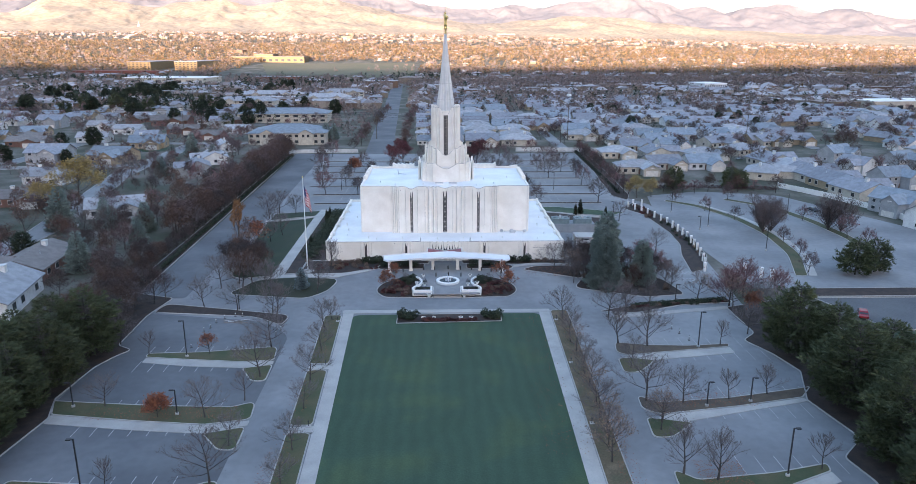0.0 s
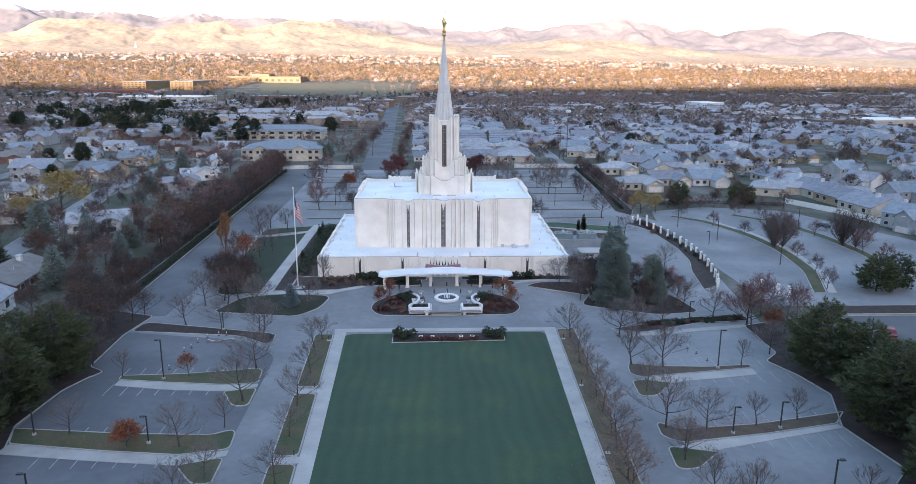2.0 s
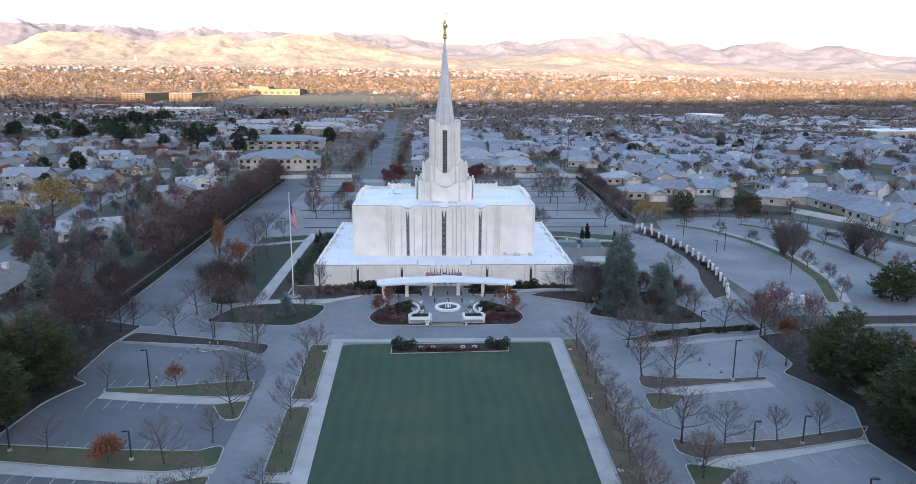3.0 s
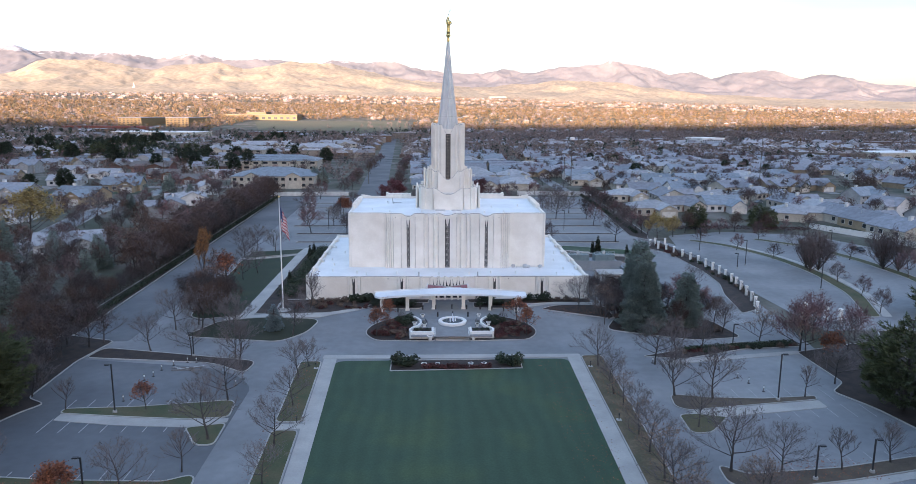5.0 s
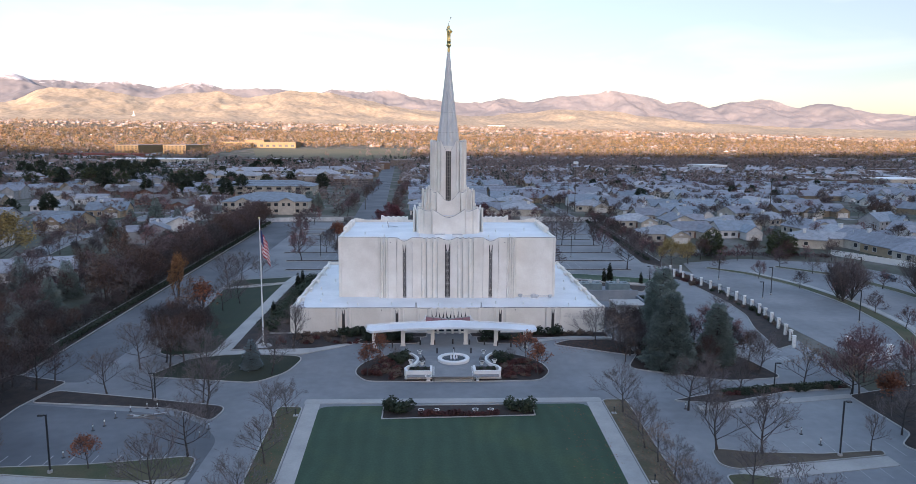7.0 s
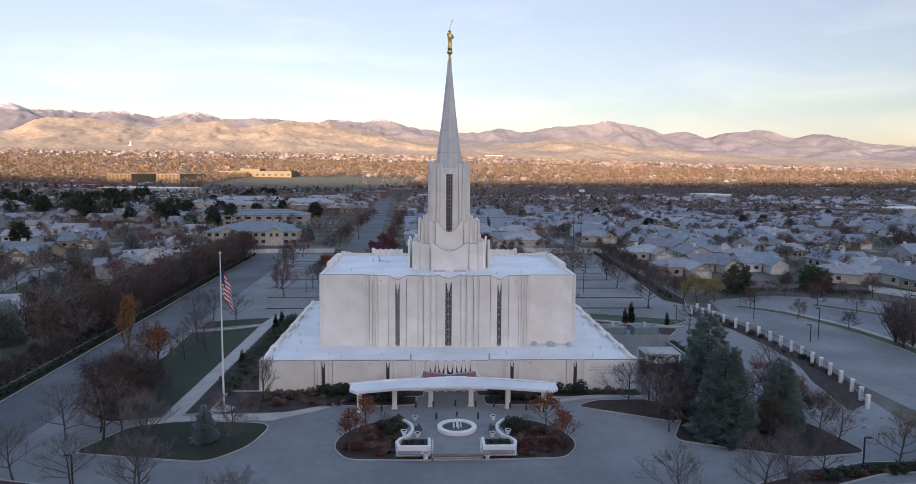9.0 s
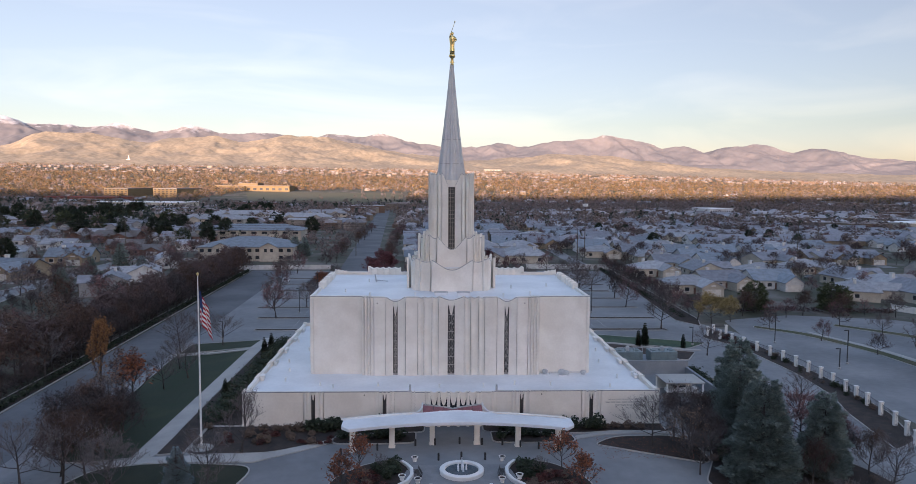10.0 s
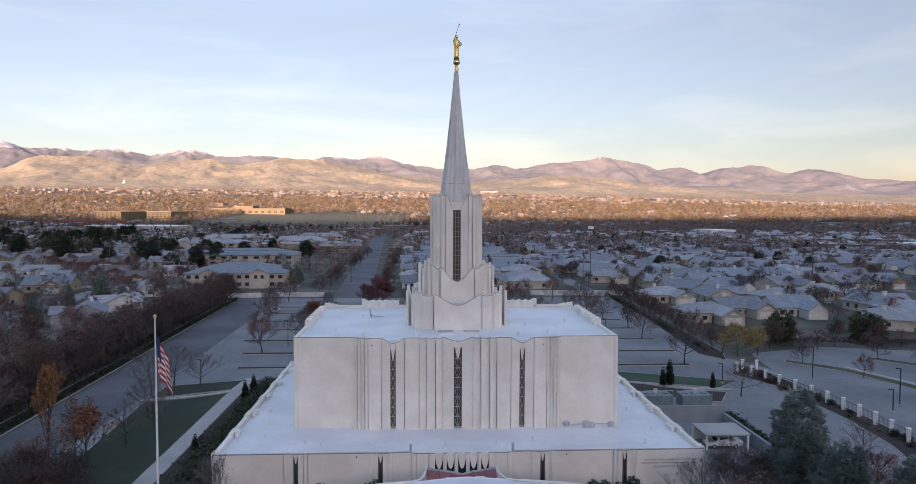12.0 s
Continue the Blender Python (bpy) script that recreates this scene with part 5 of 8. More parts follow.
# islands of the rear car park
for i, (y, x0, x1) in enumerate(((76, -47, -29), (76, 33, 58), (92, -50, 60), (109, -54, 60), (126, -56, 60), (142, -58, 60), (158, -61, 62), (174, -62, 62))):
    area("rear_island_%d" % i, [(x0, y - 1.1), (x1, y - 1.1), (x1, y + 1.1), (x0, y + 1.1)], MULCH, "narrow mulched island between rear parking rows", "planting island", 0.1, radius=0.8)
area("bed_15", [(64.5, 88, 1.0), (68.5, 80, 1.5), (71.5, 90, 1), (74, 140, 1), (77, 216, 1), (71, 216, 1), (68.6, 140, 1)], MULCH, "tree-lined border of the rear car park", "planting bed", 0.1)
area("bed_16", [(-78, 200, 0.5), (-80.5, 200, 0.5), (-75, 0, 0.5), (-73, -22, 0.5), (-70.6, -20, 0.5), (-71.2, 0, 0.5)], MULCH, "dark hedge border beside the long drive", "planting bed", 0.1)
# outer road and curved bays to the east
area("road_2", [(73.5, -20, 1), (150, -20, 1), (150, 30, 2), (128, 88, 4), (100, 96, 4), (78, 88, 2), (72.8, 60, 1), (72.8, 12, 1)], ASPHALT, "pale asphalt of the curved outer car park", "road", 0.01, kerb=False)
area("bed_17", [(81.5, 78, 1), (90, 68, 4), (96.0, 50, 6), (97.6, 30, 6), (94.5, 8, 5), (87.5, -11, 1), (90.5, -11, 1), (98.0, 8, 5), (100.6, 30, 6), (98.6, 52, 6), (92, 71, 4), (83, 80, 1)], GRASS_DRY, "curved grass island with bare trees", "planting island", 0.12)
area("walk_13", [(91.0, -11, 0.3), (98.4, 8, 5), (101.0, 30, 6), (99.0, 52, 6), (92.4, 72, 2), (93.4, 72.5, 2), (100.4, 53, 6), (102.6, 30, 6), (99.8, 7, 5), (93.0, -11, 0.3)], CONCRETE, "concrete walk along the curved island", "walk", 0.1, kerb=False)
area("bed_18", [(104, 80, 1), (115, 66, 4), (119.0, 45, 6), (119.6, 24, 4), (117, 12, 1), (120, 12, 1), (122.6, 26, 4), (122.0, 47, 6), (118, 68, 4), (106, 82, 1)], GRASS_DRY, "curved grass island with bare trees", "planting island", 0.12)
area("bed_19", [(63.4, 66, 1), (69.5, 76, 1), (73, 60, 1), (73.5, 30, 1), (72.0, 8, 1), (67.6, -4.5, 1), (62.4, -8.0, 1), (65.0, 8, 2), (68.0, 18, 2), (69.2, 32, 1), (68.0, 56, 1)], MULCH, "narrow bed of red shrubs along the pillared fence", "planting bed", 0.12)
area("bed_20", [(81, -26), (140, -26), (140, -20.4), (84, -20.4)], MULCH, "mulched strip with a low hedge", "planting bed", 0.1, radius=0.5)
area("lot_1", [(84, -27), (140, -27), (140, -46), (90, -46)], ROAD_DARK, "fresh dark asphalt lot next door", "car park", 0.03, radius=0.5)
area("lawn_5", [(84, -47), (140, -47), (140, -75), (95, -75)], LAWN, "green neighbouring lawn", "lawn", 0.05, kerb=False)
area("road_3", [(-41, 200), (-26.5, 200), (-53.5, 840), (-60, 1010), (-76, 1010), (-68.5, 840)], ASPHALT_DARK, "straight street running away behind the temple", "road", 0.06, kerb=False, radius=0)


# ---- plants ----
def prism(verts, faces, p, q, r0, r1, n=3):
    d = (q - p).normalized()
    u = d.cross(Vector((0.31, 0.17, 0.93)) if abs(d.z) < 0.9 else Vector((1, 0.2, 0))).normalized()
    w = d.cross(u)
    k = len(verts)
    for c, r in ((p, r0), (q, r1)):
        for i in range(n):
            a = 2 * math.pi * i / n
            verts.append(c + (u * math.cos(a) + w * math.sin(a)) * r)
    for i in range(n):
        faces.append((k + i, k + (i + 1) % n, k + n + (i + 1) % n, k + n + i))


def leaf_quad(verts, faces, c, size, rng):
    d = Vector((rng.uniform(-1, 1), rng.uniform(-1, 1), rng.uniform(-0.7, 0.7))).normalized()
    u = d.cross(Vector((rng.uniform(-1, 1), rng.uniform(-1, 1), 1.1))).normalized() * size
    d = d * size * rng.uniform(0.5, 0.9)
    k = len(verts)
    verts += [c - u, c - d * 0.9, c + u, c + d]
    faces.append((k, k + 1, k + 2, k + 3))


def grow(rng, height, trunk, spread, levels, forks, up=0.35, twig=0.02, lean=0.0, droop=0.0):
    """Segments of a tree with a leader and rising limbs: (start, end, radius, radius, level)."""
    segs, tips = [], []

    def run(p, d, length, r0, r1, level, n, lift):
        out = [p]
        for i in range(n):
            d = (d + Vector((rng.uniform(-1, 1), rng.uniform(-1, 1), rng.uniform(-0.6, 0.6))) * 0.13 + Vector((0, 0, lift))).normalized()
            q = p + d * (length / n)
            segs.append((p, q, r0 + (r1 - r0) * i / n, r0 + (r1 - r0) * (i + 1) / n, level))
            out.append(q)
            p = q
        return out, d

    def along(pts, f):
        k = min(len(pts) - 2, int(f * (len(pts) - 1)))
        return pts[k].lerp(pts[k + 1], f * (len(pts) - 1) - k)

    def fork(d, spread_):
        a = rng.uniform(0, 2 * math.pi)
        side = Vector((math.cos(a), math.sin(a), 0.25))
        side = (side - d * side.dot(d)).normalized()
        return (d * rng.uniform(0.8, 1.2) + side * spread_ * rng.uniform(0.7, 1.2) + Vector((0, 0, 0.18))).normalized()

    stem, _ = run(Vector((0, 0, -0.1)), Vector((lean, 0, 1)), height * 0.86, height * 0.019, height * 0.004, 0, 5, 0.12)
    limbs = 5 + 2 * forks
    rise_ = (0.5 + up) / (0.4 + spread)
    turn = rng.uniform(0, 6.28)
    for i in range(limbs):
        rel = (i + rng.uniform(0, 0.6)) / limbs
        f = trunk * 0.85 + (0.95 - trunk * 0.85) * rel ** 1.15 if trunk > 0.1 else 0.03 + 0.16 * rel
        turn += 2.4 + rng.uniform(-0.5, 0.5)
        d = Vector((math.cos(turn), math.sin(turn), rise_ * rng.uniform(0.7, 1.25) * (0.55 + 1.0 * rel))).normalized()
        L = height * (0.5 + 0.14 * spread) * (1 - 0.5 * rel if trunk > 0.1 else 1.35) * rng.uniform(0.8, 1.12)
        r = height * 0.019 * (1 - 0.7 * f) * rng.uniform(0.42, 0.6)
        pts, d = run(along(stem, f), d, L, r, max(twig, r * 0.3), 1, 3, 0.07)
        for j in range(5 if levels > 3 else 4):
            g = 0.28 + 0.7 * (j + rng.uniform(0, 0.7)) / 5
            L2 = L * (0.72 - 0.42 * g) * rng.uniform(0.75, 1.2)
            sub, d2 = run(along(pts, g), fork(d, 0.85), L2, max(twig, r * 0.42), twig, 2, 2 if levels > 2 else 1, 0.07)
            for k in range((0, 0, 0, 3, 4)[levels]):
                h = 0.35 + 0.65 * (k + rng.random()) / 4
                tw, d3 = run(along(sub, min(0.999, h)), fork(d2, 0.7), L2 * rng.uniform(0.4, 0.62), twig, twig * 0.8, 3, 1, 0.05)
                tips.append(tw[-1])
                if levels > 3:
                    for _ in range(k % 2):
                        run(along(tw, rng.uniform(0.3, 0.9)), fork(d3, 0.7), L2 * rng.uniform(0.2, 0.34), twig * 0.8, twig * 0.55, 4, 1, 0.03)
            tips.append(sub[-1])
        tips.append(pts[-1])
    top = max(s[1].z for s in segs)
    k = height / top
    return [(a * k, b * k, r0, r1, lv) for a, b, r0, r1, lv in segs], [t * k for t in tips]


def sliver(verts, faces, c, size, rng):
    """A spray of fine twigs, seen as one thin blade."""
    d = Vector((rng.uniform(-1, 1), rng.uniform(-1, 1), rng.uniform(-0.2, 1.1))).normalized() * size
    u = d.cross(Vector((rng.uniform(-1, 1), rng.uniform(-1, 1), 0.6))).normalized() * size * 0.06
    k = len(verts)
    verts += [c - d * 0.5 - u, c - d * 0.5 + u, c + d * 0.6]
    faces.append((k, k + 1, k + 2))


def bare_tree(name, label, seed, height, trunk=0.36, spread=0.75, levels=4, forks=3, up=0.35, twig_mat=None, leaves=0, leaf_mat=None, leaf=0.22, twig=0.02, category="tree", group="bare trees", around=0.8, droop=0.0, bare=False):
    rng = random.Random(seed)
    segs, tips = grow(rng, height, trunk, spread, levels, forks, up, twig, rng.uniform(-0.08, 0.08), droop)
    t = thing(name, label, category, Matrix.Translation((0, 0, -500)), group)
    for nm, mat, keep, n in (("trunk", BARK, lambda l: l < 2, 5), ("branchwork", twig_mat or TWIG, lambda l: l > 1, 3)):
        verts, faces = [], []
        for p, q, r0, r1, lv in segs:
            if keep(lv):
                prism(verts, faces, p, q, r0 * (1.25 if lv == 0 and p.z < 0.3 else 1), r1, n)
        if faces:
            quick(nm, verts, faces, mat, t)
    if leaves:
        verts, faces = [], []
        for _ in range(leaves):
            c = rng.choice(tips) + Vector((rng.gauss(0, 1), rng.gauss(0, 1), rng.gauss(0, 1))) * around * 0.5
            (sliver if bare else leaf_quad)(verts, faces, c, leaf * rng.uniform(0.6, 1.2), rng)
        quick("twig_spray" if bare else "foliage", verts, faces, leaf_mat or TWIG, t)
    return t


def tuft(verts, faces, c, d, size, rng, n=7):
    """A spray of needles: thin blades round a direction."""
    for _ in range(n):
        e = (d + Vector((rng.uniform(-1, 1), rng.uniform(-1, 1), rng.uniform(-0.6, 0.9))) * 0.75).normalized()
        s = e.cross(Vector((rng.uniform(-1, 1), rng.uniform(-1, 1), 0.7))).normalized() * size * 0.11
        k = len(verts)
        verts += [c - s, c + e * size, c + s]
        faces.append((k, k + 1, k + 2))


def conifer(name, label, seed, height, radius, mat, tufts=1500, size=0.7, shape="cone", base=0.06, group="conifers", trunk_r=0.22, full=0.68):
    rng = random.Random(seed)
    t = thing(name, label, "tree", Matrix.Translation((0, 0, -500)), group)
    bm = bmesh.new()
    tube(bm, (0, 0, -0.1), (0, 0, height * 0.9), trunk_r, 0.04, 8)
    part("trunk", bm, BARK, t)
    verts, faces, bv, bf = [], [], [], []
    whorls = max(14, int(height * 1.7))
    limbs = []
    for w in range(whorls):
        z = height * (base + (0.97 - base) * (w + rng.uniform(-0.3, 0.3)) / whorls)
        u = min(1, max(0, (z / height - base) / (1 - base)))
        if shape == "cone":
            rr = radius * (1 - u) ** full * (0.6 + 0.4 * min(1, u * 6 + 0.4)) * rng.uniform(0.9, 1.08)
        else:
            rr = radius * (0.5 + 0.75 * math.sin(math.pi * min(1, u * 0.75 + 0.2))) * (1 - u ** 3.5 * 0.85) * rng.uniform(0.75, 1.15)
        k = max(4, int(9 * (1 - 0.5 * u)))
        off = rng.uniform(0, 6.28)
        for i in range(k):
            a = off + 2 * math.pi * i / k + rng.uniform(-0.25, 0.25)
            L = rr * rng.uniform(0.72, 1.1)
            tilt = -0.18 if shape == "cone" else rng.uniform(0.0, 0.4)
            limbs.append((z, a, L, tilt))
    total = sum(l[2] for l in limbs)
    for z, a, L, tilt in limbs:
        d = Vector((math.cos(a), math.sin(a), tilt))
        p0 = Vector((0, 0, z))
        prism(bv, bf, p0, p0 + d * L * 0.92, 0.05, 0.015, 3)
        m = max(2, int(tufts * L / total))
        for j in range(m):
            f = rng.uniform(0.25, 1) ** 0.6
            side = Vector((-math.sin(a), math.cos(a), 0)) * rng.gauss(0, 0.17) * L * (1.1 - 0.4 * f)
            c = p0 + d * L * f + side + Vector((0, 0, rng.gauss(0, 0.13 * min(1.5, L)) + (0.25 * f * f * 0.6 if shape == "cone" else 0)))
            tuft(verts, faces, c, (Vector((math.cos(a), math.sin(a), 0.25)) + side.normalized() * 0.4).normalized(), size * rng.uniform(0.7, 1.25) * (0.6 + 0.4 * L / radius), rng)
    quick("boughwork", bv, bf, BARK, t)
    quick("crown", verts, faces, mat, t)
    return t


def shrub(name, label, seed, radius, height, mat, n=260, leaf=0.16, group="shrubs"):
    rng = random.Random(seed)
    t = thing(name, label, "shrub", Matrix.Translation((0, 0, -500)), group)
    sv, sf, verts, faces = [], [], [], []
    for _ in range(9):
        a, b = rng.uniform(0, 6.28), rng.uniform(0.2, 0.9)
        prism(sv, sf, Vector((0, 0, -0.05)), Vector((math.cos(a) * radius * b, math.sin(a) * radius * b, height * rng.uniform(0.5, 0.9))), 0.03, 0.012)
    lobes = [(rng.uniform(-0.5, 0.5) * radius, rng.uniform(-0.5, 0.5) * radius, rng.uniform(0.35, 0.65) * height, rng.uniform(0.45, 0.7)) for _ in range(6)]
    for _ in range(n):
        x, y, z, s = rng.choice(lobes)
        d = Vector((rng.gauss(0, 1), rng.gauss(0, 1), rng.gauss(0, 1))).normalized() * rng.uniform(0.6, 1.05) * s
        c = Vector((x + d.x * radius, y + d.y * radius, max(0.03, z + d.z * height * 0.75)))
        leaf_quad(verts, faces, c, leaf * rng.uniform(0.7, 1.3), rng)
    quick("stemwork", sv, sf, BARK, t)
    quick("foliage", verts, faces, mat, t)
    return t


LIGHT = {}


def put(proto, x, y, scale=1.0, turn=None, rng=random.Random(11), z=None, sz=None):
    turn = rng.uniform(0, 6.28) if turn is None else turn
    if y > 70 or abs(x) > 78:
        proto = LIGHT.get(proto, proto)
    z = rise(x, y) if z is None else z
    c = copy_thing(proto, Matrix.Translation((x, y, z)) @ Matrix.Rotation(turn, 4, "Z"))
    c.scale = (scale, scale, scale * (sz or 1))
    return c


def discard(*protos):
    for p in protos:
        for o in (*p.children_recursive, p):
            bpy.data.objects.remove(o)


oaks = [bare_tree("bare_tree", "leafless grey-brown deciduous tree beside the car park", 20 + i, 9.0, 0.32, 0.95, 4, 4, 0.35, leaves=520, leaf=0.6, bare=True, around=0.6) for i in range(4)]
vases = [bare_tree("bare_tree", "leafless tree with long upswept branches", 40 + i, 10.0, 0.28, 0.5, 4, 4, 0.75, leaves=520, leaf=0.6, bare=True, around=0.6) for i in range(2)]
smalls = [bare_tree("young_tree", "slender young leafless tree", 50 + i, 5.5, 0.45, 0.45, 3, 3, 0.6) for i in range(2)]
tans = [bare_tree("bare_tree", "tree still holding a few dry tan leaves", 60 + i, 9.0, 0.32, 0.7, 4, 3, 0.4, leaves=900, leaf_mat=material("dry_tan_leaves", (0.24, 0.16, 0.11), 0.9, (0.18, 0.11, 0.08), 1.0, 8, island=0.35), leaf=0.14) for i in range(2)]
maples = [bare_tree("red_maple", "small maple with sparse rusty leaves", 70 + i, 5.2, 0.36, 0.5, 4, 3, 0.6, TWIG_RED, 700, LEAF_RUST, 0.16, around=0.5, group="plaza maples") for i in range(2)]
rust = bare_tree("rust_tree", "low dense tree still holding rusty leaves", 81, 4.0, 0.25, 0.7, 4, 3, 0.4, TWIG_RED, 2600, LEAF_RUST, 0.17, around=0.6)
browns = [bare_tree("brown_tree", "crowded tree with dull red-brown twigs", 90 + i, 8.0, 0.24, 0.62, 4, 3, 0.55, TWIG_RED, 2200, material("russet_leaves_%s" % "abc"[i], ((0.066, 0.046, 0.042), (0.088, 0.050, 0.036), (0.060, 0.049, 0.048))[i], 0.9, None, 1.0, 8, spread=0.25, island=0.35), 0.62, twig=0.025, group="boundary trees", bare=True, around=1.0) for i in range(3)]
wine = bare_tree("wine_tree", "tall tree with dense wine-red leaves", 101, 12.0, 0.26, 0.42, 4, 3, 0.8, TWIG_RED, 5200, LEAF_WINE, 0.24, around=0.9)
golds = bare_tree("golden_tree", "broad tree with fading yellow leaves", 111, 10.0, 0.28, 0.75, 4, 3, 0.35, TWIG, 4200, LEAF_GOLD, 0.2, around=1.0)
column = bare_tree("columnar_tree", "narrow columnar tree with orange-brown leaves", 121, 12.0, 0.3, 0.12, 4, 3, 1.6, TWIG_RED, 3600, material("ochre_brown_leaves", (0.27, 0.135, 0.055), 0.9, (0.20, 0.10, 0.045), 1.0, 8, island=0.35), 0.2, around=0.4)
cherry = bare_tree("bare_cherry", "spreading bare tree with pinkish twigs", 131, 6.5, 0.24, 0.85, 4, 6, 0.4, TWIG_PINK, 1200, TWIG_PINK, 0.55, twig=0.024, bare=True, around=0.6)
fans = [bare_tree("fan_tree", "broad clump of upswept reddish-grey stems", 135 + i, 9.5, 0.06, 0.55, 4, 8, 0.75, TWIG_RED, 1600, TWIG, 0.7, twig=0.026, group="fan trees", bare=True, around=0.8) for i in range(2)]
pines = [conifer("pine_tree", "broad dark green pine", 140 + i, 13.0, 4.6, PINE, 3000, 0.78, "round", 0.08, "pines", 0.28) for i in range(3)]
spruces = [conifer("spruce_tree", "tall blue-green spruce with dense drooping boughs", 150 + i, 14.0, 4.7, SPRUCE, 16000, 0.52, "cone", 0.02, "spruces", 0.26, 0.45) for i in range(2)]
blue = conifer("blue_spruce", "small blue spruce on dark grass", 158, 5.2, 1.9, material("silver_blue_needles", (0.20, 0.27, 0.29), 0.85, (0.14, 0.20, 0.215), 0.8, 5, island=0.35), 2600, 0.4, "cone", 0.02, "spruces", 0.12)
firs = conifer("small_conifer", "small pointed dark conifer", 160, 5.0, 0.85, HEDGE, 1800, 0.36, "cone", 0.02, "small conifers", 0.09)
reds = [shrub("red_shrub", "low dark red barberry shrub", 170 + i, 0.9, 1.0, SHRUB_RED, 300, 0.15, "red shrubs") for i in range(2)]
yews = [shrub("evergreen_shrub", "rounded dark evergreen shrub", 180 + i, 1.1, 1.4, HEDGE, 420, 0.17, "evergreen shrubs") for i in range(2)]
tawny = shrub("dry_shrub", "tangled dry brown shrub", 190, 1.1, 1.2, material("dry_stems", (0.12, 0.085, 0.065), 0.95, (0.17, 0.12, 0.09), 1.0), 300, 0.15, "dry shrubs")


# simpler builds of the same kinds for the distance
far_oaks = [bare_tree("bare_tree", "leafless grey-brown street tree", 220 + i, 9.0, 0.32, 0.95, 3, 4, 0.35, (TWIG_RED, TWIG_RED, TWIG)[i], 520, (TWIG_RED, TWIG_PINK, TWIG)[i], 1.0, twig=0.038, bare=True, around=0.9) for i in range(3)]
far_browns = [bare_tree("brown_tree", "crowded tree with dull red-brown twigs", 240 + i, 8.0, 0.24, 0.62, 3, 4, 0.55, TWIG_RED, 800, browns[i].children[2].data.materials[0], 1.0, twig=0.04, group="boundary trees", bare=True, around=1.1) for i in range(3)]
far_cherry = bare_tree("bare_cherry", "spreading bare tree with pinkish twigs", 251, 6.5, 0.24, 0.85, 3, 5, 0.4, TWIG_PINK, twig=0.04)
far_pines = [conifer("pine_tree", "broad dark green pine", 260 + i, 13.0, 4.6, PINE, 700, 1.5, "round", 0.08, "pines", 0.28) for i in range(2)]
far_spruce = conifer("spruce_tree", "tall blue-green spruce with dense drooping boughs", 265, 16.0, 5.7, SPRUCE, 1500, 1.3, "cone", 0.03, "spruces", 0.26)
wilds = [bare_tree("garden_tree", "small leafless garden tree", 300 + i, 8.5, 0.28, 0.8, 2, 3, 0.45, (TWIG, TWIG_RED, TWIG_RED, TWIG)[i], (260, 380, 420, 320)[i], (TWIG, browns[1].children[2].data.materials[0], TWIG_RED, TWIG_PINK)[i], 1.5, twig=0.05, bare=True, around=1.2) for i in range(4)]
wild_pines = [conifer("pine_tree", "broad dark green pine", 310 + i, 15.0, 4.2, HEDGE, 160, 2.8, "round", 0.06, "pines", 0.28) for i in range(2)]
LIGHT[spruces[0]] = far_spruce
LIGHT.update({o: far_oaks[i % 3] for i, o in enumerate((*oaks, *vases, *smalls, *tans))})
LIGHT.update({o: far_browns[i] for i, o in enumerate(browns)})
LIGHT.update({o: far_pines[i % 2] for i, o in enumerate(pines)})
LIGHT[cherry] = far_cherry
LIGHT[golds] = golds
bare_tree_tall = bare_tree("autumn_tree", "tall crowded tree with orange-brown leaves", 271, 10.5, 0.22, 0.6, 4, 3, 0.75, TWIG_RED, 1300, material("orange_brown_leaves", (0.145, 0.078, 0.048), 0.9, (0.10, 0.062, 0.046), 1.0, 8, spread=0.25, island=0.35), 0.17, group="boundary trees")


def grove(name, label, protos, places, seed):
    """Many trees past counting, joined into one mesh."""
    rng = random.Random(seed)
    shapes = []
    for p in protos:
        parts = []
        for o in p.children:
            me = o.data
            co = np.empty(len(me.vertices) * 3)
            me.vertices.foreach_get("co", co)
            parts.append((co.reshape(-1, 3), [tuple(f.vertices) for f in me.polygons], me.materials[0]))
        shapes.append(parts)
    mats, verts, faces, index, n = [], [], [], [], 0
    for x, y, s in places:
        a = rng.uniform(0, 6.28)
        c, d = math.cos(a) * s, math.sin(a) * s
        for co, fs, mat in rng.choice(shapes):
            if mat not in mats:
                mats.append(mat)
            v = np.empty_like(co)
            v[:, 0] = x + co[:, 0] * c - co[:, 1] * d
            v[:, 1] = y + co[:, 0] * d + co[:, 1] * c
            v[:, 2] = rise(x, y) + co[:, 2] * s * 1.02
            verts.append(v)
            faces += [tuple(i + n for i in f) for f in fs]
            index += [mats.index(mat)] * len(fs)
            n += len(co)
    me = bpy.data.meshes.new(name)
    me.from_pydata(np.concatenate(verts).tolist(), [], faces)
    for m in mats:
        me.materials.append(m)
    me.polygons.foreach_set("material_index", index)
    return tagged(new(name, me), label, "trees", kind="stuff")


def scatter(rng, n, x0, x1, y0, y1, lo, hi):
    return [(rng.uniform(x0, x1), rng.uniform(y0, y1), rng.uniform(lo, hi)) for _ in range(n)]


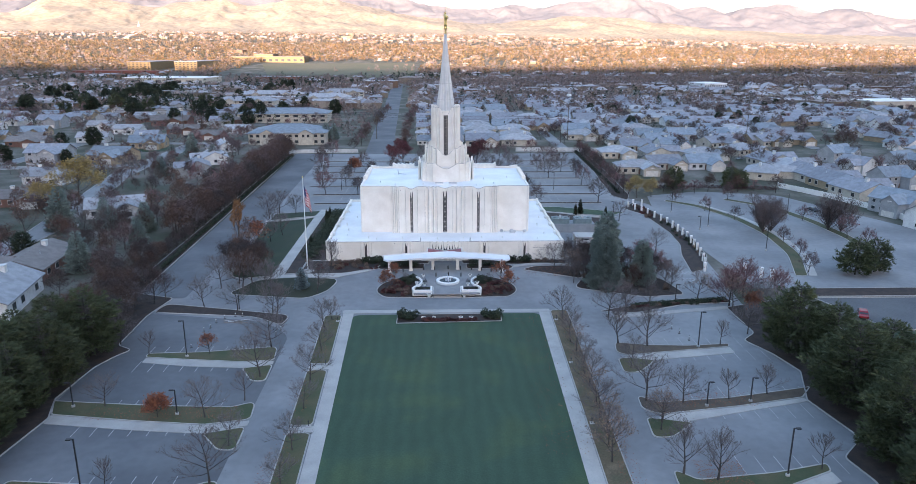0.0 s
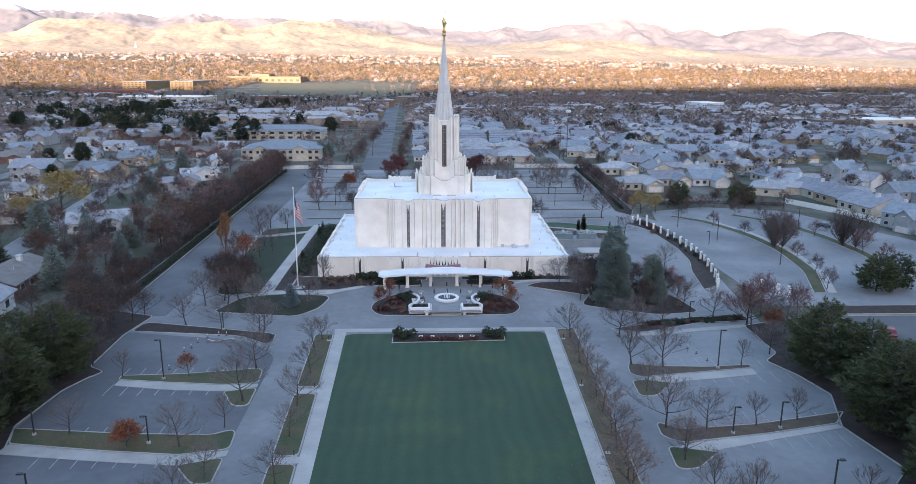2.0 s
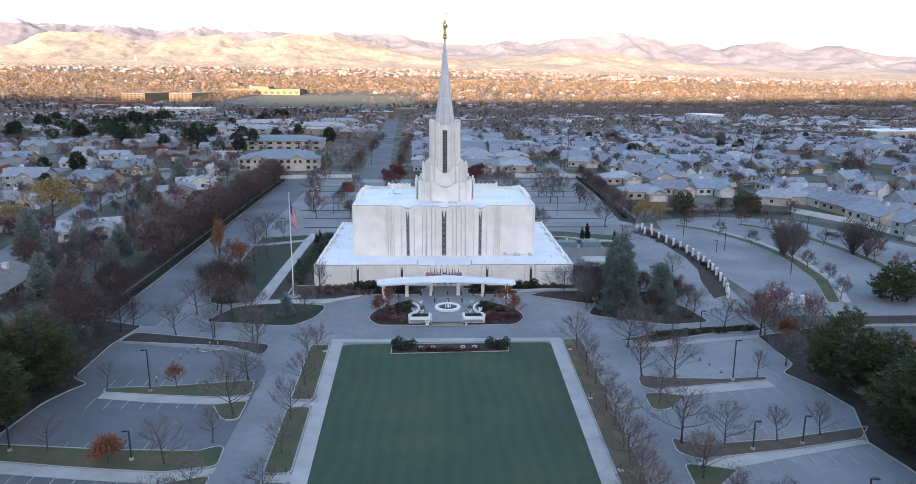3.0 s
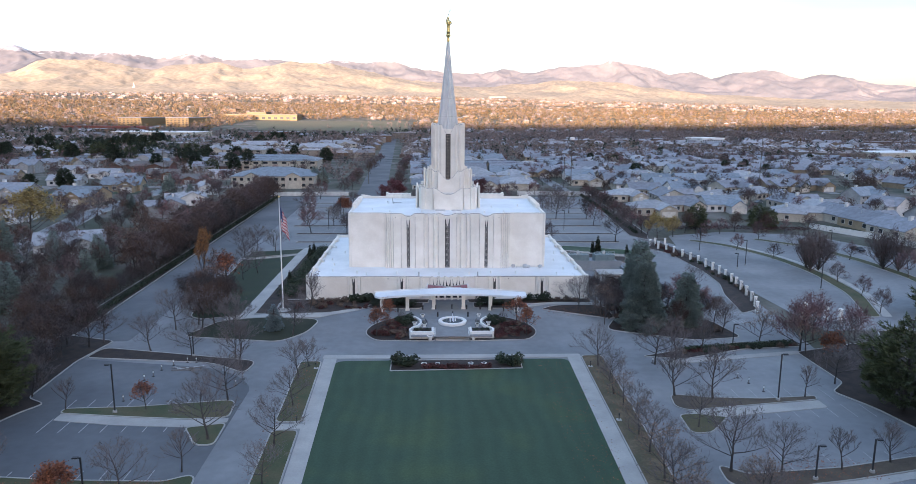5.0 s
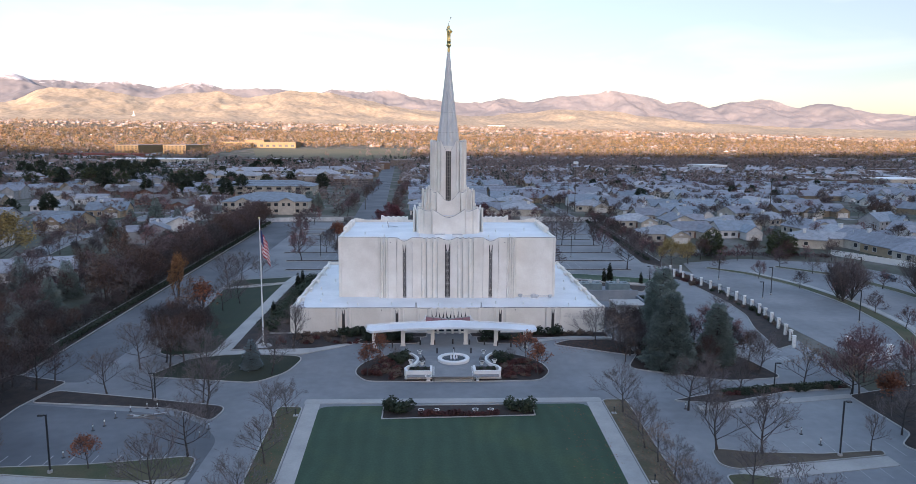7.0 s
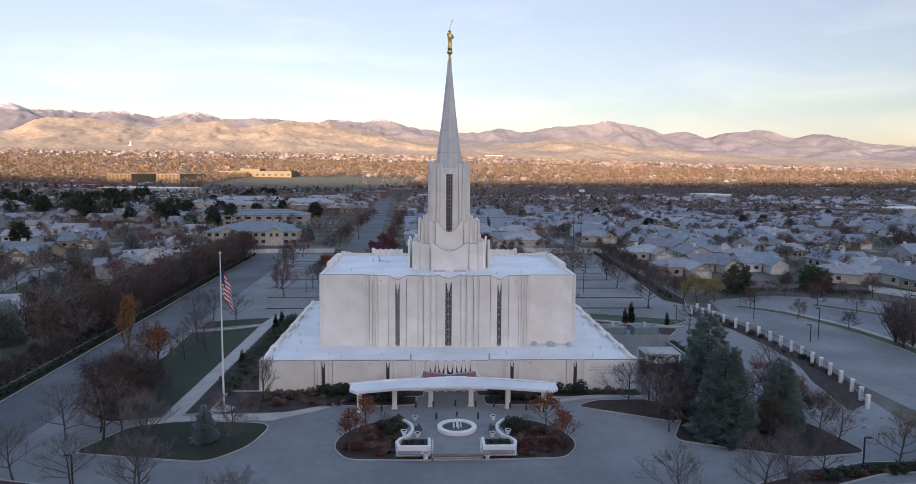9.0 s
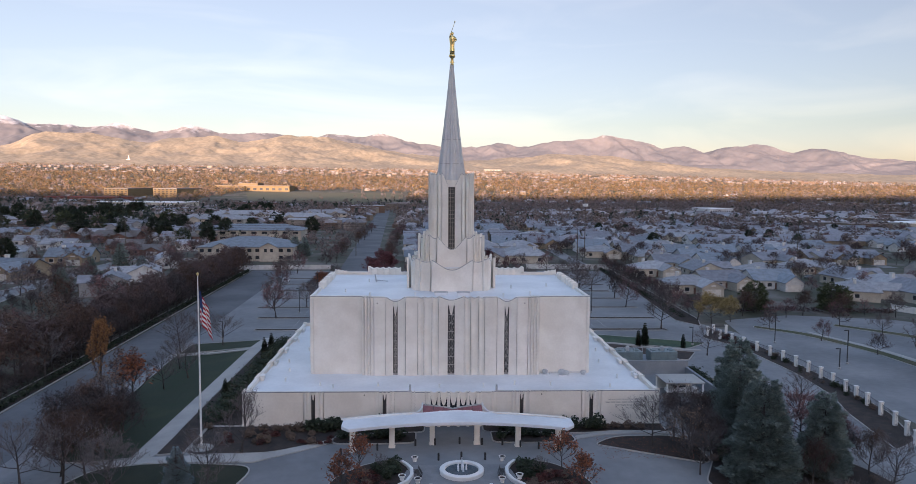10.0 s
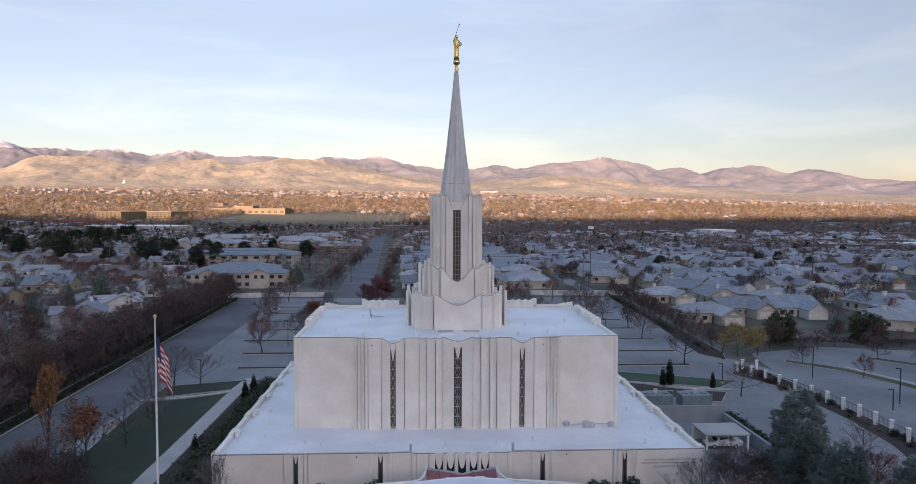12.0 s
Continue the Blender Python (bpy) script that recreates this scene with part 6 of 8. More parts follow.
def planting():
    rng = random.Random(7)

    def many(protos, places, lo=0.9, hi=1.1):
        for x, y in places:
            put(rng.choice(protos), x, y, rng.uniform(lo, hi), None, rng)

    # car parks: place and height
    for x, y, h in ((-32.2, -64.5, 9.5), (-33.1, -51.9, 8.5), (-54.3, -74.5, 6.4), (-37.3, -78.4, 7.2), (-31.4, -86.6, 6.0), (-31.2, -95.9, 8.5), (-52.8, -29.6, 7.5), (-44.8, -32.2, 7.0), (-62.4, -49.8, 6.5), (-35.4, -37.2, 8.0), (-37.0, -33.4, 7.6), (-65.3, -46, 7.5),
                    (33.2, -51.6, 8.0), (32.8, -62.4, 6.5), (32.2, -74.6, 9.6), (37.9, -75.4, 7.0), (31.9, -83.6, 6.4), (31.5, -95.0, 8.0), (35.6, -96.4, 7.6), (52.7, -72.8, 5.6), (60.1, -47.4, 7.0), (38.5, -52.8, 9.0), (44.6, -31.6, 6.6), (34.4, -38.0, 8.4), (38.8, -35.6, 8.0), (36.2, -40.0, 6.0)):
        put(rng.choice((*oaks, *vases)), x, y, h / 9.3, None, rng)
    for x, y, h in ((-32.7, -72.9, 5.6), (-55.0, -54.9, 5.0), (45.7, -74.4, 5.6), (52.6, -52.6, 5.2), (50.6, -94.4, 5.4), (-44.0, -97.4, 5.0)):
        put(rng.choice(smalls), x, y, h / 5.5, None, rng)
    for x, y, h in ((32.6, -81.4, 6.0), (24.1, -64.5, 5.4), (23.8, -76.0, 7.0), (23.6, -84.5, 6.6), (22.6, -92.0, 7.4), (24.6, -54.8, 5.2), (56.6, -28.4, 7.5), (62.7, -33.4, 8.0)):
        put(rng.choice(tans), x, y, h / 9.0, None, rng)
    many(oaks, ((24.6, -38.6), (24.9, -45.2), (24.2, -50.8), (25.0, -59.6), (24.0, -69.4), (23.4, -80.4), (23.0, -88)), 0.6, 0.85)
    many(oaks, ((-23.6, -38.2), (-24.4, -43.2), (-23.3, -54.0), (-23.2, -67.0), (-22.6, -76.0), (-22.0, -88.0), (-21.8, -97)), 0.55, 0.8)
    put(rust, -44.6, -78.2, 0.95)
    put(maples[0], -43.8, -54.9, 0.85)
    put(cherry, 62.4, -32.0, 1.5)
    put(cherry, 68.0, -26.0, 1.45)
    put(rust, 66.4, -35.5, 1.1)
    put(cherry, 76.0, -26.0, 1.1)
    # dark pines on both flanks
    for x, y, k in ((64.4, -57.5, 1.1), (69.0, -62.5, 0.95), (63.6, -77.6, 1.15), (68.6, -73.5, 1.0), (62.2, -93.2, 1.2), (68.0, -86.0, 1.05), (60.0, -105, 1.1), (74, -70, 0.95), (70, -97, 1.0)):
        put(rng.choice(pines), x, y, k, None, rng)
    many(pines, ((-65.6, -55.0), (-69.6, -58.6), (-73.2, -63.6), (-66.0, -68.8), (-66.4, -77.4), (-66.6, -85.6), (-72.6, -71), (-65.6, -95), (-74, -80), (-77, -66), (-73, -92)), 0.95, 1.2)
    many(oaks, ((-64.8, -44.0), (-66.5, -33), (-70, -46), (-69, -26), (66.5, -44), (68, -37)), 0.75, 1.0)
    many(browns, ((-66, -40), (-68.5, -34), (-65.5, -45.5), (-70, -41), (-64.5, -27.5), (-69, -51), (-74, -46), (-73, -30)), 0.85, 1.15)
    # plaza
    for x, y, p, s in ((-13.7, -22.4, 0, 1.1), (14.6, -22.6, 1, 1.12), (-12.0, -15.6, 1, 0.95), (13.5, -15.5, 0, 1.0)):
        put(maples[p], x, y, s)
    put(smalls[0], -9.2, -16.5, 0.55)
    put(smalls[1], 10.4, -17.5, 0.55)
    for s in (-1, 1):
        for x, y in ((10.2, -22.6), (12.4, -22.0), (11.2, -20.0), (13.2, -19.4), (9.6, -20.4), (12.2, -17.4), (10.4, -18.0), (8.9, -22.8), (14.4, -21.6)):
            put(rng.choice(reds), 0.45 + s * (x + rng.uniform(-0.4, 0.4)), y + rng.uniform(-0.4, 0.4), rng.uniform(0.85, 1.15), None, rng)
        for _ in range(34):
            x, y = rng.uniform(8.4, 14.6), rng.uniform(-24.0, -15.2)
            if ((x - 8) / 7.2) ** 2 + ((y + 20.5) / 5.6) ** 2 < 1:
                put(rng.choice((tawny, reds[0], reds[1], tawny)), 0.45 + s * x, y, rng.uniform(0.55, 0.95), None, rng, sz=0.8)
        for x, y in ((8.2, -14.4), (9.4, -14.9), (8.0, -15.9), (9.2, -16.3), (8.8, -17.2), (10.2, -15.8)):
            put(rng.choice(yews), 0.45 + s * x, y, rng.uniform(0.75, 0.95), None, rng)
        for x in (4.6, 5.8, 6.7):
            put(rng.choice(yews), 0.45 + s * x, -22.2, 0.35, None, rng, z=1.2)
    for x in (-9.0, -7.8, -6.6, 8.6, 9.9, 11.1):
        put(rng.choice(yews), x, -37.6 + rng.uniform(-0.4, 0.4), rng.uniform(1.1, 1.3), None, rng)
    for i in range(12):
        put(rng.choice(reds), -4.3 + i * 0.95, -39.3 + rng.uniform(-0.3, 0.3), rng.uniform(0.7, 0.95), None, rng)
    # shrubs along the temple front
    for x in (-20.5, -18.8, -17.2, -15.6, -14.0, -12.6, -11.0, -9.6, 7.6, 9.4, 15.2, 16.8, 18.2, 20.0, 21.6):
        put(rng.choice(yews), x, -0.9 + rng.uniform(-0.3, 0.3), rng.uniform(0.8, 1.35), None, rng)
    for x in (-15.5, -13.8, -12.2, -10.6, -9.0, -7.4, 7.0, 8.6, 10.2, 11.8, 13.4, 15.0):
        put(rng.choice(yews), x, -4.2 + rng.uniform(-0.6, 0.6), rng.uniform(0.7, 1.0), None, rng)
    for x in (-29, -27.2, -25.5, -23.8, -22.2, 22.8, 24.4, 26.2, 28.0):
        put(tawny, x, -0.8 + rng.uniform(-0.4, 0.2), rng.uniform(0.7, 1.1), None, rng)
    for _ in range(26):
        put(rng.choice((tawny, reds[0])), rng.uniform(-33, -17), rng.uniform(-6.5, -2.2), rng.uniform(0.5, 0.9), None, rng)
    put(vases[0], -28.3, -11.0 + 1.6, 0.95)
    put(oaks[1], 27.4, -8.2, 0.85)
    put(oaks[2], 32.6, -6.2, 0.95)
    put(tans[0], 31.0, -12.2, 0.8)
    # spruces and tangle beside the temple
    for x, y, s in ((37.8, -18.8, 0.98), (41.4, -3.3, 1.06), (39.3, -8.5, 0.88), (47.3, -15.8, 0.8)):
        put(rng.choice(spruces), x, y, s, None, rng)
    many(oaks, ((32.4, -14.0), (51, -9.5), (47.5, -4.5), (33.6, -9.0), (52.5, -21.5), (30.8, -17.0)), 0.65, 0.85)
    put(cherry, 50.5, -4.0, 1.25)
    many(browns, ((53.0, -16.5), (51.5, -12.0), (46.5, -3.0), (35.5, -4.0), (34.0, -12.5), (32.6, -9.5), (31.6, -5.0), (43.5, -10.5), (44.0, -19.5), (35.0, -7.0)), 0.65, 0.85)
    many([cherry], ((53.2, -9.0),), 0.95, 1.15)
    for _ in range(26):
        put(rng.choice((tawny, yews[0], yews[1])), rng.uniform(33, 54), rng.uniform(-22, -6), rng.uniform(0.6, 1.1), None, rng)
    for i in range(22):
        put(rng.choice((tawny, reds[0], yews[0])), 41 + i * 1.05, -32.4 + 0.17 * i + rng.uniform(-0.4, 0.4), rng.uniform(0.5, 0.8), None, rng)
    # flagpole side
    put(blue, -33.6, -18.6, 1.0)
    put(column, -56.4, 12.6, 1.0, sz=1.25).scale.xy = (0.62, 0.62)
    put(maples[1], -51.4, 13.2, 1.8)
    put(tans[0], -53.6, 9.0, 0.85)
    many([bare_tree_tall], ((-53.5, 4), (-55, 17)), 0.7, 0.9)
    many(browns, ((-52, -4), (-49.5, -6.5), (-47, -3), (-53.5, 0), (-48.5, 2)), 0.8, 1.05)
    many(oaks, ((-52.7, -17.2), (-63.0, -24.9), (-42.0, -18.0), (-47.8, -17.0), (-29.6, -21.4), (-40.0, -22.0), (-57.5, 53), (-50, 59), (-56.0, 61)), 0.8, 1.05)
    for y, s in ((14.5, 0.75), (43, 0.9), (49.5, 0.8)):
        put(firs, -37.0, y, s, None, rng)
    for _ in range(22):
        put(rng.choice((tawny, yews[0])), rng.uniform(-38.6, -32.4), rng.uniform(-6, 56), rng.uniform(0.6, 1.0), None, rng)
    for x, y, s in ((44.5, 55.5, 0.8), (46.4, 57, 1.1), (54.5, 54.5, 0.7)):
        put(firs, x, y, s, None, rng)
    many(oaks, ((57.5, 48.0), (59, 12)), 0.7, 0.9)
    # rear car park
    for y, x0, x1 in ((76, -46, -30), (76, 34, 57), (92, -48, 58), (109, -52, 58), (126, -54, 60), (142, -56, 58), (158, -59, 60), (174, -60, 60), (190, -60, 62)):
        x = x0 + rng.uniform(0, 4)
        while x < x1:
            if rng.random() < 0.62:
                put(rng.choice((*oaks, browns[2], browns[0], tans[0])), x, y + rng.uniform(-0.5, 0.5), rng.uniform(0.8, 1.1), None, rng)
            x += rng.uniform(8.5, 13)
    put(wine, -18.6, 160, 1.05)
    put(wine, 16.0, 157, 1.1)
    put(wine, -23.5, 163, 0.8)
    put(rust, -40, 143, 1.6)
    # tree line along the west drive
    y = -18.0
    row = []
    while y < 196:
        x = -73.4 - 0.028 * max(0, y)
        put(rng.choice((*browns, browns[2], browns[1], oaks[0])), x - rng.uniform(0.5, 2.5), y, rng.uniform(0.95, 1.3) if y > 32 else rng.uniform(0.45, 0.7), None, rng)
        row += [(x - rng.uniform(3.5, 8), y + rng.uniform(-3, 3), rng.uniform(0.8, 1.2)) for _ in range(2 if y > 32 else 0)]
        y += rng.uniform(4.4, 7.0)
    grove("boundary_woods", "tangled rows of brown trees behind the drive's edge", wilds[1:3], row, 1)
    # dark crowd of trees at the corner of the side lawn and down the drive
    many(browns, ((-49.5, -14), (-47, -8), (-51, 0), (-54.5, -3.5), (-46, -15), (-74, -12), (-75, -20), (-76.5, -4), (-73.5, -26), (-78, 2), (-72, -33), (-76, -36), (-80, -14), (-70, -29)), 0.85, 1.1)
    many(oaks, ((-50.5, 24), (-48.5, 31), (-52.5, 38)), 0.75, 0.95)
    # border on the east side of the rear car park
    y = 88
    while y < 205:
        put(rng.choice((*browns, *oaks)), 69.6 + 0.035 * (y - 88) + rng.uniform(-1, 1.5), y, rng.uniform(0.6, 0.95), None, rng)
        y += rng.uniform(4, 6.5)
    put(golds, 73, 84, 0.85)
    put(golds, 79, 86, 0.7)
    for x, y, s in ((92, 100, 0.75), (115, 100, 0.72), (120, 103, 0.6)):
        put(pines[0], x, y, s, None, rng)
    put(pines[1], 103, -10, 0.75)
    put(pines[2], 109, -8, 0.7)
    for x, y in ((98.2, 37.0), (99.2, 41.0), (101.0, 38), (119.5, 39.0), (121.5, 43.0), (122.4, 37.0)):
        put(fans[rng.randrange(2)], x, y - 5, rng.uniform(0.95, 1.1), None, rng, sz=1.3)
    for i in range(7):
        a = i / 6
        put(rng.choice(oaks), 84 + 14 * math.sin(a * 2.6) + 1.0, 76 - a * 84, rng.uniform(0.5, 0.72), None, rng)
        put(rng.choice((*oaks, *tans)), 106 + 14.5 * math.sin(a * 1.9), 80 - a * 66, rng.uniform(0.55, 0.8), None, rng)
    x = 80
    while x < 136:
        put(rng.choice((cherry, browns[1], oaks[0])), x, 92 + rng.uniform(-1.5, 4) , rng.uniform(0.7, 1.0), None, rng)
        x += rng.uniform(4, 8)
    for i in range(30):
        put(rng.choice((reds[0], reds[1], tawny)), 67.6 + rng.uniform(0, 3), 58 + rng.uniform(-6, 12), rng.uniform(0.7, 1.0), None, rng)
    for i in range(16):
        put(rng.choice((tawny, yews[0])), 70.2 + rng.uniform(0, 2), 10 + i * 2.6, rng.uniform(0.5, 0.9), None, rng)
    # gardens of the western streets
    put(golds, -131, 76, 1.75)
    put(golds, -139, 68, 1.0)
    for x, y, k in ((-304, 414, 1.0), (-317, 476, 1.1), (-279, 452, 1.2), (-92, 38, 0.62), (-123, 134, 0.6), (-69, 252, 0.75), (-210, 475, 1.2), (-88, 22, 0.55), (-150, 330, 0.8), (-240, 420, 1.1)):
        put(pines[0] if y > 300 else spruces[0], x, y, k, None, rng)
    for x, y, k in ((-163, 312, 1.1), (-178, 144, 0.85), (-122, 104, 0.6), (-89, 62, 1.15), (-84, 78, 1.2), (-126, 33, 1.0), (-115, 30, 0.9), (-107, 22, 1.0), (-95, 30, 1.0), (-91, 76, 1.0), (-100, 92, 0.9), (-94, 110, 1.0), (-90, 8, 0.9), (-84, -10, 0.9), (-88, -22, 0.8), (-98, 12, 0.9), (-96, 52, 1.0), (-82, 36, 1.1)):
        put(rng.choice((*browns, bare_tree_tall, browns[0])), x, y, k, None, rng)
    for x, y, s in ((-92.5, -3.0, 0.7), (-110, 50, 0.55), (-103, 40, 0.5), (-134, 178, 0.55), (-112, 172, 0.6), (-66, 262, 0.65), (-176, 196, 0.35)):
        put(spruces[0], x, y, s, None, rng)
    for _ in range(34):
        put(rng.choice((*oaks, *browns, *browns, cherry)) if rng.random() < 0.9 else spruces[0], rng.uniform(-135, -84), rng.uniform(-40, 200), rng.uniform(0.7, 1.1), None, rng)
    woods = scatter(rng, 34, -150, -80, 10, 240, 0.7, 1.1) + scatter(rng, 70, -330, -120, -60, 320, 0.6, 1.0) + scatter(rng, 120, -420, -80, 250, 480, 0.7, 1.1)
    grove("garden_trees", "brown garden trees crowding between the western houses", (*wilds, wilds[2]), woods, 2)
    woods = [(x, y, s) for x, y, s in scatter(rng, 260, 66, 400, 110, 470, 0.6, 1.0) if x > 128 or y > 212] + scatter(rng, 110, -20, 330, 250, 480, 0.6, 1.0)
    grove("garden_trees", "small leafless trees between the rows of villas", wilds, woods, 3)
    firwood = scatter(rng, 20, 110, 430, 215, 470, 0.4, 0.65) + scatter(rng, 30, -400, -150, 380, 720, 0.75, 1.15) + scatter(rng, 16, -200, -85, 330, 480, 0.6, 0.9) + scatter(rng, 14, -330, -90, -20, 240, 0.45, 0.8) + scatter(rng, 14, -330, -300, 530, 690, 0.9, 1.2)
    grove("garden_pines", "dark pines scattered among the houses", wild_pines, firwood, 4)
    y = 210
    while y < 460:
        for x in (-46.5, -22.5):
            put(rng.choice((*oaks, browns[1])), x + rng.uniform(-2, 2), y, rng.uniform(0.7, 1.0), None, rng)
        y += rng.uniform(13, 24)


planting()
discard(*oaks, *vases, *smalls, *tans, *maples, rust, *browns, wine, golds, column, cherry, *fans, *pines, *spruces, blue, firs, *reds, *yews, tawny, *far_oaks, *far_browns, far_cherry, *far_pines, far_spruce, *wilds, *wild_pines, bare_tree_tall)
LIGHT.clear()


def hedge(name, label, points, width, height, per_metre, mat, seed):
    """A clipped or rough hedge: countless leaves along a line."""
    rng = random.Random(seed)
    verts, faces = [], []
    for a, b in zip(points, points[1:]):
        a, b = Vector(a), Vector(b)
        for _ in range(int((b - a).length * per_metre)):
            p = a.lerp(b, rng.random())
            h = rng.random() ** 0.7 * height * rng.uniform(0.7, 1.1)
            leaf_quad(verts, faces, Vector((p.x + rng.gauss(0, width * 0.3), p.y + rng.gauss(0, width * 0.3), rise(p.x, p.y) + h)), rng.uniform(0.14, 0.28), rng)
    return tagged(quick(name, verts, faces, mat), label, "hedge", kind="stuff")


hedge("hedge", "dark rough hedge along the long drive", [(-71.6, -18), (-72.4, 0), (-78.0, 196)], 1.0, 1.3, 55, HEDGE, 1)
hedge("undergrowth", "brown undergrowth behind the drive's tree line", [(-75.5, -20), (-77, 0), (-82.5, 196)], 4.0, 1.8, 70, material("undergrowth", (0.045, 0.032, 0.029), 0.95, (0.065, 0.050, 0.042), 0.4), 2)
hedge("hedge", "low dark hedge at the edge of the rear border", [(68.0, 92), (72.4, 214)], 1.2, 1.0, 60, HEDGE, 3)
hedge("fence_hedge", "dark shrub row below the eastern houses", [(84, 101), (104, 103), (133, 98)], 2.0, 1.4, 60, SHRUB_RED, 4)


def litter(name, label, boxes, n, mat, seed, size=0.07):
    rng = random.Random(seed)
    verts, faces = [], []
    for _ in range(n):
        x0, y0, x1, y1 = rng.choice(boxes)
        x, y = rng.uniform(x0, x1), rng.uniform(y0, y1)
        s = size * rng.uniform(0.6, 1.4)
        a = rng.uniform(0, 6.28)
        z = rise(x, y) + 0.135
        k = len(verts)
        verts += [(x + s * math.cos(a + i * 1.57), y + s * math.sin(a + i * 1.57), z + rng.uniform(0, 0.04)) for i in range(4)]
        faces.append((k, k + 1, k + 2, k + 3))
    return tagged(quick(name, verts, faces, mat), label, "leaf litter", kind="stuff")


litter("fallen_leaves", "scattered dry leaves on the verges and beds", [(23.1, -120, 26.1, -34), (23.1, -120, 26.1, -34), (33.5, -98, 40, -92), (33.5, -77, 50, -72), (-56, -79, -33, -75), (20, -13, 33, -5), (-25.6, -100, -22.2, -36), (14, -90, 20.4, -36)], 5200, LEAF_RUST, 9)


# ---- site furniture ----
def lamp_post(height, arm):
    t = thing("lamp_post", "tall dark square lamp post with a flat shoebox head", "lamp post", Matrix.Translation((0, 0, -500)), "car park lamps")
    part("footing", lathe(bmesh.new(), ((0.3, -0.1), (0.3, 0.35), (0.27, 0.4)), 12), CONCRETE, t)
    part("pole", box(bmesh.new(), -0.08, -0.08, 0.38, 0.08, 0.08, height, 0.01), POLE, t)
    part("arm", box(bmesh.new(), -arm, -0.04, height - 0.14, 0.1, 0.04, height - 0.05), POLE, t)
    head = part("lamp_head", box(bmesh.new(), -arm - 0.55, -0.2, height - 0.17, -arm + 0.1, 0.2, height + 0.02, 0.03), POLE, t)
    part("lens", box(bmesh.new(), -arm - 0.48, -0.14, height - 0.19, -arm + 0.02, 0.14, height - 0.168), LAMP_GLASS, head)
    return t


tall, short = lamp_post(7.2, 0.35), lamp_post(4.3, 0.3)
for x, y, turn in ((-47.7, -55.9, 0), (-47.6, -96.4, 0), (48.0, -53.6, math.pi), (45.2, -95.8, math.pi), (78.5, 60, 0), (84.0, 40, 0), (90.2, 12, 0), (-40, 100, 0), (-40, 134, 0), (44, 100, 0), (46, 140, 0), (104, -6, 0), (-10, 120, 0), (20, 134, 0), (117, 56, 0)):
    copy_thing(tall, Matrix.Translation((x, y, rise(x, y))) @ Matrix.Rotation(turn, 4, "Z"))
for x, y, turn in ((-59.2, -74.6, 0), (-41.9, -77.4, 0), (41.3, -76.6, math.pi), (48.9, -75.2, math.pi), (51.4, -29.2, math.pi), (-44.4, -32.4, 0), (58, 58, 0), (80, 36, 0), (50, 20, 0), (-52, 66, 0)):
    copy_thing(short, Matrix.Translation((x, y, rise(x, y))) @ Matrix.Rotation(turn, 4, "Z"))
discard(tall, short)

low = thing("path_light", "low dark bollard light beside the walk", "bollard light", Matrix.Translation((0, 0, -500)), "path lights")
part("post", lathe(bmesh.new(), ((0.06, -0.05), (0.06, 0.75), (0.11, 0.77), (0.11, 0.92), (0.04, 0.97)), 10), POLE, low)
part("pad", box(bmesh.new(), -0.35, -0.35, -0.1, 0.35, 0.35, 0.06), CONCRETE, low)
for y in (-39, -60, -81.5, -103):
    for x in (verge_x(y) - 0.5, 23.2 + 0.03 * (y + 39)):
        copy_thing(low, Matrix.Translation((x, y, 0.1)))
discard(low)


def flagpole():
    x, y = -34.1, -7.5
    z = rise(x, y)
    t = thing("flagpole", "tall white flagpole on a round stone base", "flagpole", Matrix.Translation((x, y, z)))
    part("base", lathe(bmesh.new(), ((1.6, -0.1), (1.6, 0.12), (0.5, 0.16), (0.45, 0.5), (0.2, 0.55)), 20), CONCRETE, t)
    part("pole", tube(bmesh.new(), (0, 0, 0.4), (0, 0, 23.6), 0.16, 0.07, 12), WHITE_PAINT, t)
    part("finial", lathe(bmesh.new(), ((0.05, 0), (0.18, 0.12), (0.2, 0.25), (0.12, 0.4), (0.02, 0.45)), 12, (0, 0, 23.55)), GOLD, t)
    fl = thing("flag", "limp red and white striped flag with a blue corner", "flag", Matrix.Translation((x, y, z)))
    n, rows = 10, 13
    L, H = 3.1, 6.0

    def at(u, v):
        # u along the cloth, v down the hoist; hangs in folds and sags with u
        fold = 0.28 * math.sin(u * 9 + v * 2.0) * u
        return Vector((0.15 + 0.62 * L * u * (0.55 + 0.35 * v) + 0.12 * math.sin(u * 14 + v), fold, 21.6 - v * H * 0.72 - 2.3 * u ** 1.2 - 0.3 * u * v))
    for r in range(rows):
        verts, faces = [], []
        for i in range(n + 1):
            for k in range(3):
                verts.append(at(i / n, (r + k / 2) / rows))
        for i in range(n):
            for k in range(2):
                a = i * 3 + k
                faces.append((a, a + 1, a + 4, a + 3))
        if r < 7:
            blue = [f for f in faces if f[0] // 3 < 4]
            faces = [f for f in faces if f[0] // 3 >= 4]
            quick("canton", verts, blue, BLUE_CLOTH, fl, "blue corner")
        quick("stripe", verts, faces, RED_CLOTH if r % 2 == 0 else WHITE_CLOTH, fl)


flagpole()


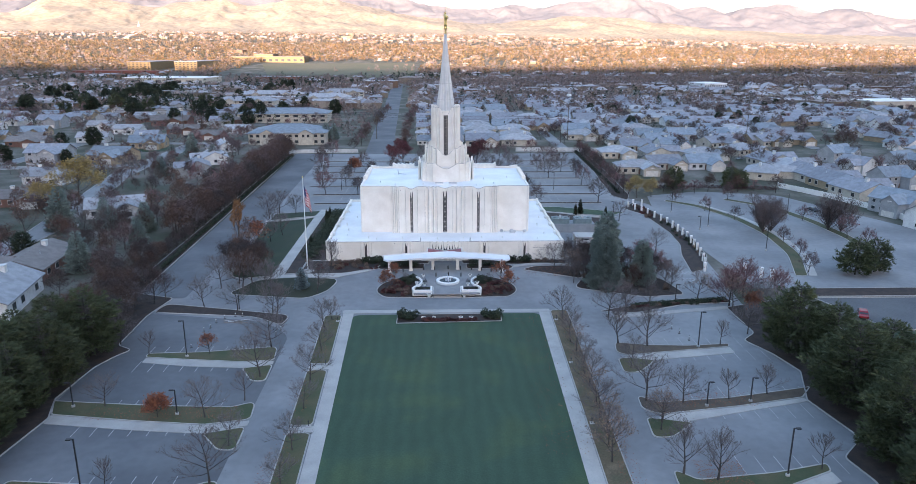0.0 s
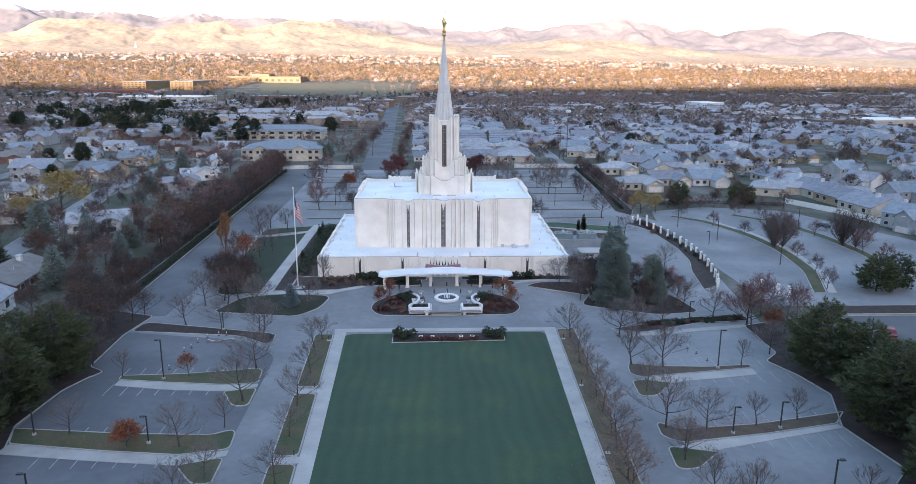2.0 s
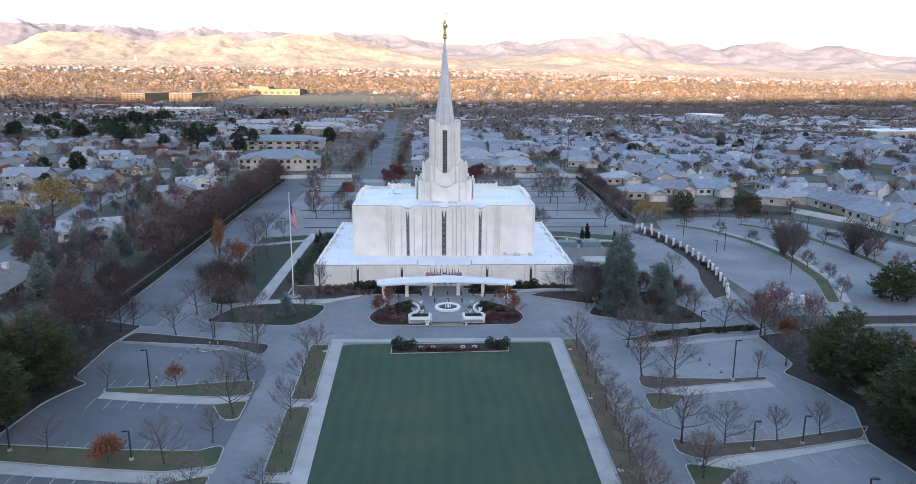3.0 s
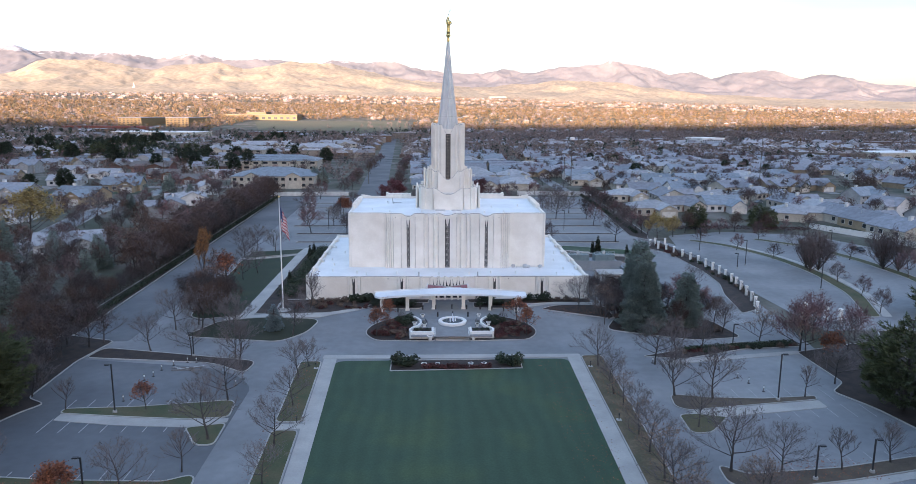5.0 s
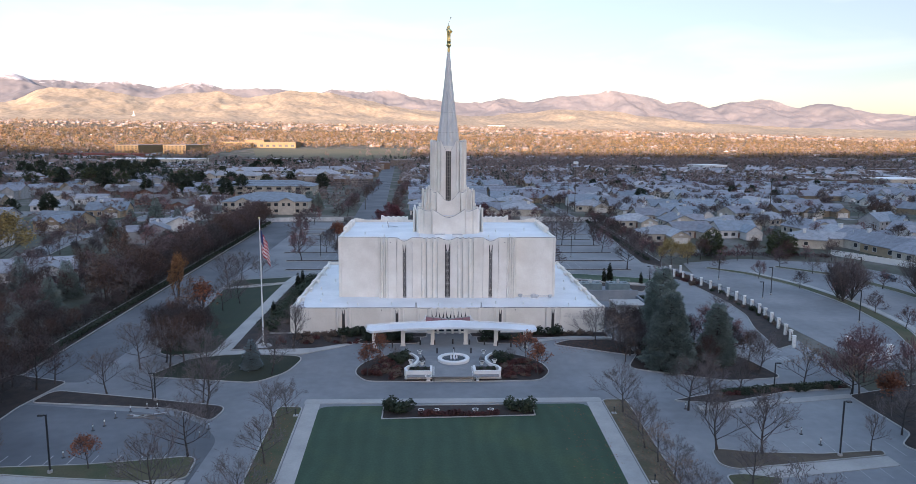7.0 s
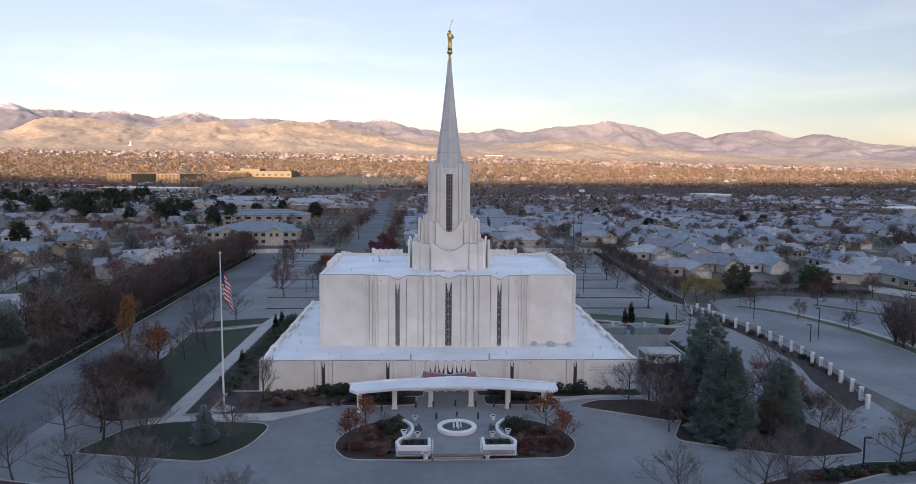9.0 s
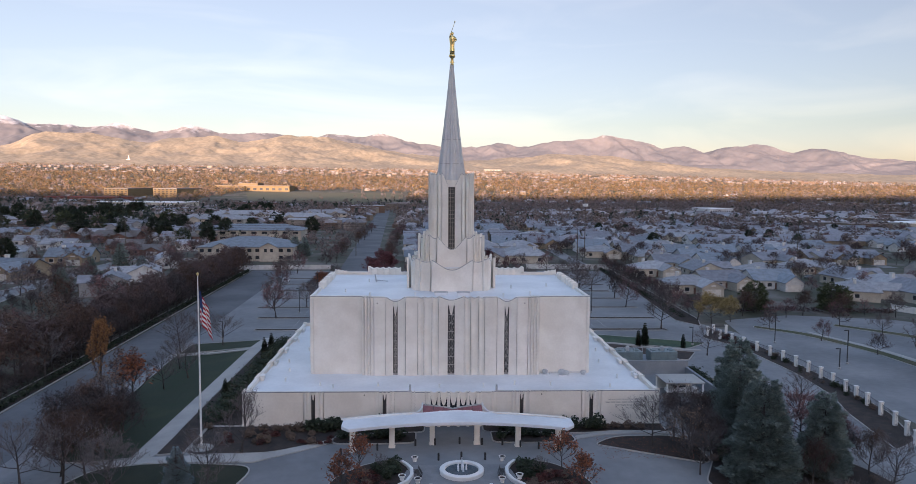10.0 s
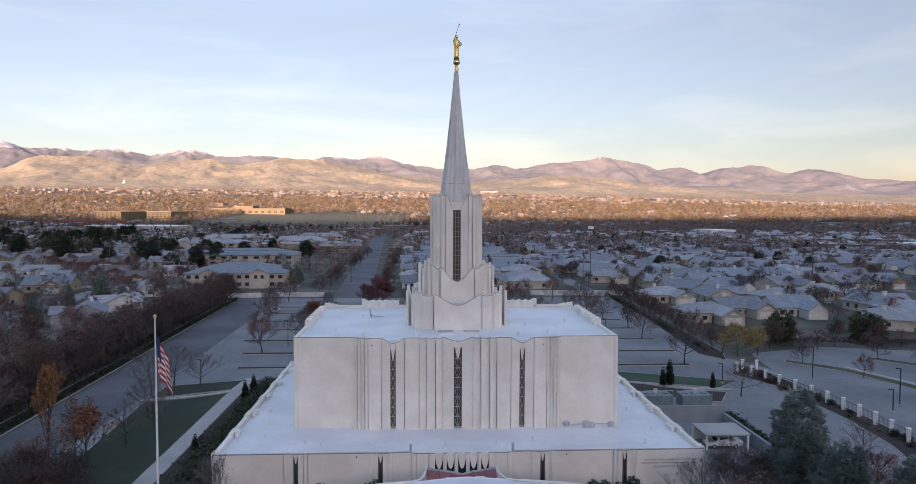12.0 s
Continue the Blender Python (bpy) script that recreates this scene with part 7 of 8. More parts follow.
def pillared_fence():
    """White pillars with dark rails along the service drive."""
    fence = thing("pillar_fence", "row of white square pillars joined by dark rails", "fence")
    pts = [(66.2, -6.5), (67.6, -2.5), (68.8, 2), (69.8, 7), (70.7, 12), (71.2, 16), (71.7, 20), (72.0, 24.5), (72.2, 29), (72.2, 33.5), (72.0, 38), (71.6, 42.5), (71.0, 47), (70.2, 51.5), (69.2, 56), (68.2, 60), (67.0, 64), (65.6, 68), (68.0, 70.5), (71.0, 70.0)]
    for i, (x, y) in enumerate(pts):
        z = rise(x, y)
        bm = box(bmesh.new(), x - 0.27, y - 0.27, z - 0.1, x + 0.27, y + 0.27, z + 2.2, 0.03)
        box(bm, x - 0.34, y - 0.34, z + 2.2, x + 0.34, y + 0.34, z + 2.36, 0.04)
        part("pillar", bm, WHITE_PAINT, fence)
        if i + 1 < len(pts) and i not in (17,):
            q = pts[i + 1]
            rail = part("top_rail", tube(bmesh.new(), (x, y, z + 1.9), (q[0], q[1], rise(*q) + 1.9), 0.035, 0.035, 5), POLE, fence)
            part("bottom_rail", tube(bmesh.new(), (x, y, z + 0.4), (q[0], q[1], rise(*q) + 0.4), 0.035, 0.035, 5), POLE, fence)
            for k in range(1, 12):
                u = k / 12
                px, py = x + (q[0] - x) * u, y + (q[1] - y) * u
                part("baluster", tube(bmesh.new(), (px, py, z + 0.2), (px, py, z + 2.0), 0.018, 0.018, 4), POLE, rail)
    for x, y in ((75.6, -8.5), (78.2, -12.0), (80.0, -14.0)):
        p = thing("gate_pillar", "white square gate pillar", "pillar", Matrix.Translation((x, y, 0)), "gate pillars")
        bm = box(bmesh.new(), -0.35, -0.35, -0.1, 0.35, 0.35, 2.5, 0.03)
        part("shaft", bm, WHITE_PAINT, p)
        part("cap", box(bmesh.new(), -0.45, -0.45, 2.5, 0.45, 0.45, 2.7, 0.04), WHITE_PAINT, p)


pillared_fence()


def service_yard():
    y0 = 29.6
    paint = material("cooling_unit_paint", (0.16, 0.22, 0.235), 0.5)
    plaster = material("blue_grey_plaster", (0.25, 0.275, 0.30), 0.85, (0.20, 0.225, 0.25), 0.4)
    b = thing("service_wall", "plain blue-grey concrete wall of the sunken plant yard", "wall")
    part("front_wall", box(bmesh.new(), 31.6, y0, 0.4, 46.4, y0 + 0.5, 3.5, 0.03), plaster, b)
    part("deck", box(bmesh.new(), 31.6, y0 + 0.4, 0.4, 46.4, y0 + 9, 2.6), plaster, b)
    part("side_wall", box(bmesh.new(), 45.9, 12.6, 0.4, 46.4, y0 - 0.02, 2.3, 0.03), plaster, b)
    for x in (33.0, 39.8):
        c = thing("cooling_unit", "large blue-grey cooling unit behind the plant yard wall", "cooling unit", Matrix.Translation((x, y0 + 2, 2.6)), "cooling units")
        part("casing", box(bmesh.new(), 0, 0, 0, 5.2, 3.4, 2.1, 0.05), paint, c)
        for k in range(3):
            part("fan_ring", lathe(bmesh.new(), ((0.6, 0), (0.62, 0.2), (0.5, 0.2), (0.05, 0.1)), 14, (0.9 + k * 1.7, 1.7, 2.1)), paint, c)
        bm = bmesh.new()
        for px in (0.1, 1.8, 3.5, 5.1):
            tube(bm, (px, 0.05, 2.1), (px, 0.05, 3.0), 0.03, 0.03, 5)
        tube(bm, (0.1, 0.05, 3.0), (5.1, 0.05, 3.0), 0.03, 0.03, 5)
        part("guard_rail", bm, STEEL, c)
        part("fan_cowl", box(bmesh.new(), 2.2, 1.0, 2.1, 2.8, 1.6, 3.0, 0.03), STEEL, c)
    port = thing("carport", "flat grey-white carport roof on slim posts", "carport")
    part("roof", box(bmesh.new(), 37.2, 15.0, 3.1, 44.0, 20.8, 3.32, 0.03), CONCRETE, port)
    for x, y in ((37.5, 15.3), (43.7, 15.3), (37.5, 20.5), (43.7, 20.5)):
        part("post", box(bmesh.new(), x - 0.12, y - 0.12, 0.8, x + 0.12, y + 0.12, 3.1), WHITE_PAINT, port)
    part("rear_wall", box(bmesh.new(), 37.3, 20.6, 0.8, 43.9, 20.8, 3.1), STONE, port)


service_yard()


# ---- vehicles ----
def vehicle(name, label, mat, m, length=4.5, width=1.8, height=1.45, kind="car"):
    t = thing(name, label, kind, m)
    L, W, H = length, width, height
    prof = [(-L / 2, 0.35), (-L / 2, 0.75), (-L * 0.30, 0.9), (-L * 0.17, H), (L * 0.22, H), (L * 0.38, 0.95), (L / 2, 0.88), (L / 2, 0.35)] if kind == "car" else [(-L / 2, 0.4), (-L / 2, 1.0), (-L * 0.26, 1.05), (-L * 0.16, H), (L * 0.10, H), (L * 0.13, 1.1), (L / 2, 1.1), (L / 2, 0.4)]
    bm = bmesh.new()
    sides = []
    for s in (-1, 1):
        sides.append([bm.verts.new((x, s * W / 2 * (0.86 if z > H * 0.85 else 1), z)) for x, z in prof])
    a, b = sides
    for i in range(len(prof)):
        j = (i + 1) % len(prof)
        bm.faces.new((a[i], a[j], b[j], b[i]))
    bm.faces.new(a[::-1])
    bm.faces.new(b)
    bmesh.ops.recalc_face_normals(bm, faces=bm.faces[:])
    bmesh.ops.bevel(bm, geom=bm.edges[:], offset=0.06, segments=1, affect="EDGES")
    part("body", bm, mat, t)
    (x0, z0), (x1, z1), (x2, z2), (x3, z3) = prof[2:6]
    g = bmesh.new()
    for s in (-1, 1):
        y = s * (W / 2 - 0.08)
        f = [g.verts.new(p) for p in ((x0 + 0.5, s * (W / 2 + 0.005), 0.98), (x1 + 0.08, s * (W / 2 * 0.88 + 0.012), H - 0.1), (x2 - 0.1, s * (W / 2 * 0.88 + 0.012), H - 0.1), (x3 - 0.45, s * (W / 2 + 0.005), 0.98))]
        g.faces.new(f)
    part("side_glass", g, DARK_GLASS, t)
    for nm, (xa, za), (xb, zb) in (("windscreen", prof[2], prof[3]), ("rear_window", prof[5], prof[4])):
        g = bmesh.new()
        o = 0.02
        dx = -o if nm == "windscreen" else o
        f = [g.verts.new(p) for p in ((xa * 0.95 + xb * 0.05 + dx, -W * 0.42, za + 0.05), (xa * 0.95 + xb * 0.05 + dx, W * 0.42, za + 0.05), (xb + dx, W * 0.37, zb - 0.05), (xb + dx, -W * 0.37, zb - 0.05))]
        g.faces.new(f)
        part(nm, g, DARK_GLASS, t)
    for x in (-L * 0.31, L * 0.30):
        for s in (-1, 1):
            w = part("wheel", tube(bmesh.new(), (x, s * (W / 2 - 0.2), 0.33), (x, s * (W / 2 + 0.02), 0.33), 0.33, 0.33, 14), POLE, t)
            part("rim", tube(bmesh.new(), (x, s * (W / 2 + 0.02), 0.33), (x, s * (W / 2 + 0.03), 0.33), 0.19, 0.17, 10), STEEL, w)
    return t


PAINTS = {n: material("car_paint_" + n, c, 0.25) for n, c in (("red", (0.25, 0.02, 0.03)), ("white", (0.75, 0.75, 0.75)), ("grey", (0.2, 0.21, 0.22)), ("dark", (0.03, 0.035, 0.045)), ("blue", (0.05, 0.10, 0.2)))}


def car(colour, x, y, turn, what="parked in the street", pickup=False):
    vehicle("pickup_truck" if pickup else "car", "%s %s %s" % (colour, "pickup truck" if pickup else "saloon car", what), PAINTS[colour], Matrix.Translation((x, y, rise(x, y) + 0.07)) @ Matrix.Rotation(radians(turn), 4, "Z"), *((5.4, 1.95, 1.8, "pickup truck") if pickup else (4.5, 1.8, 1.45, "car")))


car("red", 88.5, -38.5, 65, "alone on the dark asphalt lot")
car("white", 40.6, 17.0, 0, "under the flat carport roof", True)
car("white", -56, 163, 90, "in the rear car park", True)
car("dark", -17, 164, 90, "in the rear car park")
car("white", -117, 42, 35)
car("white", -172, 262, 10)
car("grey", -150, 268, 15)
car("dark", -158, 269, 10)
car("grey", 150, 176, 30)
car("dark", 128, 60, 100)
car("white", 176, 208, 20)


# ---- street poles and wires ----
def utility_pole(x, y, h, arms=2, ring=False):
    z = rise(x, y)
    t = thing("utility_pole", "tall weathered timber power pole with crossarms" if not ring else "tall dark steel mast", "utility pole", Matrix.Translation((x, y, z)), "utility poles")
    part("pole", tube(bmesh.new(), (0, 0, -0.3), (0, 0, h), 0.22, 0.13, 8), WOODPOLE, t)
    for k in range(arms):
        part("crossarm", box(bmesh.new(), -1.4, -0.07, h - 0.7 - k * 1.3, 1.4, 0.07, h - 0.55 - k * 1.3), WOODPOLE, t)
    if ring:
        part("antenna_ring", lathe(bmesh.new(), ((0.9, 0), (1.4, 0.1), (1.4, 1.3), (0.9, 1.4)), 14, (0, 0, h - 0.8)), WHITE_PAINT, t)
    return t


utility_pole(76, 254, 27, 0, True)
utility_pole(182, 246, 28, 1)
wires = [(-420, 330, 17), (-290, 306, 17), (-165, 285, 18), (-40, 262, 17), (70, 243, 17)]
for x, y, h in wires:
    utility_pole(x, y, h)
for k, (dx, dz) in enumerate(((-1.3, -0.5), (1.3, -0.5), (-1.3, -1.8), (1.3, -1.8), (0, -3.0))):
    w = thing("power_line", "thin sagging power line between the poles", "power line", group="power lines")
    for (xa, ya, ha), (xb, yb, hb) in zip(wires, wires[1:]):
        verts, faces = [], []
        for i in range(11):
            u = i / 10
            p = Vector((xa + (xb - xa) * u, ya + (yb - ya) * u + dx, rise(0, ya + (yb - ya) * u) + ha + (hb - ha) * u + dz - 2.2 * 4 * u * (1 - u)))
            verts += [p + Vector((0, 0, 0.04)), p + Vector((0, 0.035, -0.02)), p + Vector((0, -0.035, -0.02))]
        for i in range(10):
            faces += [(3 * i + k, 3 * i + (k + 1) % 3, 3 * i + 3 + (k + 1) % 3, 3 * i + 3 + k) for k in range(3)]
        quick("span", verts, faces, POLE, w)


# ---- cones, crossings and bay lines ----
def delineator():
    t = thing("delineator_post", "short grey marker post with a white band on the asphalt", "marker post", Matrix.Translation((0, 0, -500)), "marker posts")
    part("base", lathe(bmesh.new(), ((0.26, 0), (0.26, 0.06), (0.1, 0.1)), 8), POLE, t)
    part("post", lathe(bmesh.new(), ((0.075, 0.08), (0.07, 0.95), (0.05, 1.02)), 8), material("marker_grey", (0.20, 0.17, 0.16), 0.6), t)
    part("band", lathe(bmesh.new(), ((0.082, 0.62), (0.08, 0.86)), 8), WHITE_PAINT, t, "white reflective band")
    return t


post = delineator()
for x, y in ((-48.3, -51.7), (-48.5, -43.5), (-47.7, -41.9), (-47.4, -39.1), (-46.3, -36.8), (-44.4, -35.6), (-42.9, -35.7), (-33.6, -45.9), (-33.2, -43.3), (41.8, -38.9), (44.2, -40.8), (45.0, -42.7), (45.8, -44.5), (46.6, -46.8), (47.4, -50.2), (34.2, -37.4)):
    copy_thing(post, Matrix.Translation((x, y, 0.0)))
discard(post)


def debris():
    rng = random.Random(77)
    t = thing("timber_pile", "loose pile of boards and pipes on the asphalt", "timber pile", Matrix.Translation((-43.2, -39.0, 0)))
    wood = material("old_boards", (0.22, 0.19, 0.17), 0.9)
    for i in range(14):
        a, L = rng.uniform(-0.5, 0.5), rng.uniform(1.2, 3.0)
        bm = box(bmesh.new(), -L / 2, -0.1, 0, L / 2, 0.1, 0.09, 0.01)
        o = part("board", bm, wood if i % 3 else STEEL, t)
        o.matrix_basis = Matrix.Translation((rng.uniform(-2, 2), rng.uniform(-0.8, 0.8), 0.02 + 0.09 * (i // 5))) @ Matrix.Rotation(a, 4, "Z")


debris()
LINE = material("worn_line_paint", (0.40, 0.40, 0.40), 0.8, (0.27, 0.275, 0.28), 1.2, 6, mix=0.7)


def stripes(name, label, bars, z=0.012):
    """Painted bars, each a thin slab: (x, y, length, width, turn)."""
    t = thing(name, label, "road marking", kind="structure")
    for x, y, L, w, a in bars:
        o = part("painted_bar", box(bmesh.new(), -L / 2, -w / 2, -0.01, L / 2, w / 2, 0.004), LINE, t)
        o.matrix_basis = Matrix.Translation((x, y, rise(x, y) + z)) @ Matrix.Rotation(a, 4, "Z")


stripes("crosswalk_1", "faded white ladder crossing on the side drive", [(57.0 + i * 0.85, -7.2 - i * 0.12, 0.45, 3.0, 0.1) for i in range(7)], 0.03)
stripes("crosswalk_2", "faded white ladder crossing by the gate pillars", [(58.2 + i * 0.8, -13.2 - i * 0.1, 0.45, 2.6, 0.1) for i in range(5)], 0.03)
for i, (s, y) in enumerate(((-1, -45.5), (-1, -66.5), (-1, -88), (1, -43.5), (1, -64), (1, -85))):
    x0 = 36 if s < 0 else 40
    bars = [(s * (x0 + k * 2.75), y + d, 4.6, 0.11, math.pi / 2) for k in range(8) for d in ((-8.2,) if i % 3 else (-8.0,))]
    bars += [(s * (x0 + k * 2.75), y + 6.6, 4.4, 0.11, math.pi / 2) for k in range(8)] if i % 3 else []
    stripes("bay_lines_%d" % (i + 1), "worn pale parking bay lines", bars, 0.02)
for i, y in enumerate((84, 101, 117, 134, 150, 166)):
    stripes("bay_lines_%d" % (i + 7), "worn pale parking bay lines", [(x, y, 9.5, 0.12, math.pi / 2) for x in range(-38, 46, 3)], 0.02)
hedge("hedge", "dark evergreen hedge along the temple side", [(-35.4, 3), (-35.2, 57)], 3.4, 1.7, 190, HEDGE, 14)
hedge("hedge", "dark clipped hedge beside the service yard", [(48.2, 12), (48.4, 33)], 1.6, 1.7, 130, HEDGE, 12)
hedge("hedge", "dark low shrubs along the car park bed", [(41, -31.6), (63, -28.2)], 1.0, 0.9, 90, HEDGE, 13)


# ---- houses ----
WALLS = {n: material("wall_" + n, c, 0.85, None, 0.5, 4, 0.05, spread=0.12) for n, c in (("cream", (0.50, 0.46, 0.39)), ("white", (0.66, 0.66, 0.65)), ("tan", (0.36, 0.28, 0.19)), ("brick", (0.20, 0.11, 0.085)), ("grey", (0.36, 0.37, 0.38)))}
ROOFS = {n: material("shingles_" + n, c, 0.9, tuple(v * 0.75 for v in c), 0.6, 9, 0.25, spread=0.16) for n, c in (("grey", (0.27, 0.285, 0.32)), ("blue", (0.24, 0.28, 0.32)), ("brown", (0.20, 0.18, 0.17)), ("pale", (0.36, 0.37, 0.39)))}
GARAGE = material("garage_door_paint", (0.62, 0.60, 0.56), 0.6, spread=0.1)
FASCIA = material("white_trim", (0.68, 0.67, 0.65), 0.6)


def gable_roof(name, w, d, z, rise_, over, mat, parent, axis="x", at=(0, 0), thick=0.2):
    """Two sloping slabs with eaves; the ridge runs along axis."""
    hw, hd = w / 2 + over, d / 2 + over
    verts, faces = [], []
    drop = rise_ * over / (d / 2)
    for dz in (0, -thick):
        for y, zz in ((-hd, z - drop), (0, z + rise_), (hd, z - drop)):
            for x in (-hw, hw):
                verts.append((x, y, zz + dz))
    f = [(0, 1, 3, 2), (2, 3, 5, 4), (6, 8, 9, 7), (8, 10, 11, 9), (0, 2, 8, 6), (2, 4, 10, 8), (1, 7, 9, 3), (3, 9, 11, 5), (0, 6, 7, 1), (4, 5, 11, 10)]
    if axis == "y":
        verts = [(-v[1], v[0], v[2]) for v in verts]
    verts = [(v[0] + at[0], v[1] + at[1], v[2]) for v in verts]
    return quick(name, verts, f, mat, parent)


def hip_roof(name, w, d, z, rise_, over, mat, parent, at=(0, 0), thick=0.2):
    hw, hd = w / 2 + over, d / 2 + over
    r = max(0.2, hw - hd)
    verts = [(-hw, -hd, z), (hw, -hd, z), (hw, hd, z), (-hw, hd, z), (-r, 0, z + rise_), (r, 0, z + rise_), (-hw, -hd, z - thick), (hw, -hd, z - thick), (hw, hd, z - thick), (-hw, hd, z - thick)]
    verts = [(v[0] + at[0], v[1] + at[1], v[2]) for v in verts]
    return quick(name, verts, [(0, 1, 5, 4), (1, 2, 5), (2, 3, 4, 5), (3, 0, 4), (0, 6, 7, 1), (1, 7, 8, 2), (2, 8, 9, 3), (3, 9, 6, 0), (9, 8, 7, 6)], mat, parent)


def wall_body(w, d, h, rise_, mat, parent, axis="x", at=(0, 0), name="wall"):
    """Four walls with gable ends under a ridge along axis."""
    hw, hd = w / 2, d / 2
    verts = [(-hw, -hd, -1.5), (hw, -hd, -1.5), (hw, hd, -1.5), (-hw, hd, -1.5), (-hw, -hd, h), (hw, -hd, h), (hw, hd, h), (-hw, hd, h), (-hw, 0, h + rise_ - 0.15), (hw, 0, h + rise_ - 0.15)]
    faces = [(0, 1, 5, 4), (1, 2, 6, 9, 5), (2, 3, 7, 6), (3, 0, 4, 8, 7)]
    if axis == "y":
        verts = [(-v[1], v[0], v[2]) for v in verts]
    verts = [(v[0] + at[0], v[1] + at[1], v[2]) for v in verts]
    return quick(name, verts, faces, mat, parent)


PLAIN = [False]


def window(x, y, z, w, h, face, parent):
    """A framed window on a wall that faces -y, +y, -x or +x."""
    o = 0.06
    if face in ("-y", "+y"):
        s = -1 if face == "-y" else 1
        f = box(bmesh.new(), x - w / 2 - 0.1, min(y, y + s * o), z - 0.1, x + w / 2 + 0.1, max(y, y + s * o), z + h + 0.1)
        g = box(bmesh.new(), x - w / 2, min(y + s * o, y + s * (o + 0.02)), z, x + w / 2, max(y + s * o, y + s * (o + 0.02)), z + h)
    else:
        s = -1 if face == "-x" else 1
        f = box(bmesh.new(), min(x, x + s * o), y - w / 2 - 0.1, z - 0.1, max(x, x + s * o), y + w / 2 + 0.1, z + h + 0.1)
        g = box(bmesh.new(), min(x + s * o, x + s * (o + 0.02)), y - w / 2, z, max(x + s * o, x + s * (o + 0.02)), y + w / 2, z + h)
    if PLAIN[0]:
        f.free()
        part("window", g, DARK_GLASS, parent)
        return
    win = part("window", f, FASCIA, parent)
    part("pane", g, DARK_GLASS, win)


def house(label, w, d, h, pitch, wall, roof, style="gable", wing=True, garage=True, chimney=True, group="houses", plain=False):
    t = thing("house", label, "house", Matrix.Translation((0, 0, -500)), group)
    if style == "hip":
        part("wall", box(bmesh.new(), -w / 2, -d / 2, -1.5, w / 2, d / 2, h), WALLS[wall], t)
        hip_roof("roof", w, d, h + 0.1, pitch, 0.6, ROOFS[roof], t)
    else:
        wall_body(w, d, h, pitch, WALLS[wall], t)
        gable_roof("roof", w, d, h + 0.1, pitch, 0.5, ROOFS[roof], t)
    if wing:
        ww, wd = w * 0.42, d * 0.45
        at = (w * 0.22, -d / 2 - wd / 2 + 1.2)
        wall_body(wd + 2.4, ww, h, pitch * 0.75, WALLS[wall], t, "y", at, "wing_wall")
        gable_roof("wing_roof", wd + 2.6, ww, h + 0.12, pitch * 0.75, 0.45, ROOFS[roof], t, "y", at)
        fy = at[1] - (wd + 2.4) / 2
        if garage:
            gd = part("garage_door", box(bmesh.new(), at[0] - ww * 0.36, fy - 0.06, 0, at[0] + ww * 0.36, fy + 0.04, 2.2), GARAGE, t)
        else:
            window(at[0], fy, 0.9, 1.8, 1.3, "-y", t)
        if not plain:
            part("gable_trim", box(bmesh.new(), at[0] - ww * 0.12, fy - 0.05, h + 0.2, at[0] + ww * 0.12, fy + 0.03, h + 0.6), FASCIA, t)
    for x in (-w * 0.36, -w * 0.16)[:1 if plain else 2]:
        window(x, -d / 2, 0.9, 1.4, 1.2, "-y", t)
        if h > 4 and not plain:
            window(x, -d / 2, 3.6, 1.2, 1.2, "-y", t)
    if not plain:
        part("door", box(bmesh.new(), -w * 0.03, -d / 2 - 0.05, 0, -w * 0.03 + 0.95, -d / 2 + 0.05, 2.05), WALLS["brick"], t)
    if plain:
        return t
    for s, f in ((-1, "-x"), (1, "+x")):
        window(s * w / 2, 0, 1.0, 1.2, 1.1, f, t)
    for x in (-w * 0.3, w * 0.1, w * 0.33):
        window(x, d / 2, 0.9, 1.4, 1.2, "+y", t)
    if chimney:
        c = part("chimney", box(bmesh.new(), -w * 0.25, 0.3, h, -w * 0.25 + 1.1, 1.2, h + pitch + 0.8), FASCIA, t)
        part("chimney_cap", box(bmesh.new(), -w * 0.25 - 0.1, 0.2, h + pitch + 0.8, -w * 0.25 + 1.2, 1.3, h + pitch + 0.92), STEEL, c)
    part("plumbing_vent", tube(bmesh.new(), (w * 0.1, d * 0.2, h), (w * 0.1, d * 0.2, h + pitch * 0.75 + 0.5), 0.07), STEEL, t)
    return t


condos = [house("single-storey grey-roofed villa with a white chimney box", 15, 12, 2.9, 2.6, "cream", "grey", group="villas"),
          house("low villa with a shallow grey hip roof", 16, 12, 2.9, 2.4, "cream", "pale", "hip", group="villas"),
          house("cream villa with a bluish shingle roof", 14, 13, 3.0, 2.8, "white", "blue", group="villas"),
          house("tan villa with a grey gabled roof", 15, 11, 2.9, 2.6, "tan", "grey", chimney=False, group="villas")]
tallc = [house("two-storey grey clapboard house with a steep roof", 16, 11, 5.6, 3.6, "grey", "blue", group="eastern houses"),
         house("two-storey pale house with white trim", 15, 11, 5.6, 3.4, "white", "grey", group="eastern houses")]
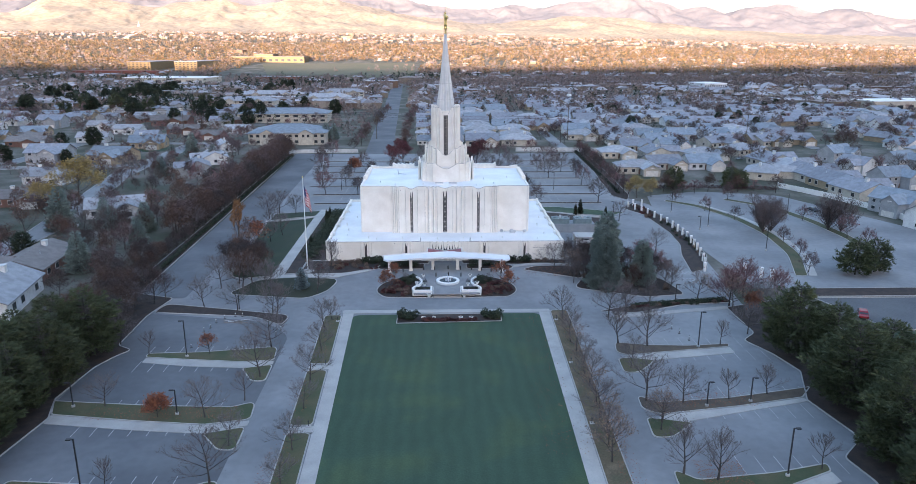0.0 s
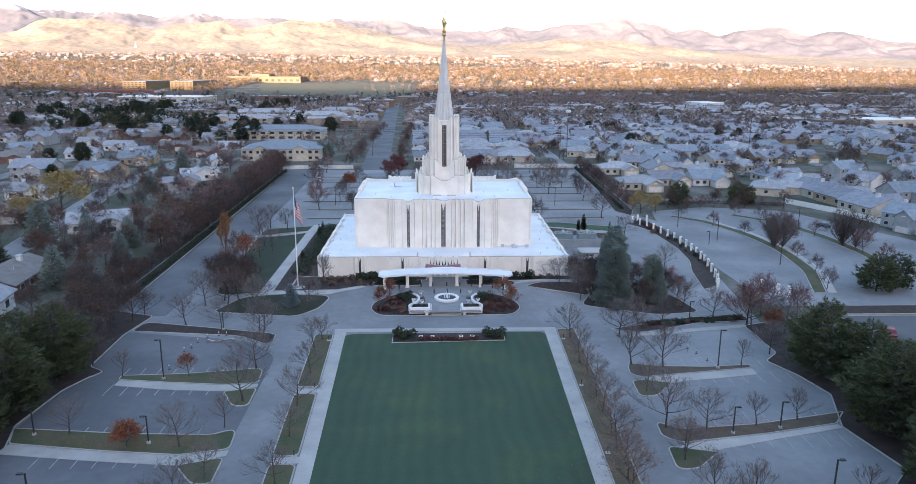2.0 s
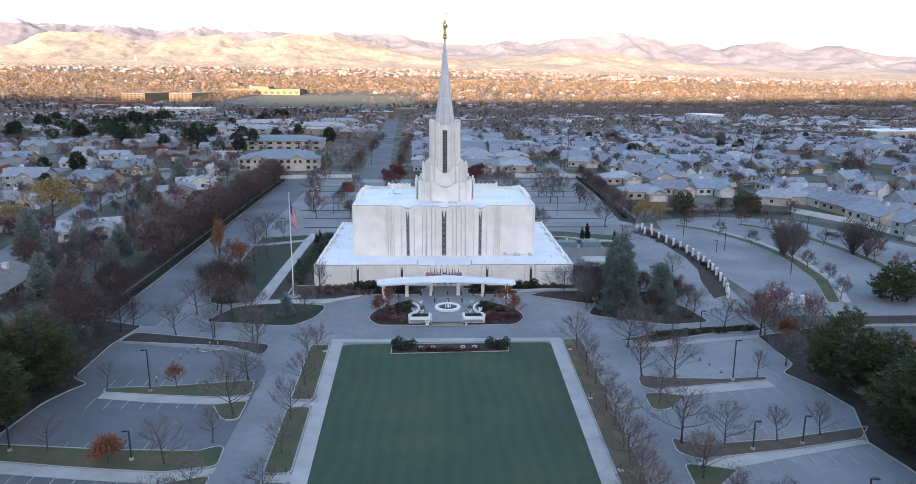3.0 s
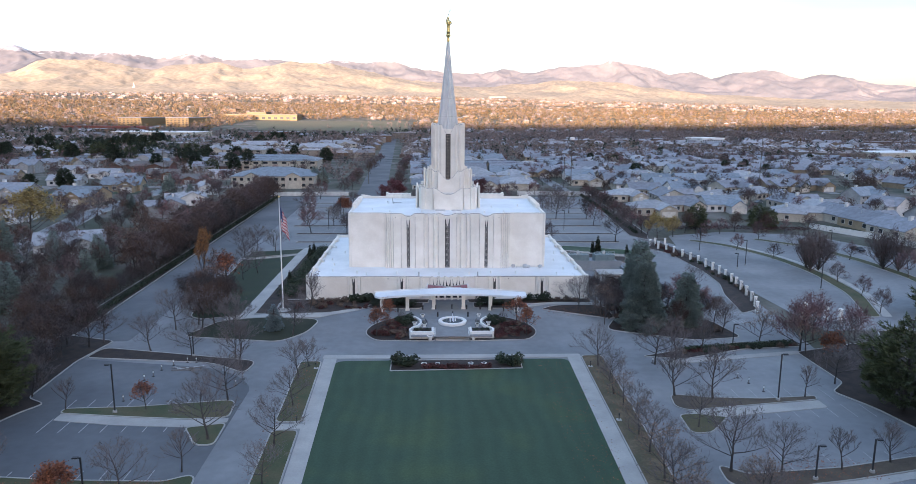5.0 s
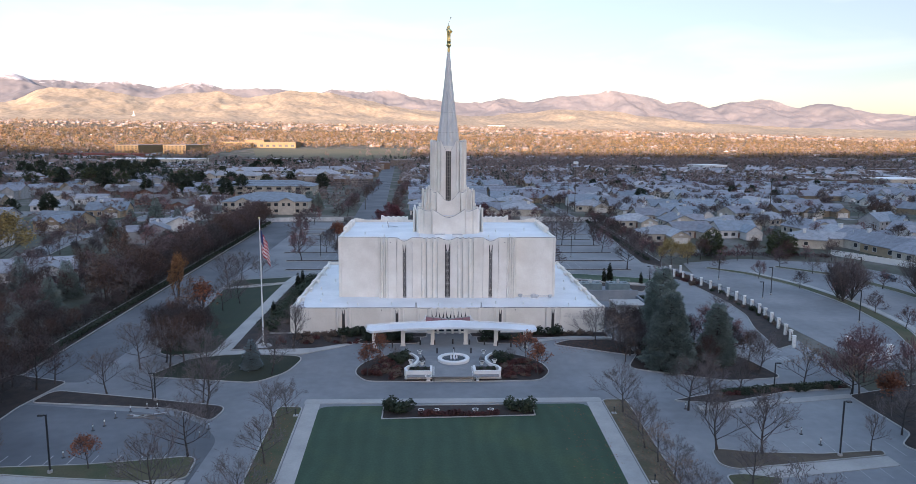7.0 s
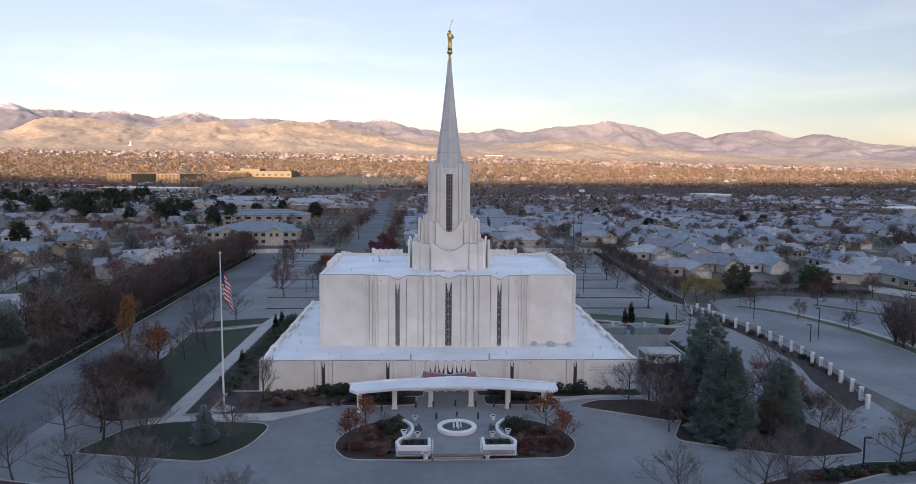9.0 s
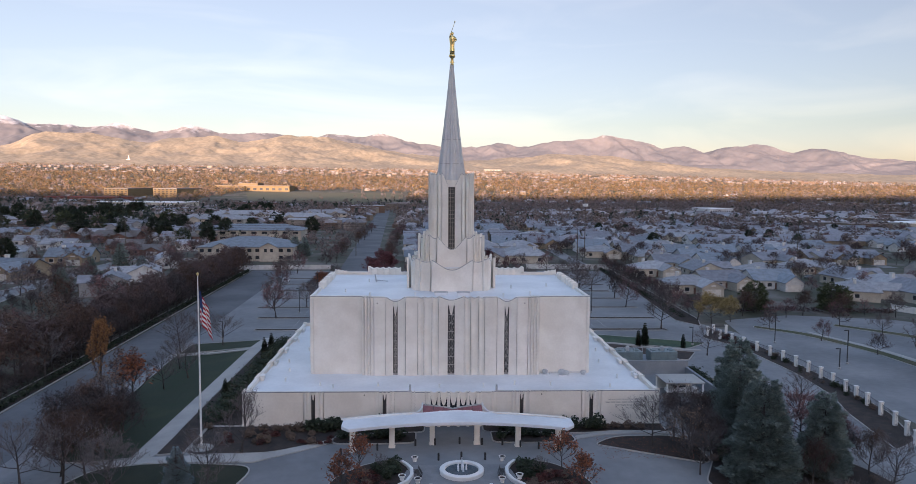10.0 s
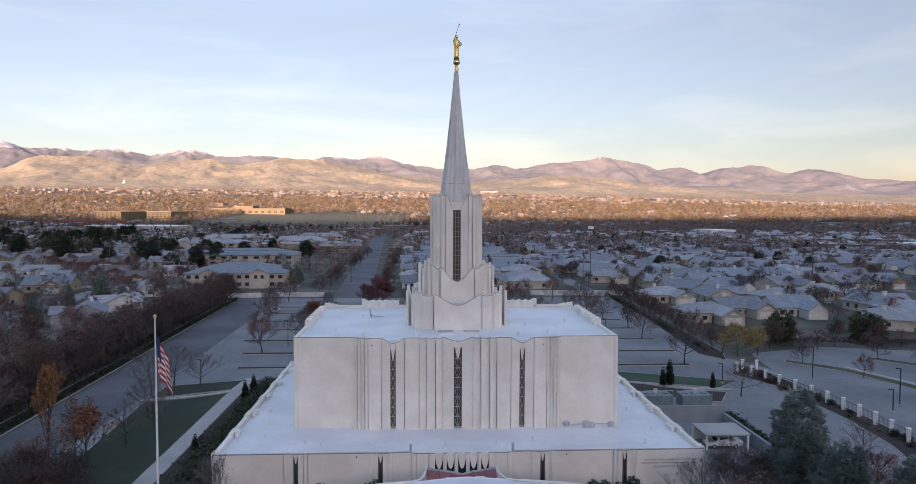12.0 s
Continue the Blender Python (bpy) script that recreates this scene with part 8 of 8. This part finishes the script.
ranch = [house("older brick ranch house with a low brown roof", 17, 10, 2.8, 1.9, "brick", "brown", group="western houses"),
         house("white ranch house with a grey roof", 16, 10, 3.0, 2.3, "white", "pale", garage=False, group="western houses"),
         house("tan bungalow with a blue-grey roof", 15, 11, 3.0, 2.6, "tan", "blue", group="western houses"),
         house("split-level house with grey siding", 14, 10, 4.8, 2.5, "grey", "grey", group="western houses")]


# plainer builds of the same houses for the distance
PLAIN[0] = True
LIGHT.update(zip(condos, (house("single-storey grey-roofed villa among many", 15, 12, 2.9, 2.6, "cream", "grey", group="villas", plain=True),
                          house("low villa with a shallow grey hip roof", 16, 12, 2.9, 2.4, "cream", "pale", "hip", group="villas", plain=True),
                          house("cream villa with a bluish shingle roof", 14, 13, 3.0, 2.8, "white", "blue", group="villas", plain=True),
                          house("tan villa with a grey gabled roof", 15, 11, 2.9, 2.6, "tan", "grey", group="villas", plain=True))))
LIGHT.update(zip(ranch, (house("older brick ranch house with a low brown roof", 17, 10, 2.8, 1.9, "brick", "brown", group="western houses", plain=True),
                         house("white ranch house with a grey roof", 16, 10, 3.0, 2.3, "white", "pale", garage=False, group="western houses", plain=True),
                         house("tan bungalow with a blue-grey roof", 15, 11, 3.0, 2.6, "tan", "blue", group="western houses", plain=True),
                         house("split-level house with grey siding", 14, 10, 4.8, 2.5, "grey", "grey", group="western houses", plain=True))))
PLAIN[0] = False


def place(p, x, y, turn, s=1.0):
    if y > 262 or x > 205 or x < -205:
        p = LIGHT.get(p, p)
    c = copy_thing(p, Matrix.Translation((x, y, rise(x, y))) @ Matrix.Rotation(radians(turn), 4, "Z"))
    c.scale = (s, s, s)
    return c


def villages():
    rng = random.Random(21)
    spots = []

    def free(x, y, gap):
        return all((x - a) ** 2 + (y - b) ** 2 > gap * gap for a, b in spots)

    # western neighbours
    for p, x, y, turn, k in ((1, -111, 62, 20, 1.15), (3, -190, 172, 0, 1.3), (1, -165, 123, 8, 1.15), (0, -151, 79, 10, 1.15), (2, -165, 228, 8, 1.25), (1, -207, 254, 5, 1.1), (3, -272, 332, 0, 1.2), (0, -194, 346, 0, 1.5), (1, -119, 214, -65, 1.05), (1, -112, 174, -70, 1.15), (2, -163, 179, -10, 1.3), (0, -236, 236, 5, 1.2), (3, -108, 137, -70, 1.0), (1, -232, 320, 0, 1.1), (0, -144, 268, -5, 1.1),
                             (1, -99, -28, -80, 1.3), (0, -104, -2, -85, 1.2), (0, -128, -30, 90, 1.1), (2, -135, 5, 80, 1.15), (3, -148, 38, 10, 1.1), (1, -190, 100, 10, 1.1), (2, -205, 60, 85, 1.15), (0, -180, 30, 85, 1.15), (1, -170, -8, 90, 1.1), (3, -215, 130, 5, 1.1), (2, -240, 180, 5, 1.15), (1, -134, 298, 0, 1.0), (0, -168, 296, 5, 1.2), (1, -204, 296, 0, 1.1), (2, -258, 284, 5, 1.1)):
        spots.append((x, y))
        place(ranch[p], x, y, turn, k)
    for row in range(9):
        y = 250 + row * 27
        for k in range(11):
            x = -150 - k * 26 + rng.uniform(-5, 5)
            yy = y + rng.uniform(-5, 5) - 0.1 * (x + 150)
            if free(x, yy, 24) and rng.random() < 0.9:
                spots.append((x, yy))
                place(rng.choice(ranch), x, yy, rng.choice((0, 0, 180, 90)) + rng.uniform(-6, 6), rng.uniform(0.9, 1.1))
    for row in range(7):
        y = 165 + row * -30
        for k in range(5):
            x = -215 - k * 27 + rng.uniform(-5, 5)
            yy = y + rng.uniform(-4, 4)
            if free(x, yy, 21):
                spots.append((x, yy))
                place(rng.choice(ranch), x, yy, rng.choice((0, 90, 180)) + rng.uniform(-8, 8) - 20, 1.0)
    # villas behind and east of the rear car park: paired rows along lanes
    for row in range(14):
        y = 236 + row * 26
        for k in range(17):
            x = 2 + k * 20.5 + (row % 3) * 1.5
            lane = (k % 4 == 3)
            if x < 88 and y < 215:
                continue
            if -50 < x < -20 or lane and rng.random() < 0.75:
                continue
            if x > 235 - 0.25 * (y - 220) and y < 330:
                continue
            if y < 240 and 62 < x < 92:
                continue
            spots.append((x, y))
            place(rng.choice((*condos[:3], condos[1], condos[0], condos[3])), x + rng.uniform(-1, 1), y + rng.uniform(-1, 1), rng.choice((0, 0, 8, 180)), rng.uniform(1.12, 1.25))
    for row in range(8):
        for k in range(3):
            x, y = -14 - row * 1.2, 240 + row * 36
            if k == 0 and free(x, y, 14):
                spots.append((x, y))
                place(rng.choice(condos), x + 6, y, 0, 0.9)
    # villas just east of the border trees
    for p, x, y, turn in ((1, 90, 188, 0), (0, 103, 154, 10), (2, 122, 154, 0), (1, 88, 142, 0), (0, 110, 186, 90), (1, 132, 182, 20), (0, 106, 214, 0), (2, 128, 218, 0), (1, 158, 197, 30), (0, 188, 232, 20), (1, 140, 128, 60), (0, 156, 226, 20)):
        spots.append((x, y))
        place(condos[p], x, y, turn, 1.1)
    # long row of attached villas above the curved car park, taller houses behind it
    for i, y in enumerate((158, 140, 122, 104, 86)):
        place(condos[(0, 1, 0, 3, 0)[i]], 157 + 0.6 * i, y, 97, 1.2)
    for i, (x, y) in enumerate(((196, 172), (186, 136), (183, 106), (190, 78), (156, 58), (154, 36), (214, 150), (212, 112), (186, 46))):
        place(tallc[i % 2], x, y, (24, -66, 14)[i % 3], 0.9)
    for i in range(7):
        x, y = 208 + i * 5.5, 80 + i * 20.5
        place(condos[i % 4], x + 36, y + 8, -68, 1.1)
        place(tallc[i % 2] if i % 3 == 0 else condos[(i + 1) % 4], x + 66, y + 16, 112, 1.05)
    for i in range(9):
        for k in range(4):
            x, y = 255 + k * 27 + i * 5, 190 + i * 28 + k * 8
            place(rng.choice((*condos, tallc[1])), x, y, rng.choice((-68, 112, 20)), rng.uniform(0.95, 1.1))


villages()
discard(*condos, *tallc, *ranch, *LIGHT.values())
LIGHT.clear()


def long_wall(name, label, pts, h, mat):
    t = thing(name, label, "wall")
    for a, b in zip(pts, pts[1:]):
        a, b = Vector(a), Vector(b)
        n = max(1, int((b - a).length / 4))
        ang = math.atan2((b - a).y, (b - a).x)
        L = (b - a).length / n
        for i in range(n):
            p = a + (b - a) * (i / n)
            z = rise(p.x, p.y)
            bm = box(bmesh.new(), 0.06, -0.06, -0.3, L - 0.06, 0.06, h)
            box(bm, -0.1, -0.12, -0.3, 0.1, 0.12, h + 0.12)
            o = part("fence_panel", bm, mat, t)
            o.matrix_basis = Matrix.Translation((p.x, p.y, z)) @ Matrix.Rotation(ang, 4, "Z")


long_wall("fence_1", "white vinyl fence below the eastern houses", [(136, 104), (146, 82), (152, 56), (150, 24)], 1.9, WHITE_PAINT)
long_wall("fence_2", "long white wall behind the rear car park", [(40, 208), (88, 205)], 2.2, WALLS["white"])
long_wall("fence_3", "white wall at the end of the long drive", [(-84, 202), (-62, 205), (-45, 205)], 1.9, WALLS["white"])


# ---- larger buildings in the town ----
def block(name, label, x, y, w, d, h, turn, wall, roof, storeys=2, bays=8, flat=True, gables=0, hip=2.5):
    z = rise(x, y)
    t = thing(name, label, "building", Matrix.Translation((x, y, z)) @ Matrix.Rotation(radians(turn), 4, "Z"))
    part("wall", box(bmesh.new(), -w / 2, -d / 2, -3, w / 2, d / 2, h), wall, t)
    if flat:
        part("roof", box(bmesh.new(), -w / 2 - 0.3, -d / 2 - 0.3, h, w / 2 + 0.3, d / 2 + 0.3, h + 0.7), roof, t)
    else:
        hip_roof("roof", w, d, h + 0.1, hip, 0.8, roof, t)
    for s in range(storeys):
        for i in range(bays):
            window(-w / 2 + w * (i + 0.5) / bays, -d / 2, 1.0 + s * (h / storeys), w / bays * 0.5, h / storeys * 0.45, "-y", t)
    for g in range(gables):
        gx = -w / 2 + w * (g + 0.5) / gables
        wall_body(5, 8.5, h, 2.2, wall, t, "y", (gx, -d / 2 + 0.8), "gable_wall")
        gable_roof("gable_roof", 5.6, 8.6, h + 0.12, 2.2, 0.5, roof, t, "y", (gx, -d / 2 + 0.8))
        window(gx - 1.4, -d / 2 - 1.7, 4.4, 1.3, 1.5, "-y", t)
        window(gx + 1.4, -d / 2 - 1.7, 4.4, 1.3, 1.5, "-y", t)
    return t


PLAIN[0] = True
TAN, CREAM, WHITEW = WALLS["tan"], WALLS["cream"], WALLS["white"]
SCHOOL = material("sandstone_brick", (0.20, 0.145, 0.075), 0.9, (0.165, 0.12, 0.065), 0.05, 0.6)
REDWALL = material("red_brick", (0.22, 0.08, 0.055), 0.9)
LEDGE = material("red_roof", (0.26, 0.07, 0.06), 0.7)
block("care_home", "two-storey tan care home with a broad blue-grey hip roof", -90, 252, 44, 30, 6.6, 2, CREAM, ROOFS["blue"], 2, 12, False, 2, 4.0)
block("care_home", "rear wing of the tan care home with a hip roof", -118, 372, 66, 26, 6.6, 0, CREAM, ROOFS["blue"], 2, 10, False, 0, 3.5)
for i, (x, y, w) in enumerate(((-172, 470, 52), (-108, 512, 44), (-170, 560, 60), (-104, 590, 46))):
    block("apartment_block", "long cream apartment block with grey hip roof", x, y, w, 15, 8.5, -6 + 4 * i, CREAM, ROOFS["pale"], 3, 8, False, 2, 3.4)
block("warehouse", "broad warehouse with a bright white roof", -415, 965, 130, 60, 8, -8, CREAM, ROOF_WHITE, 1, 8)
for x, y in ((-562, 1275), (-480, 1290)):
    block("apartment_tower", "four-storey tan apartment building with balconies", x, y, 44, 120, 14, -4, SCHOOL, ROOFS["grey"], 4, 6)
block("school", "wide sandstone school building in sunlight", -385, 1500, 165, 50, 11, -3, SCHOOL, ROOFS["brown"], 1, 12)
block("school", "upper hall of the sandstone school", -398, 1515, 44, 44, 15, -3, SCHOOL, ROOFS["brown"], 1, 4)
block("red_store", "long low brick store with a flat roof", -252, 985, 78, 26, 8, -4, REDWALL, ROOFS["pale"], 1, 6)
block("red_store", "long low shop row with a red roof edge", -560, 1110, 150, 26, 8, -6, REDWALL, LEDGE, 1, 10)
block("office", "pale flat-roofed office with dark window bands", 338, 740, 30, 40, 10, 10, WHITEW, ROOF_WHITE, 2, 10)
block("office", "low concrete car park building", 410, 470, 64, 30, 8, 10, CREAM, ROOF_WHITE, 1, 6)
for i in range(6):
    block("apartment_block", "row of pale apartments with hip roofs", 338 + i * 24, 570 + i * 6, 21, 13, 6.5, 8, CREAM, ROOFS["pale"], 2, 5, False, 1, 3.0)
# pale landmarks at the foot of the hills
far = thing("distant_temple", "tiny white temple with a spire at the foot of the hills", "temple", Matrix.Translation((-1405, 3330, rise(-1405, 3330))))
part("wall", box(bmesh.new(), -22, -12, -3, 22, 12, 13), STONE, far)
part("tower", box(bmesh.new(), -7, -7, 13, 7, 7, 24), STONE, far)
part("spire", tube(bmesh.new(), (0, 0, 24), (0, 0, 44), 4.0, 0.3, 8), STONE, far)
block("hillside_office", "long pale office block below the bare hills", 330, 3560, 90, 30, 12, -6, CREAM, ROOFS["pale"], 2, 12)
# streets of the western quarter
for i, pts in enumerate(([(-128, -60), (-119, -60), (-119, 40), (-138, 140), (-140, 235), (-149, 235), (-147, 138), (-128, 38)], [(-400, 128), (-146, 160), (-146, 168), (-400, 137)], [(-400, 238), (-62, 240), (-62, 247), (-400, 247)], [(-215, -60), (-206, -60), (-206, 240), (-215, 240)])):
    area("street_%d" % (i + 1), pts, ASPHALT, "quiet grey residential street", "road", 0.02, radius=0.5)
for i in range(5):
    area("lane_%d" % (i + 1), [(64.0 + i * 71, 214), (71.0 + i * 71, 214), (71 + i * 71, 460), (64 + i * 71, 460)], ASPHALT, "narrow lane between rows of villas", "road", 0.03, kerb=False, radius=0)
area("lawn_6", [(-178, 206), (-152, 212), (-152, 226), (-178, 220)], LAWN, "front lawn of the tan bungalow", "lawn", 0.06, kerb=False, radius=1)
tagged(slab("field", [(-290, 1060), (-44, 1078), (-58, 1480), (-385, 1420)], FIELD, lift=0.5, thick=2.0), "wide dry grass playing field", "field", kind="structure")


# ---- the rest of the town, past counting ----
def far_town():
    rng = random.Random(31)
    rv, rf, wv, wf = [], [], [], []
    for _ in range(6500):
        y = 480 + 3050 * rng.random() ** 1.35
        x = rng.uniform(-0.78, 0.78) * (y + 160)
        if -470 < x < -40 and 1040 < y < 1560 or abs(x + 30 + 0.042 * (y - 200)) < 16 and y < 1010 or -15 < x < 330 and y < 610 or -480 < x < -200 and 880 < y < 1050 or -630 < x < -430 and 1190 < y < 1380:
            continue
        if 1150 < y < 2700 and rng.random() < 0.72:
            continue
        z = rise(x, y)
        w, d, h, r = rng.uniform(10, 17), rng.uniform(8, 12), rng.choice((3, 3, 5.5)), rng.uniform(2, 3.4)
        if rng.random() < 0.04:
            w, d, h, r = rng.uniform(25, 60), rng.uniform(15, 35), rng.uniform(5, 9), 0.4
        a = rng.choice((0, math.pi / 2)) + rng.uniform(-0.25, 0.25)
        c, s = math.cos(a), math.sin(a)

        def P(px, py, pz):
            return (x + px * c - py * s, y + px * s + py * c, z + pz)
        k = len(wv)
        wv += [P(-w / 2, -d / 2, -3), P(w / 2, -d / 2, -3), P(w / 2, d / 2, -3), P(-w / 2, d / 2, -3), P(-w / 2, -d / 2, h), P(w / 2, -d / 2, h), P(w / 2, d / 2, h), P(-w / 2, d / 2, h)]
        wf += [(k, k + 1, k + 5, k + 4), (k + 1, k + 2, k + 6, k + 5), (k + 2, k + 3, k + 7, k + 6), (k + 3, k, k + 4, k + 7)]
        k = len(rv)
        o = 0.5
        e = w * 0.5 if rng.random() < 0.6 else w * 0.2
        rv += [P(-w / 2 - o, -d / 2 - o, h), P(w / 2 + o, -d / 2 - o, h), P(w / 2 + o, d / 2 + o, h), P(-w / 2 - o, d / 2 + o, h), P(-e, 0, h + r), P(e, 0, h + r)]
        rf += [(k, k + 1, k + 5, k + 4), (k + 1, k + 2, k + 5), (k + 2, k + 3, k + 4, k + 5), (k + 3, k, k + 4)]
    tagged(quick("town_houses", wv, wf, palette("town_walls", ((0.22, 0.17, 0.125), (0.30, 0.26, 0.225), (0.18, 0.12, 0.085), (0.20, 0.165, 0.135), (0.15, 0.10, 0.075)))), "countless small houses across the valley", "houses", kind="stuff")
    tagged(quick("town_roofs", rv, rf, palette("town_roof_shingles", ((0.26, 0.27, 0.30), (0.33, 0.335, 0.355), (0.20, 0.19, 0.195), (0.24, 0.205, 0.19), (0.38, 0.38, 0.395)))), "countless grey roofs across the valley", "roofs", kind="stuff")


far_town()


def far_trees():
    """Woods, gardens and street trees of the valley: ragged crowns of loose facets."""
    rng = np.random.default_rng(41)
    ground = np.vectorize(rise)
    groups = {"bare": [], "gold": [], "dark": []}

    def crowns(x, y, h, width, key, n):
        """n facets for each of the trees at x, y of height h."""
        if not len(x):
            return
        z = ground(x, y)
        k = len(x)
        a, u = rng.uniform(0, 6.283, (k, n)), rng.random((k, n))
        s = (h * width)[:, None]
        if key == "dark":
            r = s * (1 - u * 0.85) * rng.uniform(0.7, 1.05, (k, n))
        else:
            r = s * (0.25 + 0.75 * np.sin(np.pi * np.minimum(1, u * 0.85 + 0.12))) * rng.uniform(0.5, 1.05, (k, n))
        c = np.stack((x[:, None] + r * np.cos(a), y[:, None] + r * np.sin(a), z[:, None] + h[:, None] * (0.12 + 0.86 * u)), -1)
        q = (s * rng.uniform(0.36, 0.62, (k, n)) * min(1, (22 / n) ** 0.45))[..., None, None]
        tri = c[:, :, None, :] + q * rng.uniform((-1, -1, -0.8), (1, 1, 1), (k, n, 3, 3))
        groups[key].append(tri.reshape(-1, 3))

    def clear(x, y):
        return ~((x > -400) & (x < -40) & (y > 1050) & (y < 1490)) & ~((np.abs(x + 33 + 0.042 * (y - 200)) < 14) & (y < 1010)) & ~((x > -500) & (x < -330) & (y > 900) & (y < 1010)) & ~((x > -590) & (x < -450) & (y > 1150) & (y < 1340))

    def sow(n, y0, y1, power, spread, gold, dark, h0, h1, facets, west=True):
        y = y0 + (y1 - y0) * rng.random(n) ** power
        x = rng.uniform(-spread, spread, n) * (y + 150)
        ok = clear(x, y)
        x, y = x[ok], y[ok]
        wood = np.array([noise.noise(Vector((px / 260, py / 420, 3.1))) for px, py in zip(x, y)])
        ok = (wood > -0.12) | (rng.random(len(x)) < 0.5)
        x, y = x[ok], y[ok]
        pick, h = rng.random(len(x)), rng.uniform(h0, h1, len(x))
        for key, sel, w, f in (("dark", pick < dark, 0.28, 1.2), ("gold", (pick >= dark) & (pick < dark + gold), 0.45, 1.0), ("bare", pick >= dark + gold, 0.45, 1.0)):
            crowns(x[sel], y[sel], h[sel] * f, w, key, facets)

    sow(5200, 450, 1250, 1.0, 0.76, 0.02, 0.12, 6, 12, 50)
    # gold share follows the sunlit zone: autumn tints plus painted low-sun glow
    sow(17000, 1120, 2300, 0.9, 0.76, 0.72, 0.07, 8, 14, 16)
    sow(13000, 2100, 3550, 0.9, 0.76, 0.6, 0.05, 8, 13, 9)
    # gardens nearer by, where single trees can no longer be told apart
    for x0, x1, y0, y1, n in ((-420, -88, 60, 520, 330), (-84, -52, 262, 500, 46), (95, 480, 215, 560, 330), (0, 330, 300, 480, 110)):
        for key, share, w in (("bare", 0.85, 0.42), ("dark", 0.15, 0.28)):
            m = int(n * share)
            crowns(rng.uniform(x0, x1, m), rng.uniform(y0, y1, m), rng.uniform(4, 9, m), w, key, 70)
    # belts of wood
    for cx, cy, sx, sy, n, key in ((-330, 640, 150, 60, 110, "dark"), (-210, 800, 120, 60, 80, "dark"), (330, 900, 190, 70, 330, "bare"), (150, 820, 190, 60, 300, "bare"), (520, 850, 180, 70, 260, "bare"), (-150, 620, 90, 50, 70, "bare"), (-560, 960, 240, 50, 150, "dark"), (900, 1300, 260, 80, 200, "bare"), (-20, 1020, 120, 25, 60, "dark"), (200, 1200, 300, 40, 140, "bare"), (-260, 480, 90, 30, 60, "dark")):
        crowns(rng.normal(cx, sx * 0.5, n), rng.normal(cy, sy * 0.5, n), rng.uniform(9, 15, n), 0.4 if key == "bare" else 0.3, key, 40)
    mats = {"bare": palette("far_bare_crowns", ((0.185, 0.15, 0.145), (0.21, 0.16, 0.145), (0.155, 0.13, 0.13), (0.20, 0.14, 0.13), (0.18, 0.155, 0.14))),
            "gold": palette("far_sunlit_autumn_crowns", ((0.17, 0.105, 0.048), (0.12, 0.075, 0.042), (0.21, 0.14, 0.062), (0.105, 0.08, 0.055), (0.08, 0.072, 0.042))),
            "dark": palette("far_conifer_crowns", ((0.03, 0.045, 0.03), (0.045, 0.06, 0.035), (0.025, 0.035, 0.028)))}
    words = {"bare": "leafless brown trees all over the valley", "gold": "autumn trees of the valley, sun glow put into their colour", "dark": "dark conifers dotted over the valley"}
    for key, blocks in groups.items():
        v = np.concatenate(blocks)
        f = np.arange(len(v)).reshape(-1, 3)
        tagged(quick("valley_trees", v.tolist(), f.tolist(), mats[key]), words[key], "trees", kind="stuff")


far_trees()
